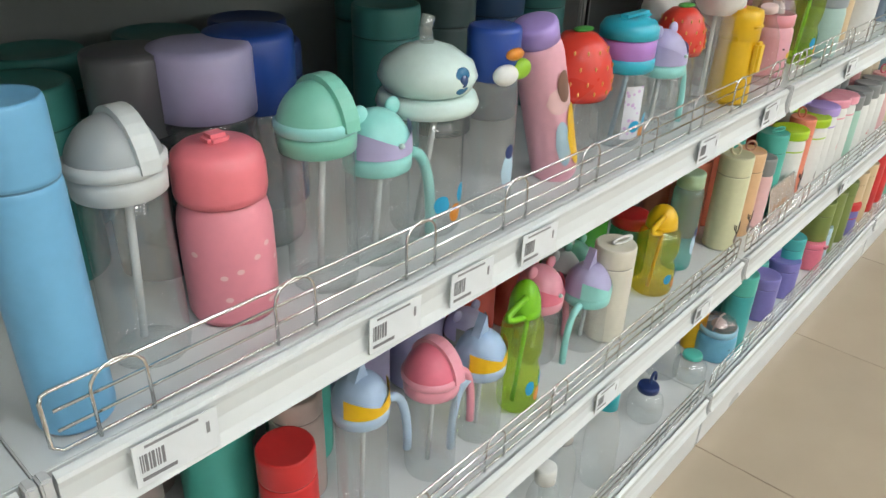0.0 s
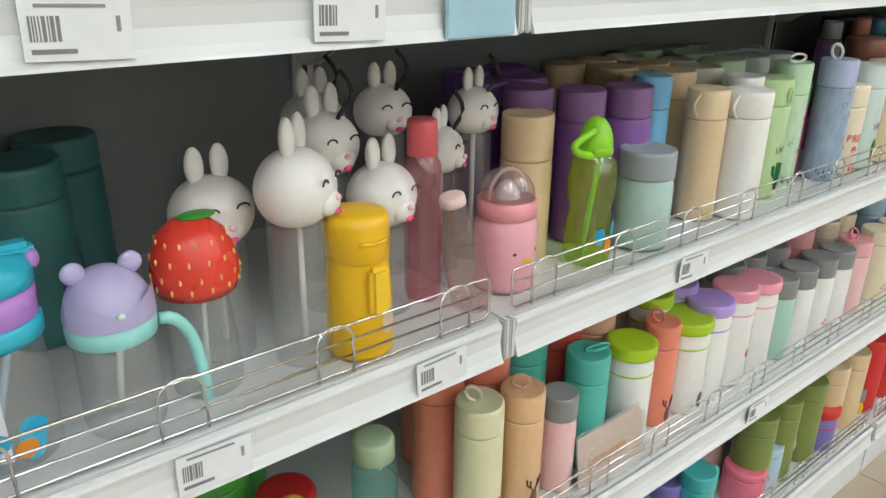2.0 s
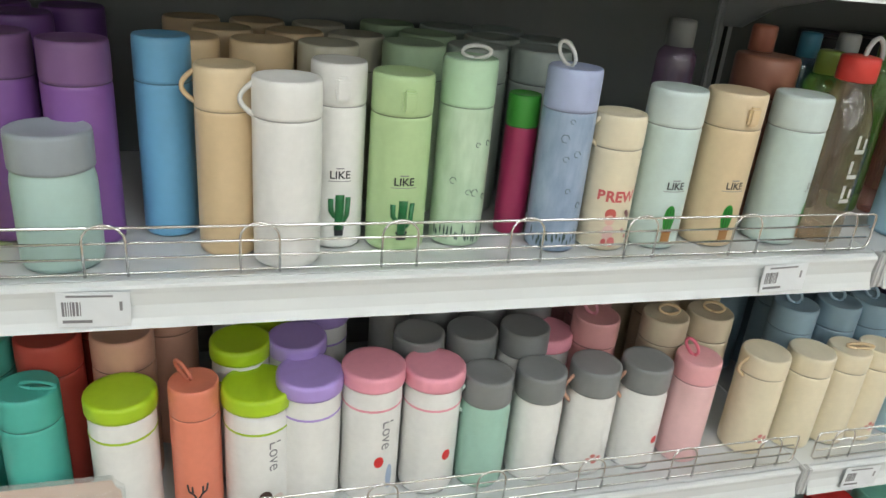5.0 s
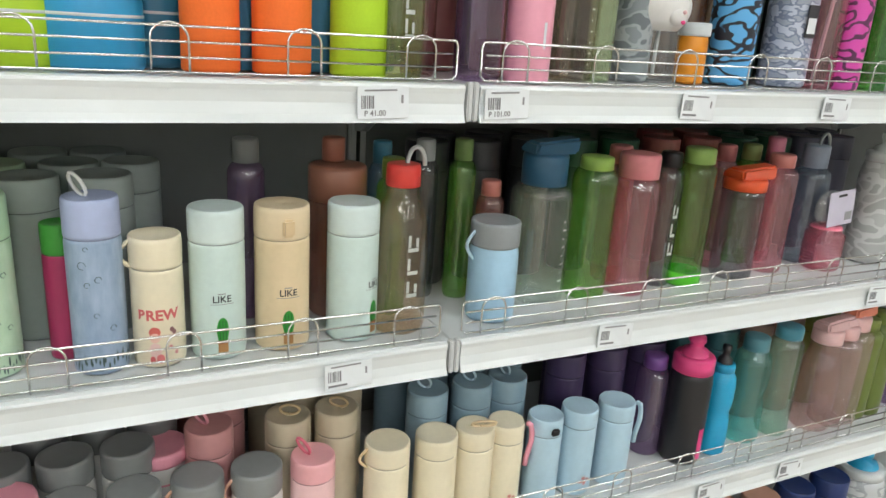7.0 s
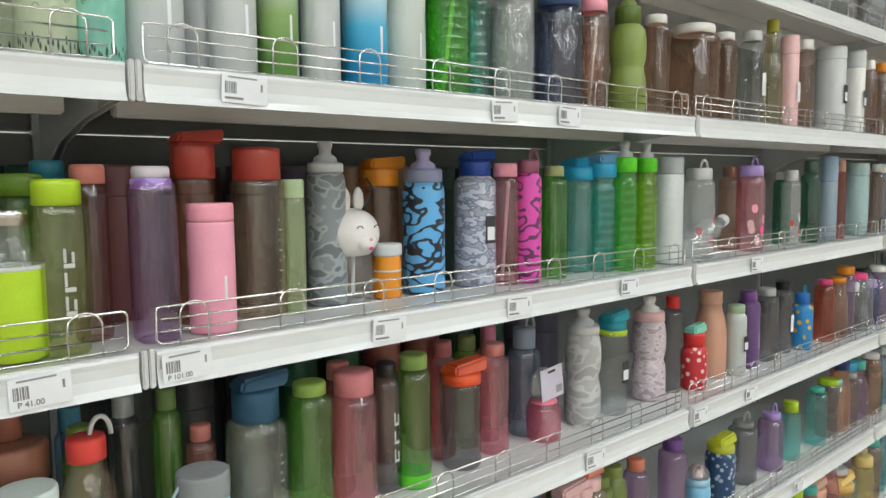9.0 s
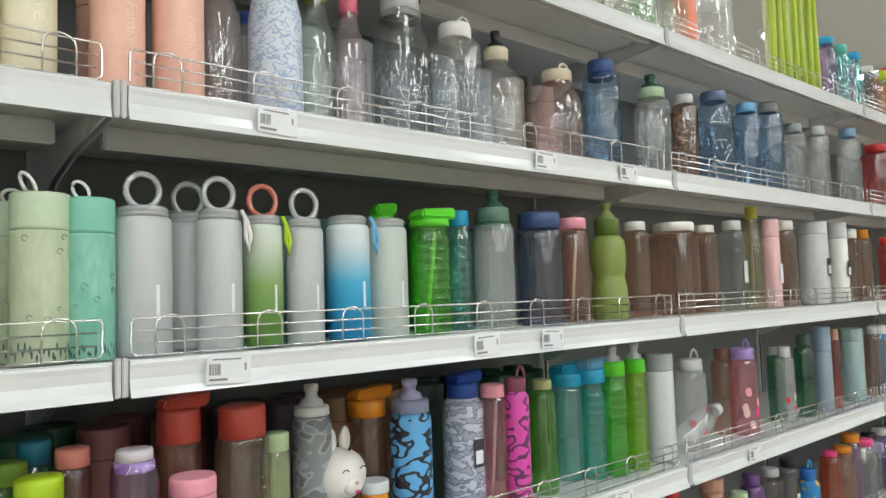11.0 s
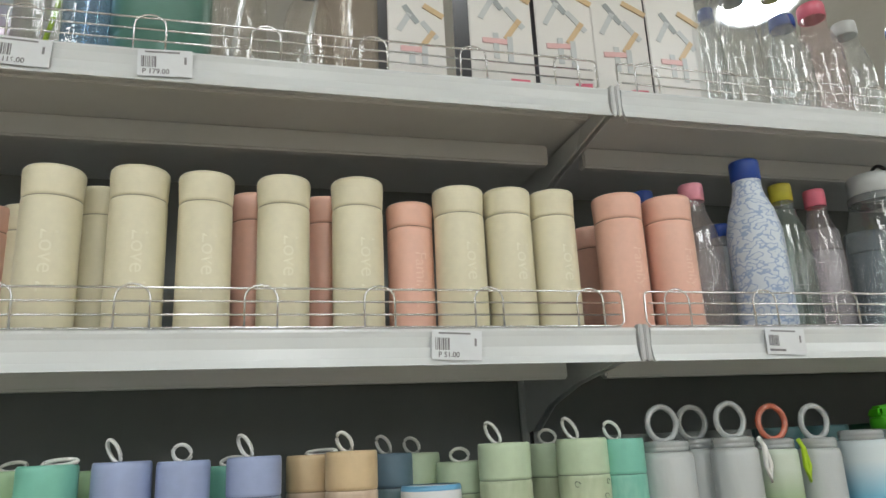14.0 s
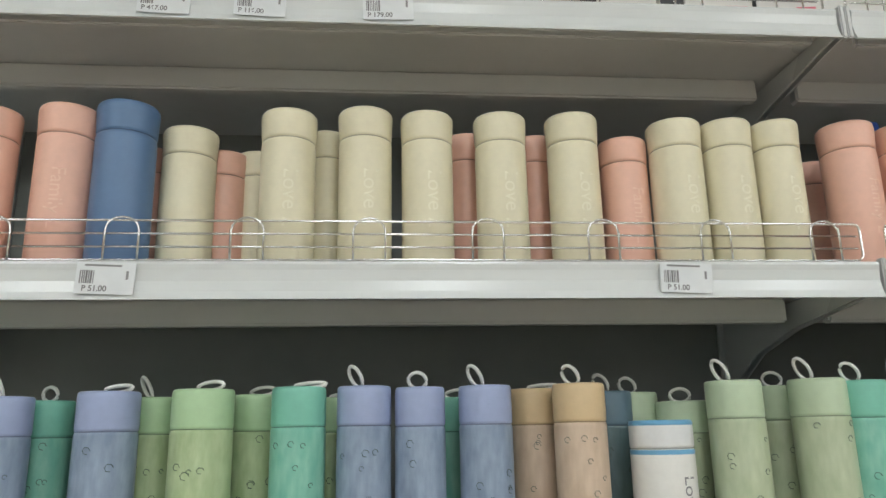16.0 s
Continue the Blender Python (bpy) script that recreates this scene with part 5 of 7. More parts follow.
clear_bottle("D", 2.532, 0.059, 0.0276, 0.215, T_PURPLE, (0.6,0.55,0.6), capr=0.85, caph=0.08, band=LILAC, milk=0.2, four=4.0, label="purple tinted square bottle with a white cap")
thermos("D", 2.607, 0.062, 0.0300, 0.168, PINK, PINK, cap=0.14, art="dipper", label="pink insulated tumbler with a steel rim", skin=plastic((0.82,0.36,0.46)))
clear_bottle("D", 2.618, 0.137, 0.0293, 0.247, T_BROWN, REDLID, capr=1.0, caph=0.2, flip=REDLID)
clear_bottle("D", 2.703, 0.117, 0.0358, 0.243, (0.40,0.33,0.24), REDLID, capr=1.0, caph=0.2, art="marks", four=4.0, label="smoky brown square bottle with a red lid")
clear_bottle("D", 2.752, 0.105, 0.0188, 0.198, (0.5,0.62,0.35), (0.45,0.6,0.35), capr=0.95, caph=0.15, milk=0.6)
clear_bottle("D", 2.833, 0.140, 0.0314, 0.224, GREY, PALEGREY, skin=printed("camo", (0.22,0.25,0.26), (0.33,0.36,0.37), (0.15,0.17,0.18), 40.0), capr=0.9, caph=0.08, spout=PALEGREY, label="grey camouflage sports bottle with a white spout")
rabbit("D", 2.874, 0.130, 0.0427, 0.185, spin=8)
clear_bottle("D", 2.968, 0.181, 0.0335, 0.216, T_BROWN, AMBER, capr=1.0, caph=0.15, flip=AMBER, milk=0.25)
lidded("D", 2.937, 0.120, 0.0231, 0.091, PALEGREY, (0.75,0.28,0.02), label="small orange snack jar with pale lid")
clear_bottle("D", 3.020, 0.124, 0.0369, 0.215, CYAN, (0.25,0.28,0.42), skin=printed("camo", (0.12, 0.42, 0.75), (0.02, 0.02, 0.03), (0.12, 0.42, 0.75), 34.0), capr=0.9, caph=0.12, spout=LAVENDER, label="blue camouflage bottle with a grey-blue spout cap")
clear_bottle("D", 3.146, 0.126, 0.0390, 0.230, PALEGREY, BLUE, skin=printed("camo", (0.55,0.58,0.66), (0.20,0.23,0.32), (0.35,0.38,0.46), 70.0), capr=0.75, caph=0.13, flip=BLUE, art="label", label="grey tile-patterned bottle with a blue cap and black label")
clear_bottle("D", 3.192, 0.093, 0.0260, 0.225, T_PINK, PINK, capr=0.85, caph=0.12, straw=PALEGREY, milk=0.2)
clear_bottle("D", 3.245, 0.084, 0.0254, 0.232, MAGENTA, (0.30,0.10,0.16), skin=printed("camo", (0.70,0.08,0.42), (0.12,0.03,0.09), (0.70,0.08,0.42), 36.0), capr=0.8, caph=0.12, loop=(0.3,0.12,0.18), label="pink camouflage bottle with a looped maroon cap")
clear_bottle("D", 3.323, 0.086, 0.0274, 0.221, (0.10,0.34,0.05), (0.4,0.46,0.2), capr=0.7, caph=0.10, milk=0.3)
clear_bottle("D", 3.446, 0.126, 0.0375, 0.221, T_TEAL, CYAN, capr=0.95, caph=0.14, flip=CYAN, milk=0.3)
clear_bottle("D", 3.483, 0.090, 0.0316, 0.228, (0.03,0.36,0.30), CYAN, capr=0.95, caph=0.14, flip=SKY, milk=0.45, shape="ribbed", label="teal faceted bottle with a blue flip cap")
clear_bottle("D", 3.531, 0.067, 0.0272, 0.240, (0.06,0.48,0.03), NEON, capr=0.95, caph=0.14, milk=0.5, shape="ribbed", spout=PALEGREY)
clear_bottle("D", 3.608, 0.064, 0.0244, 0.240, (0.25,0.52,0.03), NEON, capr=0.95, caph=0.14, milk=0.5, shape="ribbed", spout=PALEGREY)
thermos("D", 3.711, 0.073, 0.0341, 0.243, PALEGREY, MIDGREY, cap=0.16, label="tall pale grey vacuum flask")
clear_bottle("D", 3.855, 0.077, 0.0376, 0.219, GLASS, PALEGREY, capr=0.8, caph=0.14, art="hearts", loop=WHITE, milk=0.3, label="clear bottle with printed hearts and a white ring")
clear_bottle("D", 4.092, 0.120, 0.0297, 0.226, T_BROWN, BROWN, caph=0.14)
clear_bottle("D", 4.117, 0.076, 0.0368, 0.227, T_PINK, LILAC, capr=0.85, caph=0.14, loop=LILAC, art="fruit", milk=0.35, label="pink bottle with fruit prints and a lilac loop")
clear_bottle("D", 4.359, 0.098, 0.0246, 0.211, DARKGREEN, PALEGREY, caph=0.12, milk=0.4)
clear_bottle("D", 4.342, 0.064, 0.0242, 0.215, GLASS, PALEGREY, caph=0.15, art="hearts", milk=0.3)
clear_bottle("D", 4.473, 0.066, 0.0269, 0.244, DARKGREEN, (0.05,0.1,0.08), caph=0.16, milk=0.4)
thermos("D", 4.607, 0.066, 0.0262, 0.258, (0.28,0.36,0.42), (0.26,0.36,0.46), cap=0.3)
clear_bottle("D", 4.680, 0.056, 0.0164, 0.246, (0.6,0.15,0.12), PEACH, caph=0.15)
thermos("D", 4.867, 0.075, 0.0358, 0.240, (0.32,0.46,0.46), (0.32,0.44,0.44), cap=0.18, label="muted teal flask with a loop cap")
clear_bottle("D", 5.014, 0.063, 0.0234, 0.237, T_BROWN, PALEGREY, caph=0.12)
# shelf A
thermos("A", 0.141, 0.043, 0.0245, 0.211, SKY, SKY, cap=0.22, label="tall blue vacuum flask")
sippy("A", 0.210, 0.074, 0.0303, 0.191, MIDGREY, PALEGREY, PALEGREY, handle=0, ears="tab", label="clear cup with a grey domed flip lid")
coral_bottle("A", 0.286, 0.080, 0.0359, 0.147)
clear_bottle("A", 0.323, 0.152, 0.0409, 0.192, T_DARK, LAVENDER, capr=1.0, caph=0.3, milk=0.3)
clear_bottle("A", 0.378, 0.167, 0.0386, 0.193, PALEGREY, BLUE, capr=1.0, caph=0.35, milk=0.6, label="white jar bottle with a blue lid")
clear_bottle("A", 0.278, 0.180, 0.0347, 0.190, T_DARK, (0.10, 0.10, 0.11), capr=1.0, caph=0.35, milk=0.4, label="dark jar bottle with a charcoal lid")
sippy("A", 0.365, 0.063, 0.0311, 0.185, JADE, AQUA, JADE, handle=0, ears="tab", label="clear cup with a teal domed flip lid and strap")
sippy("A", 0.428, 0.063, 0.0303, 0.150, AQUA, LAVENDER, AQUA, label="clear straw cup with an aqua bear lid")
saucer_bottle("A", 0.501, 0.073, 0.0352, 0.190)
bird_bottle("A", 0.580, 0.061, 0.0267, 0.187)
clear_bottle("A", 0.709, 0.061, 0.0267, 0.193, BLUSH, LILAC, skin=plastic((0.80,0.42,0.50)), capr=0.9, caph=0.12, art="princess", lean=20, label="pink printed bottle leaning to one side")
strawberry("A", 0.767, 0.083, 0.0429, 0.153)
banded_bottle("A", 0.859, 0.071, 0.0342, 0.155)
sippy("A", 0.938, 0.061, 0.0325, 0.146, LAVENDER, LAVENDER, AQUA, label="clear straw cup with a lilac bear lid")
strawberry("A", 1.011, 0.075, 0.0352, 0.153)
rabbit("A", 1.103, 0.067, 0.0359, 0.225, spin=40)
flask_yellow("A", 1.149, 0.045, 0.0290, 0.139)
rabbit("A", 1.216, 0.104, 0.0347, 0.185, spin=15)
clear_bottle("A", 1.263, 0.098, 0.0198, 0.197, T_PINK, (0.7,0.12,0.14), capr=0.8, caph=0.2, milk=0.25)
clear_bottle("A", 1.294, 0.049, 0.0224, 0.133, T_ROSE, T_ROSE, capr=0.6, caph=0.1, shape="neck", milk=0.14, lean=14, spin=0, label="clear ribbed bottle leaning to one side")
rabbit("A", 1.385, 0.162, 0.0292, 0.231, spin=10)
rabbit("A", 1.176, 0.146, 0.0342, 0.233, spin=10)
rabbit("A", 1.047, 0.120, 0.0341, 0.197, spin=5)
rabbit("A", 1.274, 0.185, 0.0302, 0.242, spin=0)
rabbit("A", 1.329, 0.153, 0.0283, 0.193, spin=30)
rabbit("A", 1.207, 0.221, 0.0327, 0.237, spin=0)
domed_flask("A", 1.357, 0.069, 0.0345, 0.138, (0.80,0.40,0.46), (0.80,0.32,0.36))
thermos("A", 1.434, 0.119, 0.0310, 0.179, TAN, TAN, cap=0.3, label="tan vacuum flask in the second row")
toddler_bottle("A", 1.486, 0.059, 0.0289, 0.183, T_LIME, (0.25,0.60,0.02))
lidded("A", 1.585, 0.055, 0.0360, 0.127, (0.30,0.34,0.37), (0.40,0.56,0.52), "", True, label="mint flask with a grey cap and hanging strap")
thermos("A", 1.472, 0.159, 0.0310, 0.200, (0.22,0.09,0.32), (0.20,0.10,0.25), cap=0.2, label="purple vacuum flask in the back row")
thermos("A", 1.534, 0.127, 0.0310, 0.196, (0.22,0.09,0.32), (0.20,0.10,0.25), cap=0.2, label="purple vacuum flask in the back row")
thermos("A", 1.603, 0.107, 0.0310, 0.196, (0.22,0.09,0.32), (0.20,0.10,0.25), cap=0.2, label="purple vacuum flask in the back row")
thermos("A", 1.677, 0.127, 0.0269, 0.200, SKY, SKY, cap=0.22, label="slim bright blue vacuum flask")
thermos("A", 1.735, 0.075, 0.0286, 0.184, TAN, (0.70,0.56,0.36), side=TAN, cap=0.22, label="tan vacuum flask with a side loop")
thermos("A", 1.790, 0.047, 0.0325, 0.180, WHITE, WHITE, side=WHITE, cap=0.2, label="broad white vacuum flask")
thermos("A", 1.843, 0.088, 0.0278, 0.190, WHITE, WHITE, clasp=WHITE, art="like_arms", cap=0.22, label="white flask printed LIKE with a cactus")
thermos("A", 1.906, 0.078, 0.0315, 0.183, LIGHTGREEN, LIGHTGREEN, clasp=LIGHTGREEN, art="like_arms", cap=0.22, label="light green flask printed LIKE with a cactus")
thermos("A", 1.976, 0.084, 0.0287, 0.199, (0.5,0.68,0.48), (0.48,0.70,0.48), skin=printed("fibre", (0.42,0.58,0.40), (0.55,0.70,0.52), None, 90.0), art="tracks", cordcol=WHITE, cap=0.24, label="mint wheat-fibre flask with leaf prints and a white cord")
thermos("A", 2.083, 0.062, 0.0289, 0.198, LILACBLUE, (0.40,0.46,0.66), skin=printed("fibre", (0.24,0.33,0.46), (0.36,0.45,0.58), None, 90.0), art="tracks", cordcol=WHITE, cap=0.22, label="lilac blue wheat-fibre flask with a white cord")
thermos("A", 2.145, 0.062, 0.0287, 0.152, IVORY, IVORY, art="brew", side=IVORY, cap=0.24, label="short ivory flask printed BREW")
thermos("A", 2.212, 0.065, 0.0318, 0.180, (0.55,0.67,0.63), (0.60,0.70,0.68), art="like", cap=0.22, label="mint flask printed LIKE with a cactus")
thermos("A", 2.289, 0.067, 0.0332, 0.179, (0.68,0.54,0.34), (0.70,0.57,0.38), art="like", clasp=TAN, cap=0.22, label="tan flask printed LIKE with a cactus")
thermos("A", 2.379, 0.066, 0.0328, 0.178, (0.55,0.67,0.63), (0.60,0.70,0.68), art="like_side", cap=0.22, label="mint flask printed LIKE with a cactus")
thermos("A", 2.048, 0.103, 0.0183, 0.160, (0.35,0.03,0.10), GREEN, cap=0.22)
clear_bottle("A", 2.445, 0.069, 0.0360, 0.223, (0.50,0.38,0.26), (0.72,0.06,0.05), capr=0.62, caph=0.14, shape="round", art="diy", loop=PALEGREY, milk=0.12, foot=None, label="brownish clear bottle with a red cap")
clear_bottle("A", 2.383, 0.149, 0.0391, 0.208, (0.5,0.25,0.18), (0.34,0.15,0.10), capr=1.0, caph=0.24, milk=0.7)
lidded("A", 2.586, 0.068, 0.0351, 0.142, (0.25,0.27,0.28), (0.36,0.56,0.72), "", True, side=PALEBLUE, label="short pale blue flask with a grey cap and strap")
clear_bottle("A", 2.690, 0.118, 0.0422, 0.224, (0.70,0.78,0.72), (0.03,0.11,0.20), capr=0.85, caph=0.22, flip=(0.05,0.14,0.24), art="marks", four=4.0, milk=0.1, label="clear square bottle with a navy flip lid")
clear_bottle("A", 2.772, 0.103, 0.0314, 0.220, T_GREEN, (0.30,0.48,0.10), capr=0.85, caph=0.1, four=4.0, milk=0.2)
clear_bottle("A", 2.851, 0.100, 0.0371, 0.224, T_PINK, (0.72,0.25,0.28), capr=0.85, caph=0.18, milk=0.25, label="pink tinted bottle with a pink cap")
clear_bottle("A", 2.926, 0.114, 0.0247, 0.222, T_DARK, BLACK, caph=0.12, art="diy", milk=0.3)
clear_bottle("A", 2.975, 0.103, 0.0308, 0.230, T_GREEN, (0.25,0.40,0.10), capr=0.8, caph=0.12, foot=NEON, milk=0.15)
clear_bottle("A", 3.092, 0.108, 0.0358, 0.176, T_DARK, (0.75,0.10,0.03), capr=1.0, caph=0.13, flip=(0.75,0.10,0.03), milk=0.3, label="dark tinted bottle with an orange-red flip cap")
clear_bottle("A", 3.186, 0.120, 0.0310, 0.213, T_PINK, (0.55,0.2,0.18), caph=0.12, milk=0.3)
clear_bottle("A", 3.304, 0.147, 0.0329, 0.223, (0.2,0.26,0.32), (0.25,0.3,0.38), caph=0.2, loop=MIDGREY, milk=0.4)
clear_bottle("A", 3.451, 0.111, 0.0388, 0.214, PALEGREY, PALEGREY, skin=printed("camo", (0.42,0.43,0.42), (0.54,0.55,0.54), (0.36,0.37,0.36), 30.0), capr=0.9, caph=0.1, spout=PALEGREY, shape="waist", label="grey marbled squeeze bottle with a white spout")
clear_bottle("A", 3.550, 0.106, 0.0341, 0.209, SMOKE, (0.02,0.32,0.42), capr=0.9, caph=0.1, flip=(0.03,0.4,0.5), art="label", band=LIME, label="clear bottle with a turquoise flip cap and black label")
clear_bottle("A", 3.704, 0.112, 0.0400, 0.211, BLUSH, BLUSH, skin=printed("camo", (0.55,0.48,0.52), (0.66,0.58,0.60), (0.42,0.34,0.38), 60.0), capr=0.9, caph=0.12, spout=WHITE, shape="waist", label="pale floral squeeze bottle with a white spout")
clear_bottle("A", 3.309, 0.098, 0.0350, 0.082, (0.75,0.2,0.28), ROSE, capr=0.8, caph=0.1, shape="ribbed", milk=0.4, label="pink ribbed bottle under a plastic hang pack")
clear_bottle("A", 2.614, 0.139, 0.0208, 0.181, (0.5,0.22,0.2), (0.5,0.18,0.15), caph=0.14, milk=0.3)
clear_bottle("A", 2.573, 0.155, 0.0195, 0.239, T_GREEN, (0.15,0.25,0.08), caph=0.14, milk=0.3)
clear_bottle("A", 2.859, 0.158, 0.0264, 0.226, T_PINK, (0.55,0.2,0.2), caph=0.14, milk=0.3)
clear_bottle("A", 3.097, 0.165, 0.0242, 0.223, T_PINK, (0.45,0.15,0.15), caph=0.14, milk=0.3)
clear_bottle("A", 3.167, 0.173, 0.0240, 0.222, T_GREEN, (0.18,0.24,0.08), caph=0.14, milk=0.3)
clear_bottle("A", 3.224, 0.171, 0.0222, 0.234, T_PINK, (0.6,0.2,0.3), caph=0.2, milk=0.3)
clear_bottle("A", 2.451, 0.163, 0.0191, 0.236, T_BLUE, (0.05,0.2,0.3), caph=0.14, milk=0.3)
clear_bottle("A", 2.382, 0.166, 0.0221, 0.241, T_BROWN, (0.4,0.15,0.1), caph=0.14, milk=0.3)
clear_bottle("A", 2.521, 0.173, 0.0200, 0.236, T_DARK, MIDGREY, caph=0.14, milk=0.3)
clear_bottle("A", 2.453, 0.124, 0.0224, 0.220, T_GREEN, (0.2,0.3,0.06), caph=0.14, milk=0.3)
clear_bottle("A", 2.266, 0.168, 0.0240, 0.241, T_PURPLE, GREY, caph=0.14, milk=0.3)
clear_bottle("A", 3.793, 0.104, 0.0234, 0.238, T_DARK, RED, caph=0.14, milk=0.4)
clear_bottle("A", 3.857, 0.081, 0.0324, 0.141, RED, RED, skin=printed("spots", (0.75,0.6,0.55), (0.55,0.03,0.04), None, 60.0), capr=0.8, caph=0.25, flip=JADE, label="red heart-print bottle with a green and white lid")
clear_bottle("A", 3.998, 0.117, 0.0433, 0.228, PEACH, PEACH, skin=plastic((0.58,0.32,0.22)), capr=0.7, caph=0.16, shape="round", label="peach opaque bottle with a domed cap")
clear_bottle("A", 4.060, 0.076, 0.0271, 0.188, PALEGREY, SAGE, skin=plastic((0.48,0.53,0.50)), capr=0.8, caph=0.13, art="label", label="pale grey flask with a green cap and black label")
clear_bottle("A", 4.153, 0.089, 0.0311, 0.214, PURPLE, PURPLE, skin=plastic((0.12,0.06,0.18)), art="dipper", capr=0.7, caph=0.14)
clear_bottle("A", 4.268, 0.091, 0.0339, 0.210, T_DARK, PALEGREY, caph=0.12, milk=0.4)
clear_bottle("A", 4.397, 0.103, 0.0287, 0.212, T_DARK, BLACK, caph=0.12, milk=0.4, art="paper")
clear_bottle("A", 4.482, 0.080, 0.0310, 0.172, CYAN, (0.02,0.16,0.5), skin=printed("spots", (0.7,0.4,0.05), (0.02,0.22,0.5), None, 45.0), caph=0.2, loop=CYAN, label="blue printed children's bottle")
clear_bottle("A", 4.648, 0.080, 0.0306, 0.198, (0.55,0.12,0.06), HOTPINK, caph=0.1, art="marks", milk=0.3)
clear_bottle("A", 4.759, 0.082, 0.0242, 0.197, T_BROWN, LIME, caph=0.12, milk=0.4)
clear_bottle("A", 4.878, 0.076, 0.0269, 0.167, T_DARK, PALEGREY, caph=0.2, milk=0.4)
clear_bottle("A", 5.039, 0.077, 0.0280, 0.161, NAVY, LILAC, caph=0.2, milk=0.5)
# shelf B
sippy("B", 0.409, 0.073, 0.0301, 0.203, (0.36,0.48,0.66), YELLOW, (0.42,0.56,0.72), ears="fin", label="clear straw cup with a blue and yellow fin lid")
sippy("B", 0.510, 0.067, 0.0326, 0.189, ROSE, PINK, PINK, ears="tab", label="clear straw cup with a rose lid")
sippy("B", 0.598, 0.067, 0.0322, 0.166, (0.36,0.50,0.70), YELLOW, (0.42,0.56,0.72), handle=-1, ears="fin", label="clear straw cup with a blue and yellow fin lid")
toddler_bottle("B", 0.676, 0.062, 0.0281, 0.198, T_LIME, (0.22,0.58,0.02))
sippy("B", 0.782, 0.111, 0.0348, 0.162, PINK, ROSE, PINK, ears="bear", label="clear straw cup with a pink lid")
sippy("B", 0.858, 0.077, 0.0344, 0.151, LAVENDER, AQUA, AQUA, handle=-1, ears="fin", label="clear straw cup with a lilac and aqua lid")
thermos("B", 0.903, 0.065, 0.0309, 0.159, (0.68,0.64,0.54), (0.70,0.66,0.56), cap=0.2, cordcol=WHITE, label="cream vacuum flask with a white loop")
toddler_bottle("B", 1.079, 0.078, 0.0352, 0.163, T_YELLOW, YELLOW)
clear_bottle("B", 1.185, 0.086, 0.0264, 0.185, T_TEAL, SAGE, capr=0.9, caph=0.16, milk=0.2, art="bear")
thermos("B", 0.337, 0.109, 0.0310, 0.120, (0.6,0.02,0.02), RED, cap=0.3)
thermos("B", 0.381, 0.150, 0.0300, 0.144, (0.5,0.4,0.36), (0.5,0.4,0.36))
sippy("B", 0.657, 0.141, 0.0299, 0.134, LAVENDER, GREY, GREY, handle=0, label="clear straw cup with a grey-lilac lid")
sippy("B", 0.893, 0.146, 0.0350, 0.131, PALEGREY, GREY, PALEGREY, handle=0, label="clear straw cup with a pale grey lid")
clear_bottle("B", 1.103, 0.145, 0.0345, 0.113, DARKGREEN, RED, capr=1.0, caph=0.2, milk=0.4)
sippy("B", 0.921, 0.143, 0.0324, 0.136, JADE, TEAL, TEAL, handle=0, label="clear straw cup with a sea green lid")
thermos("B", 1.322, 0.064, 0.0301, 0.187, (0.66,0.65,0.42), (0.68,0.67,0.44), cap=0.2, cordcol=CREAM, art="deer", label="pale yellow flask printed with a deer")
thermos("B", 1.398, 0.067, 0.0286, 0.174, (0.70,0.44,0.24), (0.70,0.44,0.24), cap=0.22, cordcol=PEACH, art="deer", label="tan orange flask printed with a deer")
thermos("B", 1.529, 0.074, 0.0309, 0.177, TEAL, TEAL, cap=0.22, cordcol=TEAL, label="teal flask with a loop cap")
thermos("B", 1.692, 0.070, 0.0271, 0.172, CORAL, CORAL, cap=0.22, cordcol=CORAL, art="deer", label="coral flask printed with a deer")
lidded("B", 1.460, 0.059, 0.0244, 0.147, GREY, BLUSH, "", True, label="short pink flask with a grey cap")
lidded("B", 1.618, 0.069, 0.0348, 0.166, LIME)
lidded("B", 1.760, 0.072, 0.0382, 0.161, LIME, WHITE, "love_up")
lidded("B", 1.818, 0.071, 0.0360, 0.173, LILAC)
lidded("B", 1.891, 0.071, 0.0354, 0.177, PINK, WHITE, "love_heart")
lidded("B", 1.965, 0.071, 0.0355, 0.170, PINK, WHITE, "heart")
lidded("B", 2.034, 0.067, 0.0316, 0.155, GREY, (0.36,0.58,0.48), "", True, side=MINT, label="mint flask with a grey cap and strap")
lidded("B", 2.105, 0.068, 0.0322, 0.154, GREY, WHITE, "", True, label="white flask with a grey cap")
lidded("B", 2.180, 0.068, 0.0328, 0.156, GREY, WHITE, "flower", True, side=PEACH, label="white flower-print flask with a grey cap")
lidded("B", 2.255, 0.069, 0.0335, 0.154, GREY, WHITE, "heart", True, side=PEACH, label="white flask with a grey cap and strap")
lidded("B", 2.141, 0.147, 0.0349, 0.162, PINK)
thermos("B", 2.330, 0.066, 0.0303, 0.155, BLUSH, (0.80,0.40,0.42), cordcol=ROSE, label="pink flask with a corded cap")
thermos("B", 2.439, 0.068, 0.0328, 0.153, IVORY, IVORY, side=TAN, art="flower", label="ivory flask with a cord")
thermos("B", 2.516, 0.067, 0.0319, 0.150, IVORY, IVORY, label="plain ivory vacuum flask")
thermos("B", 2.579, 0.065, 0.0299, 0.151, IVORY, IVORY, cordcol=TAN, label="plain ivory vacuum flask")
thermos("B", 2.632, 0.064, 0.0285, 0.151, IVORY, IVORY, art="flower", strapcol=PINK, label="ivory flower-print flask with a pink charm")
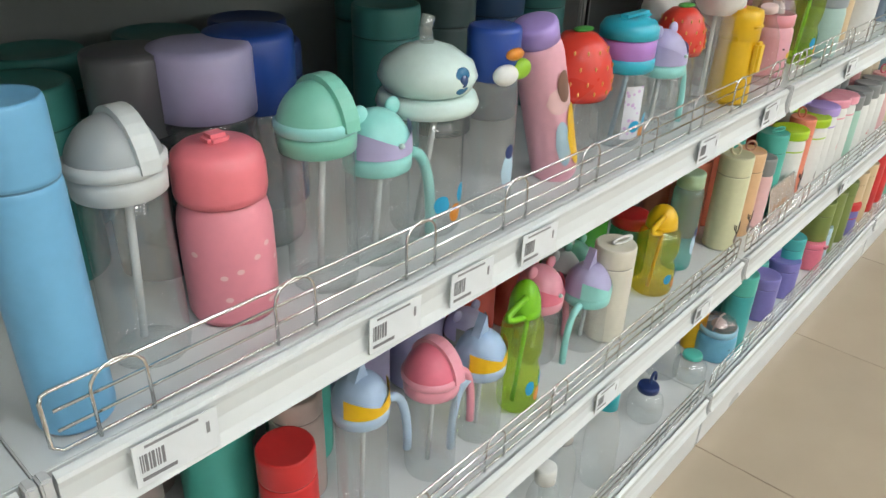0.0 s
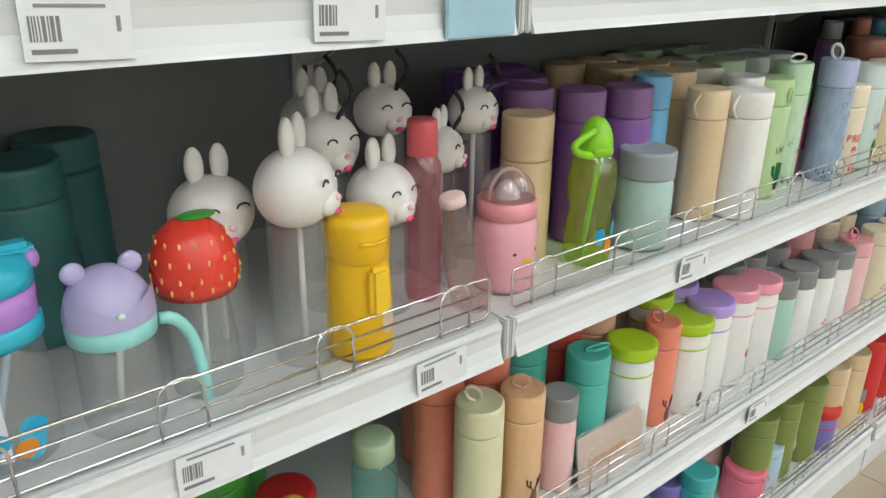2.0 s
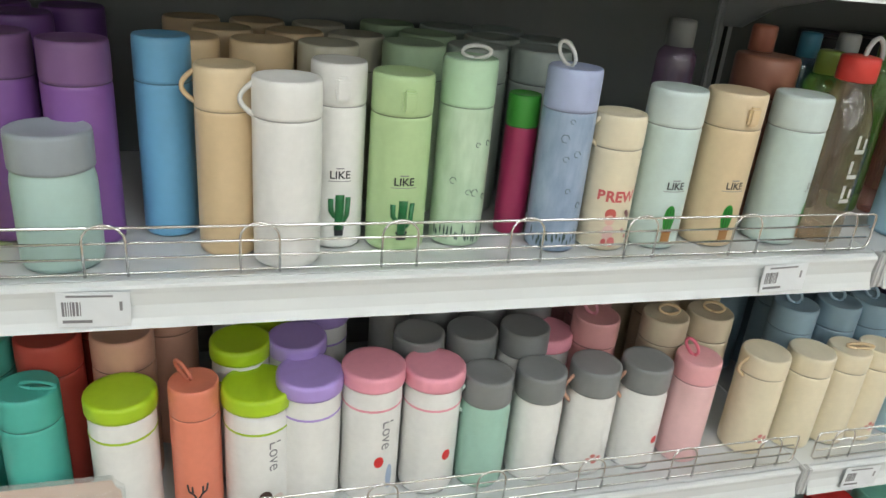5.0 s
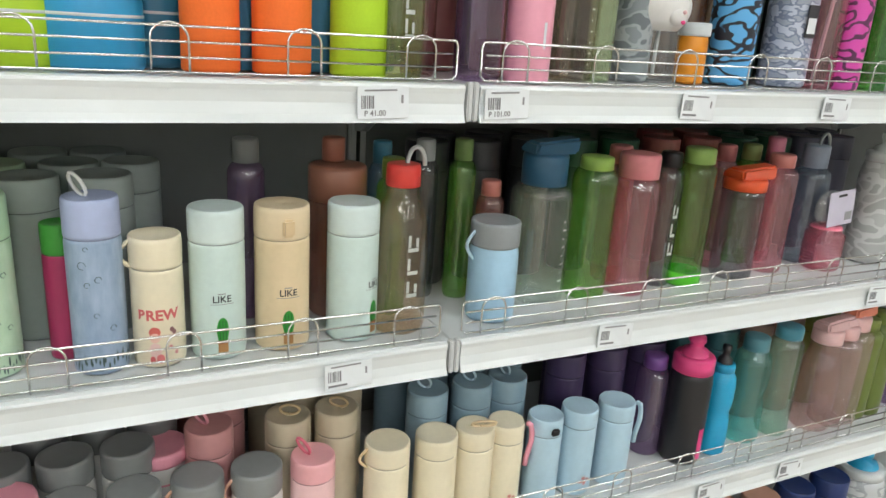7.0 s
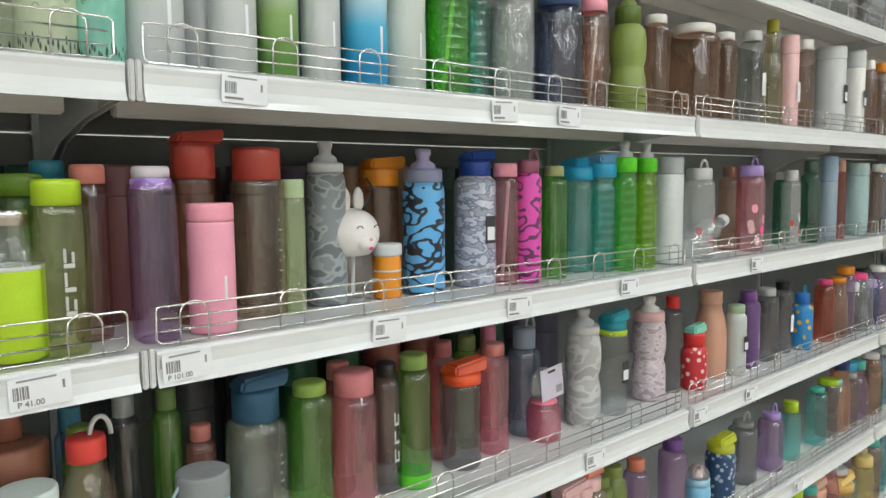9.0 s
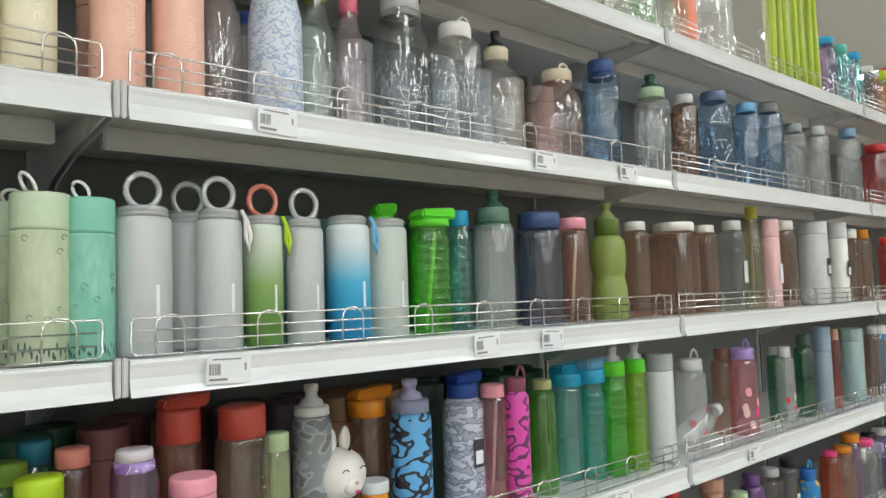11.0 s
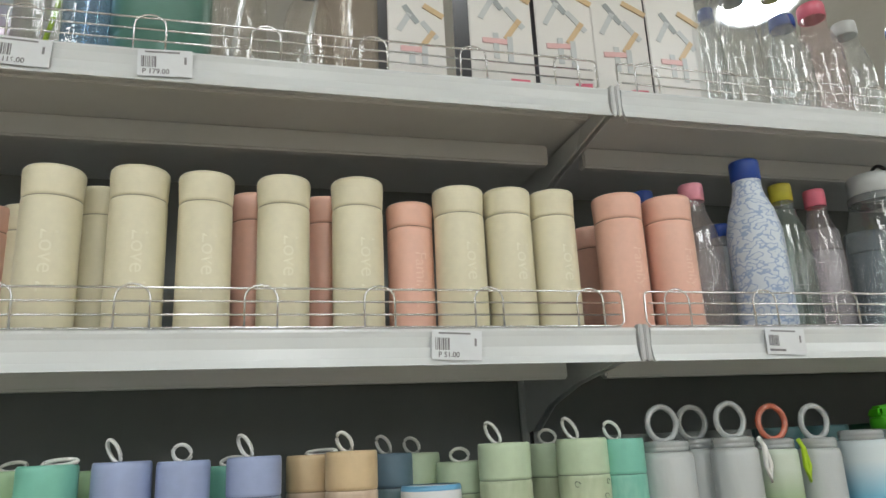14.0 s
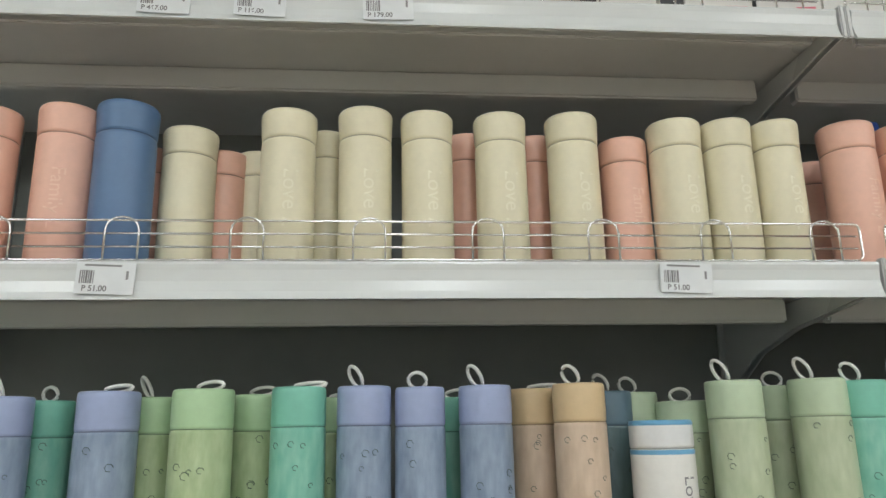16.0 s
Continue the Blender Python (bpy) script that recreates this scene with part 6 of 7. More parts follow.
thermos("B", 2.704, 0.064, 0.0284, 0.148, PALEBLUE, PALEBLUE, clasp=BLACK, label="pale blue flask with a black clasp")
thermos("B", 2.770, 0.065, 0.0300, 0.150, PALEBLUE, PALEBLUE, art="flower", label="plain pale blue vacuum flask")
thermos("B", 2.845, 0.066, 0.0308, 0.147, PALEBLUE, PALEBLUE, strapcol=PALEBLUE, label="pale blue flask with a strap")
clear_bottle("B", 2.964, 0.116, 0.0299, 0.189, T_PURPLE, PURPLE, caph=0.14, milk=0.4)
clear_bottle("B", 3.009, 0.073, 0.0373, 0.203, BLACK, HOTPINK, skin=plastic((0.015,0.015,0.018)), capr=0.95, caph=0.16, spout=HOTPINK, art="mark_low", label="black sports bottle with a hot pink cap")
clear_bottle("B", 3.081, 0.070, 0.0262, 0.177, CYAN, (0.02,0.30,0.50), skin=plastic((0.02,0.34,0.58), 0.2), capr=0.75, caph=0.1, shape="waist", spout=BLACK, label="bright blue sports bottle with a black spout")
clear_bottle("B", 3.173, 0.086, 0.0333, 0.210, T_TEAL, (0.1,0.28,0.34), capr=0.7, caph=0.14, milk=0.2, shape="waist")
clear_bottle("B", 3.252, 0.083, 0.0308, 0.222, (0.4,0.6,0.5), (0.08,0.3,0.4), capr=0.8, caph=0.12, milk=0.2)
clear_bottle("B", 3.349, 0.073, 0.0382, 0.207, T_ROSE, BLUSH, capr=0.75, caph=0.14, milk=0.2, flip=BLUSH, shape="round")
clear_bottle("B", 3.468, 0.078, 0.0339, 0.214, OLIVE, OLIVE, skin=plastic((0.13,0.17,0.04)), caph=0.12)
clear_bottle("B", 3.426, 0.075, 0.0396, 0.227, T_ROSE, BLUSH, caph=0.14, milk=0.3, flip=CORAL)
clear_bottle("B", 3.762, 0.078, 0.0343, 0.224, T_PURPLE, PURPLE, caph=0.14, milk=0.45, label="purple tinted bottle with a purple cap")
clear_bottle("B", 4.008, 0.083, 0.0392, 0.147, NAVY, (0.45,0.5,0.04), skin=printed("spots", (0.4,0.45,0.5), (0.02,0.06,0.14), None, 60.0), capr=0.9, caph=0.15, flip=(0.5,0.55,0.03), label="navy printed children's bottle with a lime lid")
clear_bottle("B", 4.149, 0.092, 0.0396, 0.174, T_DARK, GREY, caph=0.1, loop=PALEGREY, milk=0.4)
clear_bottle("B", 4.298, 0.080, 0.0363, 0.169, T_PURPLE, LILAC, caph=0.12, loop=LILAC, milk=0.5)
clear_bottle("B", 4.416, 0.075, 0.0307, 0.179, T_TEAL, LIME, caph=0.2, milk=0.3)
clear_bottle("B", 4.606, 0.076, 0.0325, 0.185, T_TEAL, TEAL, caph=0.1, milk=0.2)
clear_bottle("B", 4.777, 0.081, 0.0284, 0.179, TAN, T_TEAL, caph=0.15, milk=0.4)
clear_bottle("B", 4.873, 0.071, 0.0271, 0.183, T_DARK, MIDGREY, caph=0.12, milk=0.4)
clear_bottle("B", 5.085, 0.070, 0.0348, 0.165, DARKGREEN, DARKGREEN, caph=0.1, milk=0.3)
clear_bottle("B", 3.514, 0.076, 0.0321, 0.223, OLIVE, OLIVE, skin=plastic((0.13,0.17,0.04)), caph=0.12, shape="waist", label="olive green opaque bottle with a paper tag")
clear_bottle("B", 3.611, 0.081, 0.0282, 0.212, T_PURPLE, CORAL, caph=0.14, milk=0.4, art="paper")
clear_bottle("B", 3.397, 0.071, 0.0354, 0.211, T_ROSE, BLUSH, caph=0.14, milk=0.25, flip=BLUSH)
domed_flask("B", 3.864, 0.067, 0.0314, 0.133, (0.20,0.48,0.66), (0.28,0.52,0.66))
# shelf C: the lowest shelf
clear_bottle("C", 0.934, 0.050, 0.0303, 0.208, GLASS, (0.02,0.40,0.48), capr=0.6, caph=0.2, shape="round", label="squat clear bottle with a turquoise cap")
clear_bottle("C", 1.151, 0.073, 0.0358, 0.075, GLASS, NAVY, capr=0.6, caph=0.2, shape="round", loop=NAVY, label="squat clear bottle with a navy cap")
clear_bottle("C", 1.331, 0.064, 0.0352, 0.061, GLASS, TEAL, capr=0.6, caph=0.2, shape="round")
clear_bottle("C", 0.827, 0.066, 0.0290, 0.190, GLASS, PALEGREY, capr=0.6, caph=0.2, shape="round")
clear_bottle("C", 1.300, 0.114, 0.0348, 0.116, GLASS, PALEGREY, capr=0.6, caph=0.2, shape="round")
clear_bottle("C", 0.757, 0.048, 0.0280, 0.159, GLASS, WHITE, capr=0.6, caph=0.2, shape="round")
domed_flask("C", 1.449, 0.062, 0.0425, 0.103, (0.16,0.44,0.62), (0.28,0.52,0.64))
clear_bottle("C", 1.534, 0.079, 0.0337, 0.148, TEAL, TEAL, skin=plastic((0.05,0.34,0.32)), capr=0.8, caph=0.2, label="teal opaque sports bottle")
thermos("C", 1.441, 0.112, 0.0245, 0.127, YELLOW, YELLOW)
thermos("C", 1.677, 0.056, 0.0364, 0.116, VIOLET, VIOLET, cap=0.25, label="matt opaque vacuum flask on the lowest shelf")
thermos("C", 1.825, 0.060, 0.0401, 0.101, VIOLET, VIOLET, cap=0.25, label="matt opaque vacuum flask on the lowest shelf")
thermos("C", 1.826, 0.107, 0.0363, 0.124, VIOLET, VIOLET, cap=0.25, label="matt opaque vacuum flask on the lowest shelf")
thermos("C", 1.740, 0.102, 0.0306, 0.112, (0.05,0.34,0.36), TEAL, cap=0.25, label="matt opaque vacuum flask on the lowest shelf")
thermos("C", 1.626, 0.100, 0.0289, 0.143, YELLOW, AMBER, cap=0.25, label="matt opaque vacuum flask on the lowest shelf")
thermos("C", 1.501, 0.051, 0.0308, 0.196, (0.05,0.38,0.38), TEAL, cap=0.25, label="matt opaque vacuum flask on the lowest shelf")
thermos("C", 1.853, 0.061, 0.0322, 0.154, (0.06,0.42,0.42), (0.06,0.42,0.42), strapcol=TEAL, label="turquoise flask with a strap")
thermos("C", 2.029, 0.060, 0.0400, 0.079, ROSE, ROSE, clasp=PINK, label="rose pink flask with a clasp")
thermos("C", 2.106, 0.062, 0.0336, 0.096, PALEBLUE, PALEBLUE, label="plain pale blue vacuum flask")
rabbit("C", 2.174, 0.071, 0.0342, 0.139)
lidded("C", 2.324, 0.060, 0.0402, 0.101, RED, VIOLET, label="violet flask with a red lid")
lidded("C", 2.508, 0.079, 0.0335, 0.054, VIOLET, LAVENDER)
lidded("C", 2.528, 0.073, 0.0362, 0.067, GREY, YELLOW, "", True)
clear_bottle("C", 3.566, 0.075, 0.0547, 0.185, PALEGREY, PALEGREY, skin=printed("camo", (0.5,0.52,0.53), (0.34,0.36,0.38), (0.6,0.62,0.62), 36.0), capr=0.9, caph=0.12, spout=CYAN, label="grey camouflage bottle with a white cap")
clear_bottle("C", 3.367, 0.078, 0.0413, 0.187, T_DARK, PALEGREY, caph=0.15, milk=0.4)
clear_bottle("C", 3.500, 0.096, 0.0248, 0.165, T_DARK, BLACK, caph=0.14, milk=0.4)
clear_bottle("C", 4.585, 0.074, 0.0454, 0.192, (0.6,0.3,0.2), PEACH, capr=1.0, caph=0.2, flip=PEACH, milk=0.5)
clear_bottle("C", 4.796, 0.078, 0.0578, 0.149, (0.7,0.5,0.2), (0.65,0.42,0.12), capr=1.0, caph=0.2, flip=(0.7,0.48,0.15), milk=0.5)
clear_bottle("C", 4.981, 0.060, 0.0402, 0.195, (0.7,0.6,0.25), (0.7,0.55,0.2), capr=0.9, caph=0.2, loop=CREAM, milk=0.5)
clear_bottle("C", 4.872, 0.066, 0.0294, 0.161, T_TEAL, SKY, caph=0.2, milk=0.5)
# shelf G: jugs, cartons and tall clear bottles
jug("G", 1.563, 0.082, 0.0620, 0.247, printed("fade", (0.62,0.42,0.62), (0.55,0.68,0.66), (0.02,0.30,0.27), 32.0, 0.25), TEAL, "large teal to pink shaded water jug")
jug("G", 1.667, 0.076, 0.0565, 0.253, printed("fade", (0.62,0.42,0.62), (0.55,0.68,0.66), (0.02,0.30,0.27), 32.0, 0.25), TEAL, "large teal to pink shaded water jug")
jug("G", 1.444, 0.081, 0.0613, 0.236, printed("fade", (0.62,0.42,0.62), (0.55,0.68,0.66), (0.02,0.30,0.27), 32.0, 0.25), TEAL, "large teal to pink shaded water jug")
clear_bottle("G", 1.779, 0.068, 0.0479, 0.250, GLASS, GREY, capr=0.9, caph=0.3, straw=LIME, milk=0.1, label="tall clear bottle with a dark lid and straw")
clear_bottle("G", 1.815, 0.056, 0.0273, 0.260, T_BLUE, NAVY, caph=0.2, milk=0.3)
jug("G", 1.900, 0.082, 0.0620, 0.231, plastic((0.10,0.24,0.19), 0.35), (0.05,0.18,0.14), "large dark green ribbed water jug", False)
clear_bottle("G", 1.997, 0.056, 0.0362, 0.227, (0.85,0.82,0.78), MIDGREY, capr=0.7, caph=0.25, shape="neck", straw=PALEGREY, loop=MIDGREY, milk=0.1)
clear_bottle("G", 2.088, 0.063, 0.0341, 0.184, (0.85,0.82,0.78), MIDGREY, capr=0.7, caph=0.22, shape="neck", straw=PALEGREY, milk=0.1)
clear_bottle("G", 2.140, 0.067, 0.0430, 0.272, (0.7,0.62,0.55), GREY, capr=0.8, caph=0.22, straw=WHITE, milk=0.1, label="smoky clear tall bottle with a grey lid")
clear_bottle("G", 2.692, 0.046, 0.0262, 0.228, GLASS, PALEGREY, capr=0.6, caph=0.12, shape="neck", milk=0.2)
clear_bottle("G", 2.760, 0.051, 0.0308, 0.228, GLASS, PALEGREY, capr=0.6, caph=0.12, shape="neck", milk=0.2)
clear_bottle("G", 2.834, 0.047, 0.0268, 0.244, GLASS, (0.5,0.52,0.05), capr=0.6, caph=0.12, shape="neck", milk=0.2)
clear_bottle("G", 2.732, 0.083, 0.0208, 0.208, GLASS, BLUE, capr=0.6, caph=0.12, shape="neck", milk=0.2)
clear_bottle("G", 2.860, 0.062, 0.0340, 0.194, GLASS, BLUE, capr=0.6, caph=0.12, shape="neck", milk=0.2)
clear_bottle("G", 2.942, 0.080, 0.0370, 0.239, (0.85,0.75,0.75), ROSE, capr=0.6, caph=0.12, shape="neck", milk=0.2)
clear_bottle("G", 3.024, 0.098, 0.0340, 0.224, GLASS, PALEGREY, capr=0.6, caph=0.12, shape="neck", milk=0.2)
clear_bottle("G", 3.106, 0.062, 0.0370, 0.209, (0.7,0.78,0.85), BLUE, capr=0.6, caph=0.12, shape="neck", milk=0.2)
clear_bottle("G", 3.188, 0.080, 0.0340, 0.194, (0.72,0.82,0.7), LIME, capr=0.6, caph=0.12, shape="neck", milk=0.2)
clear_bottle("G", 3.270, 0.098, 0.0370, 0.239, GLASS, WHITE, capr=0.6, caph=0.12, shape="neck", milk=0.2)
clear_bottle("G", 3.352, 0.062, 0.0340, 0.224, (0.7,0.78,0.85), SKY, capr=0.6, caph=0.12, shape="neck", milk=0.2)
clear_bottle("G", 3.434, 0.080, 0.0370, 0.209, (0.85,0.75,0.75), PINK, capr=0.6, caph=0.12, shape="neck", milk=0.2)
clear_bottle("G", 3.516, 0.098, 0.0340, 0.194, GLASS, BLUE, capr=0.6, caph=0.12, shape="neck", milk=0.2)
clear_bottle("G", 3.598, 0.062, 0.0370, 0.239, (0.85,0.75,0.75), ROSE, capr=0.6, caph=0.12, shape="neck", milk=0.2)
clear_bottle("G", 3.680, 0.080, 0.0340, 0.224, GLASS, PALEGREY, capr=0.6, caph=0.12, shape="neck", milk=0.2)
clear_bottle("G", 3.762, 0.098, 0.0370, 0.209, (0.7,0.78,0.85), BLUE, capr=0.6, caph=0.12, shape="neck", milk=0.2)
clear_bottle("G", 3.844, 0.062, 0.0340, 0.194, (0.72,0.82,0.7), LIME, capr=0.6, caph=0.12, shape="neck", milk=0.2)
lidded("G", 3.461, 0.050, 0.0298, 0.093, (0.25,0.5,0.1), (0.35,0.6,0.15), label="small lime green plastic tumbler")
clear_bottle("G", 3.693, 0.090, 0.0620, 0.204, (0.55,0.80,0.55), (0.3,0.6,0.15), capr=1.0, caph=0.06, shape="taper", milk=0.25, label="green tinted clear pitcher")
lidded("G", 3.875, 0.048, 0.0277, 0.176, CORAL, (0.8,0.25,0.15), label="small orange red plastic tumbler")
clear_bottle("G", 4.059, 0.082, 0.0620, 0.173, GLASS, WHITE, capr=1.0, caph=0.05, shape="taper", milk=0.3, label="clear plastic storage jar")
infuser_box(2.234, 0.046, 0.081, 0.188, 0.075)
infuser_box(2.352, 0.030, 0.093, 0.234, 0.075)
infuser_box(2.449, 0.030, 0.084, 0.242, 0.075, spin=-6)
infuser_box(2.540, 0.034, 0.084, 0.235, 0.075, spin=-6)
infuser_box(2.635, 0.038, 0.089, 0.231, 0.075)
# price tags
price_tag("F", 1.622, "P 51.00", -2.0)
price_tag("F", 2.252, "P 51.00", -2.0)
price_tag("F", 2.701, "", -2.0)
price_tag("F", 3.254, "", -2.0)
price_tag("F", 3.514, "", -2.0)
price_tag("E", 3.084, "", 2.0)
price_tag("E", 2.626, "", -2.0)
price_tag("E", 3.251, "", -2.0)
price_tag("G", 1.658, "P 467.00", -2.0)
price_tag("G", 1.768, "P 116.00", -2.0)
price_tag("G", 1.918, "P 179.00", 2.0)
price_tag("D", 2.384, "P 41.00", 2.0)
price_tag("D", 2.541, "P 101.00", 2.0)
price_tag("D", 2.842, "", -2.0)
price_tag("D", 3.120, "", -2.0)
price_tag("D", 3.444, "", -2.0)
price_tag("D", 3.988, "", -2.0)
price_tag("A", 3.339, "", -2.0)
price_tag("A", 2.352, "", 2.0)
price_tag("A", 2.755, "", -2.0)
price_tag("A", 1.205, "", 2.0)
price_tag("A", 0.979, "", -2.0)
price_tag("A", 1.618, "", -2.0)
price_tag("D", 0.746, "", -2.0)
price_tag("D", 0.934, "", -2.0)
price_tag("D", 1.117, "", -2.0)
price_tag("A", 0.379, "", -2.0)
price_tag("A", 0.478, "", -2.0)
price_tag("A", 0.584, "", -2.0)
price_tag("A", 0.179, "", -2.0)
price_tag("B", 0.799, "", -2.0)
price_tag("B", 1.109, "", -1.0)
price_tag("B", 2.592, "", -2.0)
price_tag("B", 2.743, "", -2.0)
price_tag("B", 3.014, "", 2.0)
price_tag("B", 3.208, "", -2.0)
price_tag("B", 1.878, "", -2.0)
price_tag("B", 4.284, "", -2.0)
price_tag("A", 3.732, "", -2.0)
price_tag("A", 3.979, "", -2.0)

# tubs on shelf D
lidded("D", 2.096, 0.087, 0.0527, 0.098, PALEGREY, (0.03, 0.30, 0.55), label="blue plastic tub with a pale lid")
lidded("D", 2.024, 0.087, 0.0507, 0.098, PALEGREY, LIME, label="lime green plastic tub with a pale lid")
lidded("D", 2.164, 0.142, 0.0405, 0.103, PALEGREY, (0.03, 0.15, 0.24), label="dark teal plastic tub with a pale lid")

# flasks standing in rows behind the front ones
rows_rnd = random.Random(4)


def back_rows(lv, y0, y1, d0, rows, r, h, cols, step=None, lidstyle=False, label="", loops=None):
    """Alike flasks behind the front row, built once per colour and then copied."""
    made = {}
    step = step or 2 * r + 0.006
    n = max(1, int((y1 - y0) / step))
    for k in range(rows):
        for i in range(n):
            y = y0 + step * (i + 0.5 * (k % 2)) + rows_rnd.uniform(-0.004, 0.004)
            d = d0 + k * (2 * r + 0.008)
            if d > FRONT - BACK - r - 0.005:
                continue
            c = cols[(i * len(cols)) // n] if not callable(cols) else cols(i, k)
            if c in made:
                copy_thing(made[c], place(lv, y, d, 0, rows_rnd.uniform(-40, 40)))
            elif lidstyle:
                made[c] = lidded(lv, y, d, r, h, c, WHITE if c != TEAL else JADE, "", c == GREY, label=label)
            else:
                made[c] = thermos(lv, y, d, r, h, c, None, 0.2, cordcol=loops, label=label)


back_rows("A", 1.46, 1.66, 0.230, 3, 0.034, 0.200, (PURPLE, PURPLE), label="vacuum flask standing in a back row")
back_rows("A", 1.70, 1.94, 0.160, 4, 0.033, 0.195, (TAN, (0.5, 0.48, 0.38)), label="tan vacuum flask standing in a back row")
back_rows("A", 1.94, 2.24, 0.185, 4, 0.036, 0.196, (SAGE, (0.36, 0.42, 0.38), (0.40, 0.46, 0.44)), label="grey-green vacuum flask standing in a back row")
back_rows("B", 1.74, 1.95, 0.13, 3, 0.033, 0.185, (LIME, LILAC, SKY), lidstyle=True, label="white flask with a coloured lid in a back row")
back_rows("B", 1.96, 2.20, 0.13, 4, 0.033, 0.180, (GREY, GREY), lidstyle=True, label="white flask with a grey cap in a back row")
back_rows("B", 2.20, 2.31, 0.13, 4, 0.032, 0.190, ((0.62, 0.30, 0.30),), loops=PINK, label="dusty pink flask in a back row")
back_rows("B", 2.31, 2.52, 0.13, 4, 0.032, 0.185, ((0.60, 0.52, 0.38),), loops=TAN, label="ivory flask in a back row")
back_rows("B", 2.53, 2.74, 0.13, 4, 0.032, 0.190, ((0.26, 0.38, 0.46),), loops=PALEBLUE, label="blue-grey flask in a back row")
back_rows("B", 1.32, 1.72, 0.14, 2, 0.034, 0.20, (CORAL, TEAL, REDLID, PEACH), label="coloured flask in a back row")
# dark colours in the next two rows include the shade under the shelf above
back_rows("A", 0.10, 0.62, 0.235, 2, 0.042, 0.165, ((0.04, 0.20, 0.18), (0.05, 0.24, 0.21), (0.04, 0.16, 0.15), NAVY), step=0.11, label="lidded bottle in a back row, colour darkened for shelf shade")
back_rows("A", 0.62, 1.10, 0.255, 2, 0.040, 0.175, ((0.05, 0.22, 0.20), (0.05, 0.09, 0.09), (0.02, 0.06, 0.14), (0.04, 0.16, 0.15)), step=0.10, label="lidded bottle in a back row, colour darkened for shelf shade")
back_rows("B", 0.10, 1.25, 0.20, 2, 0.040, 0.16, ((0.30, 0.25, 0.24), TEAL, LAVENDER, REDLID, GREEN), step=0.105, label="mixed coloured flask in a back row")
back_rows("C", 1.45, 2.60, 0.16, 2, 0.038, 0.15, (VIOLET, TEAL, BLUSH, PALEBLUE, TAN), step=0.10, label="mixed coloured flask on the lowest shelf")
back_rows("C", 2.05, 3.55, 0.065, 1, 0.038, 0.19, (OLIVE, TAN, RED, JADE, GREY, PEACH, NAVY), step=0.10, label="coloured flask on the lowest shelf")
# deep-shelf shade is put into these rows' dark colours
back_rows("A", 2.55, 3.65, 0.235, 2, 0.034, 0.225, ((0.05, 0.05, 0.06), DARKGREEN, (0.30, 0.10, 0.09), DARKGREEN, (0.10, 0.10, 0.14)), step=0.092, label="back-row bottle with the shelf's shade in its dark colour")
back_rows("B", 2.80, 3.65, 0.16, 2, 0.034, 0.20, ((0.06, 0.04, 0.10), (0.04, 0.12, 0.14), (0.3, 0.18, 0.15), OLIVE), step=0.09, label="back-row bottle with the shelf's shade in its dark colour")
back_rows("D", 2.25, 3.65, 0.240, 2, 0.036, 0.22, (DARKGREEN, (0.20, 0.08, 0.08), (0.10, 0.08, 0.12), (0.25, 0.15, 0.08), (0.06, 0.10, 0.09), DARKGREEN), step=0.10, label="back-row bottle with the shelf's shade in its dark colour")
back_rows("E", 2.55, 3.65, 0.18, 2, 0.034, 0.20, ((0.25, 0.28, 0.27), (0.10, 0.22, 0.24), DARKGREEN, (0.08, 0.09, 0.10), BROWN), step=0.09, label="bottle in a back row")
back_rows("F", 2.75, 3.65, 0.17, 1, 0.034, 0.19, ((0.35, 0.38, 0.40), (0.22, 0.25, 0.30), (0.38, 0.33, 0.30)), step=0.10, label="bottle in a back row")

# the far bays, and what stands at the shelves' near end
far_rnd = random.Random(11)
FARCOLS = (T_BROWN, T_DARK, T_TEAL, T_BLUE, SMOKE, T_PINK, T_PURPLE, DARKGREEN, (0.6, 0.3, 0.2), (0.6, 0.45, 0.15))
CAPS = (WHITE, GREY, RED, BLACK, CYAN, AMBER, LIME, PALEGREY, HOTPINK, TEAL, NAVY)
SHAPES = ("straight", "straight", "waist", "round", "neck")
for lv in ("C", "B", "A", "D", "E", "F", "G"):
    y = {"C": 4.05, "B": 4.62, "A": 4.66, "D": 5.0, "E": 5.35, "F": 5.4, "G": 4.75}[lv]
    while y < Y1 - 0.1:
        r = far_rnd.uniform(0.030, 0.040)
        y += 2 * r + far_rnd.uniform(0.004, 0.02)
        clear_bottle(lv, y, 0.03 + r + far_rnd.uniform(0, 0.03), r, far_rnd.uniform(0.19, 0.25), far_rnd.choice(FARCOLS), far_rnd.choice(CAPS), far_rnd.uniform(0.6, 0.95), far_rnd.uniform(0.1, 0.18), far_rnd.choice(SHAPES), 0.4, label="tinted plastic water bottle far down the shelf")

# lime plastic tubes standing on the top shelf
for k in range(14):
    tb = new("lime_tube", lathe([(0, 0.0), (0.010, 0.0), (0.0105, 0.002), (0.0105, 0.50), (0.009, 0.503), (0.0, 0.503)], 12))
    tb.data.materials.append(plastic(((0.42, 0.55, 0.03), (0.62, 0.66, 0.35))[k % 2], 0.3))
    tb.matrix_world = pose(FRONT - 0.05 - 0.02 * (k % 2), 4.36 + 0.026 * k, TOP["G"] + 0.0005, (k * 5) % 7 - 3, 0, 0)
    tagged(tb, "lime green plastic tube standing on the top shelf", "tube", "lime tubes")

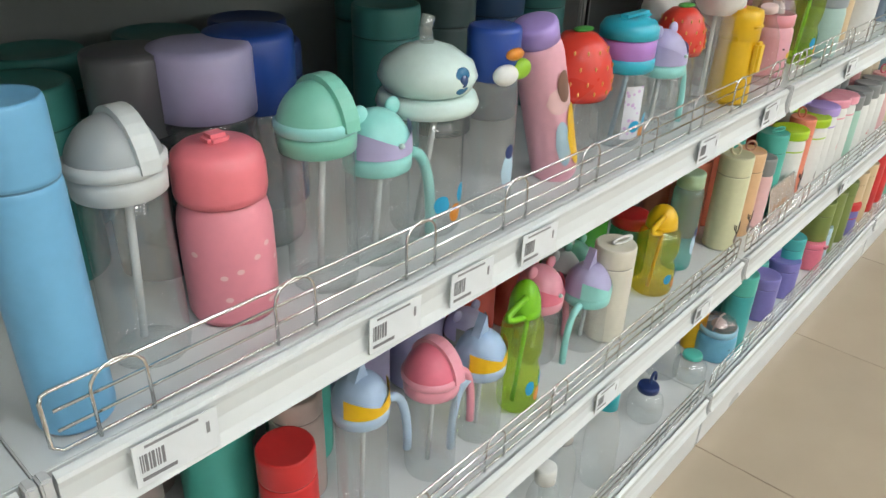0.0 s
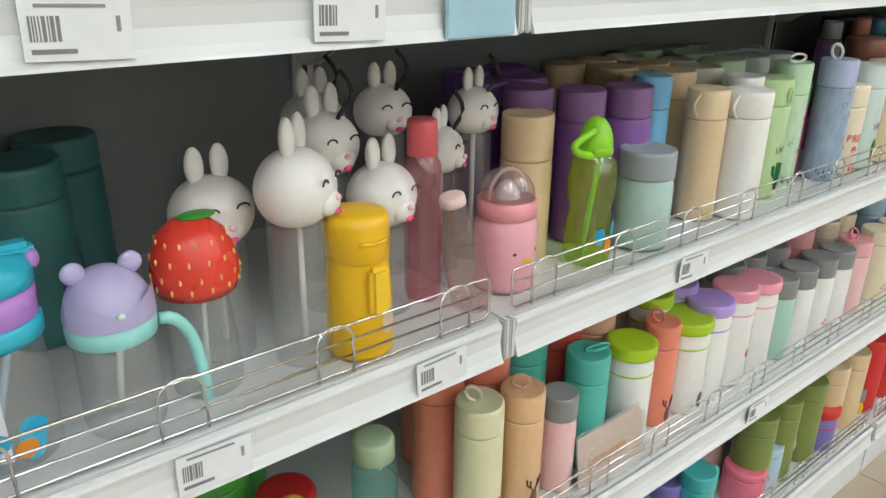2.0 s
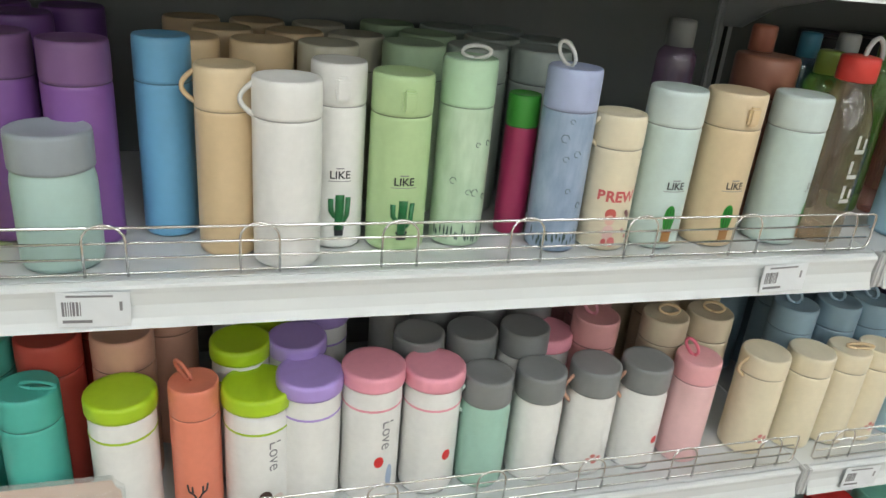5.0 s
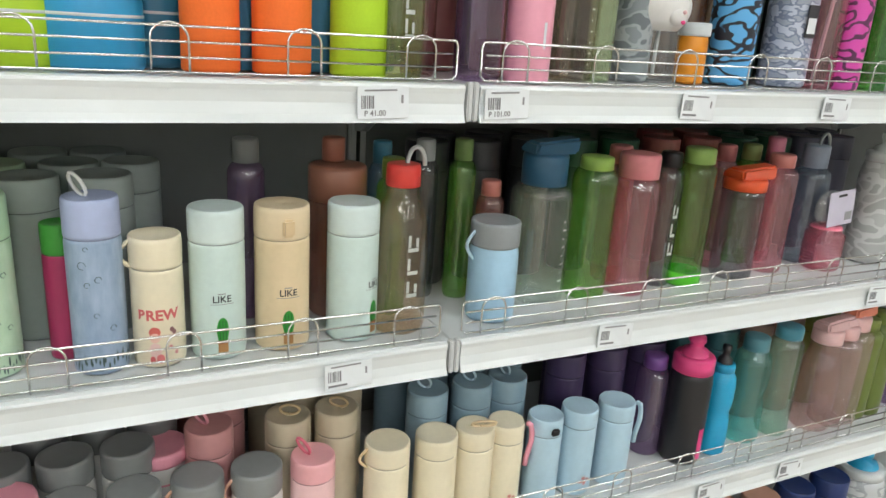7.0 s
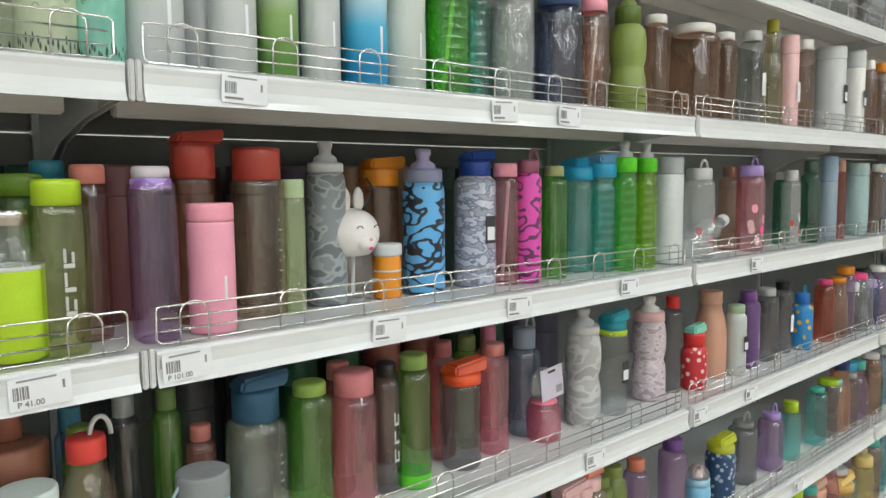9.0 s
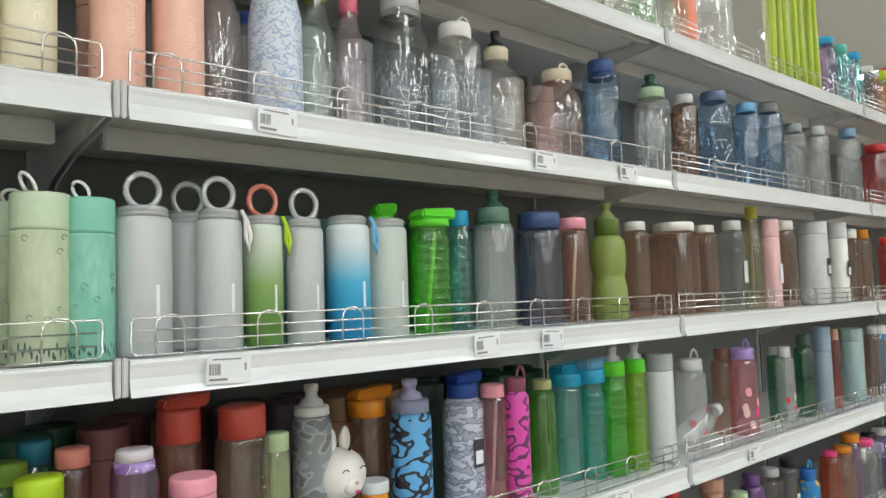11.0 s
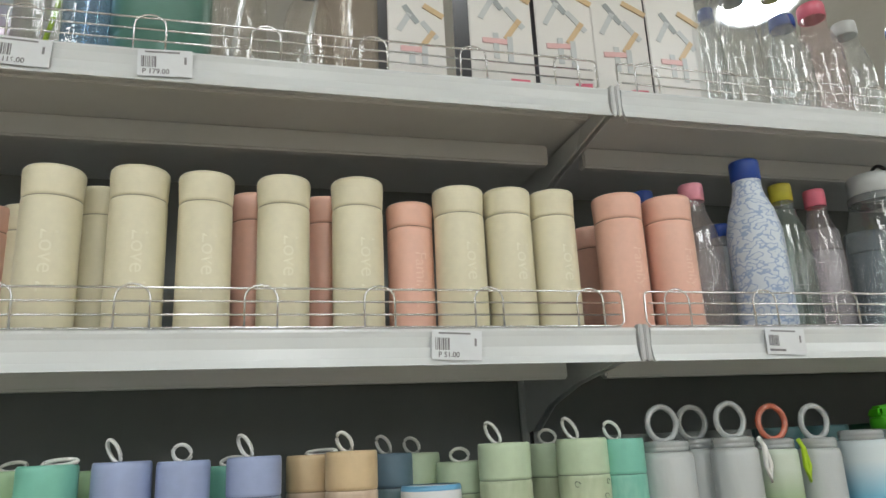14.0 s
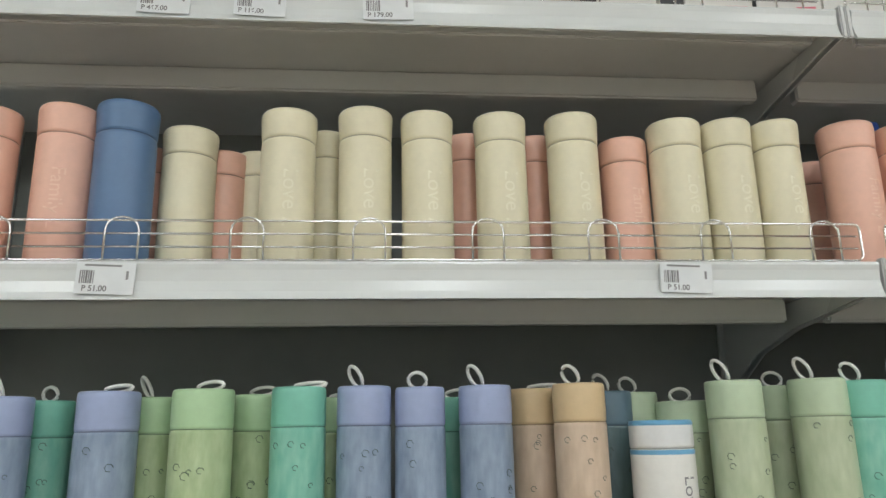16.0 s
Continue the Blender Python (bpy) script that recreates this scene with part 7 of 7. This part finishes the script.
# clear bottle lying across others on shelf D
lying = clear_bottle("D", 3.78, 0.045, 0.030, 0.19, GLASS, PALEGREY, 0.5, 0.12, "neck", 0.25, label="clear bottle lying on the shelf with a yellow cap")
lying.matrix_world = pose(FRONT - 0.05, 3.75, TOP["D"] + 0.034, -72, 0, 0)

# hang pack in front of the pink bottle on shelf A
pk = thing("hang_pack", pose(FRONT - 0.098, 3.314, TOP["A"] + 0.115, 6, 0, 0), "clear hang pack with a lilac-white card standing on a pink bottle", "package")
part("card", box(0.016, 0.0168, -0.032, 0.034, -0.03, 0.035, 0.0002), surface("lilac_card", (0.55, 0.52, 0.62), 0.5), pk)
part("bubble", ball(0.014, 0.036, 0.034, 0.0, -0.008, 0.0), clear(GLASS, 0.25), pk)
part("bar_code", box(0.0169, 0.0172, 0.012, 0.030, -0.022, -0.006), surface("grey_ink", (0.25, 0.25, 0.26), 0.6), pk)
part("hang_hole", box(0.0169, 0.0172, -0.010, 0.012, 0.024, 0.029), DARKSLOT, pk)

# pale blue strip clipped into the price rail
strip = new("rail_strip", box(FRONT + 0.0085, FRONT + 0.0125, 1.205, 1.280, LOW["D"] + 0.001, LOW["D"] + 0.041, 0.001))
strip.data.materials.append(surface("pale_blue_plastic", (0.36, 0.56, 0.66), 0.25))
tagged(strip, "pale blue plastic strip clipped into the price rail", "label holder")

# flat pack leaning on the wire guard of shelf B
pack = thing("flat_pack", pose(FRONT - 0.026, 1.545, TOP["B"] + 0.001, 0, -8, 0), "clear flat pack with a peach printed card behind the wire guard", "package")
part("card", box(-0.0008, 0.0, -0.070, 0.070, 0.0, 0.075, 0.0003), surface("peach_card", (0.74, 0.50, 0.38), 0.4), pack)
part("sleeve", box(0.0006, 0.0016, -0.074, 0.074, 0.0, 0.082, 0.0004), clear(GLASS, 0.2), pack, "clear plastic sleeve")
part("printed_band", box(0.0002, 0.0005, -0.05, 0.03, 0.018, 0.034), plastic(AMBER), pack)

# floor tiles
tile_mesh = box(-0.2996, 0.2996, -0.2996, 0.2996, 0.0, 0.004, 0.0012)
tile_mesh.materials.append(FLOORMAT)
for ix in range(8):
    for iy in range(14):
        t = new("tile", tile_mesh)
        t.parent = floor
        t.location = (-0.09 + 0.6 * ix, -1.4 + 0.6 * iy, 0.0)
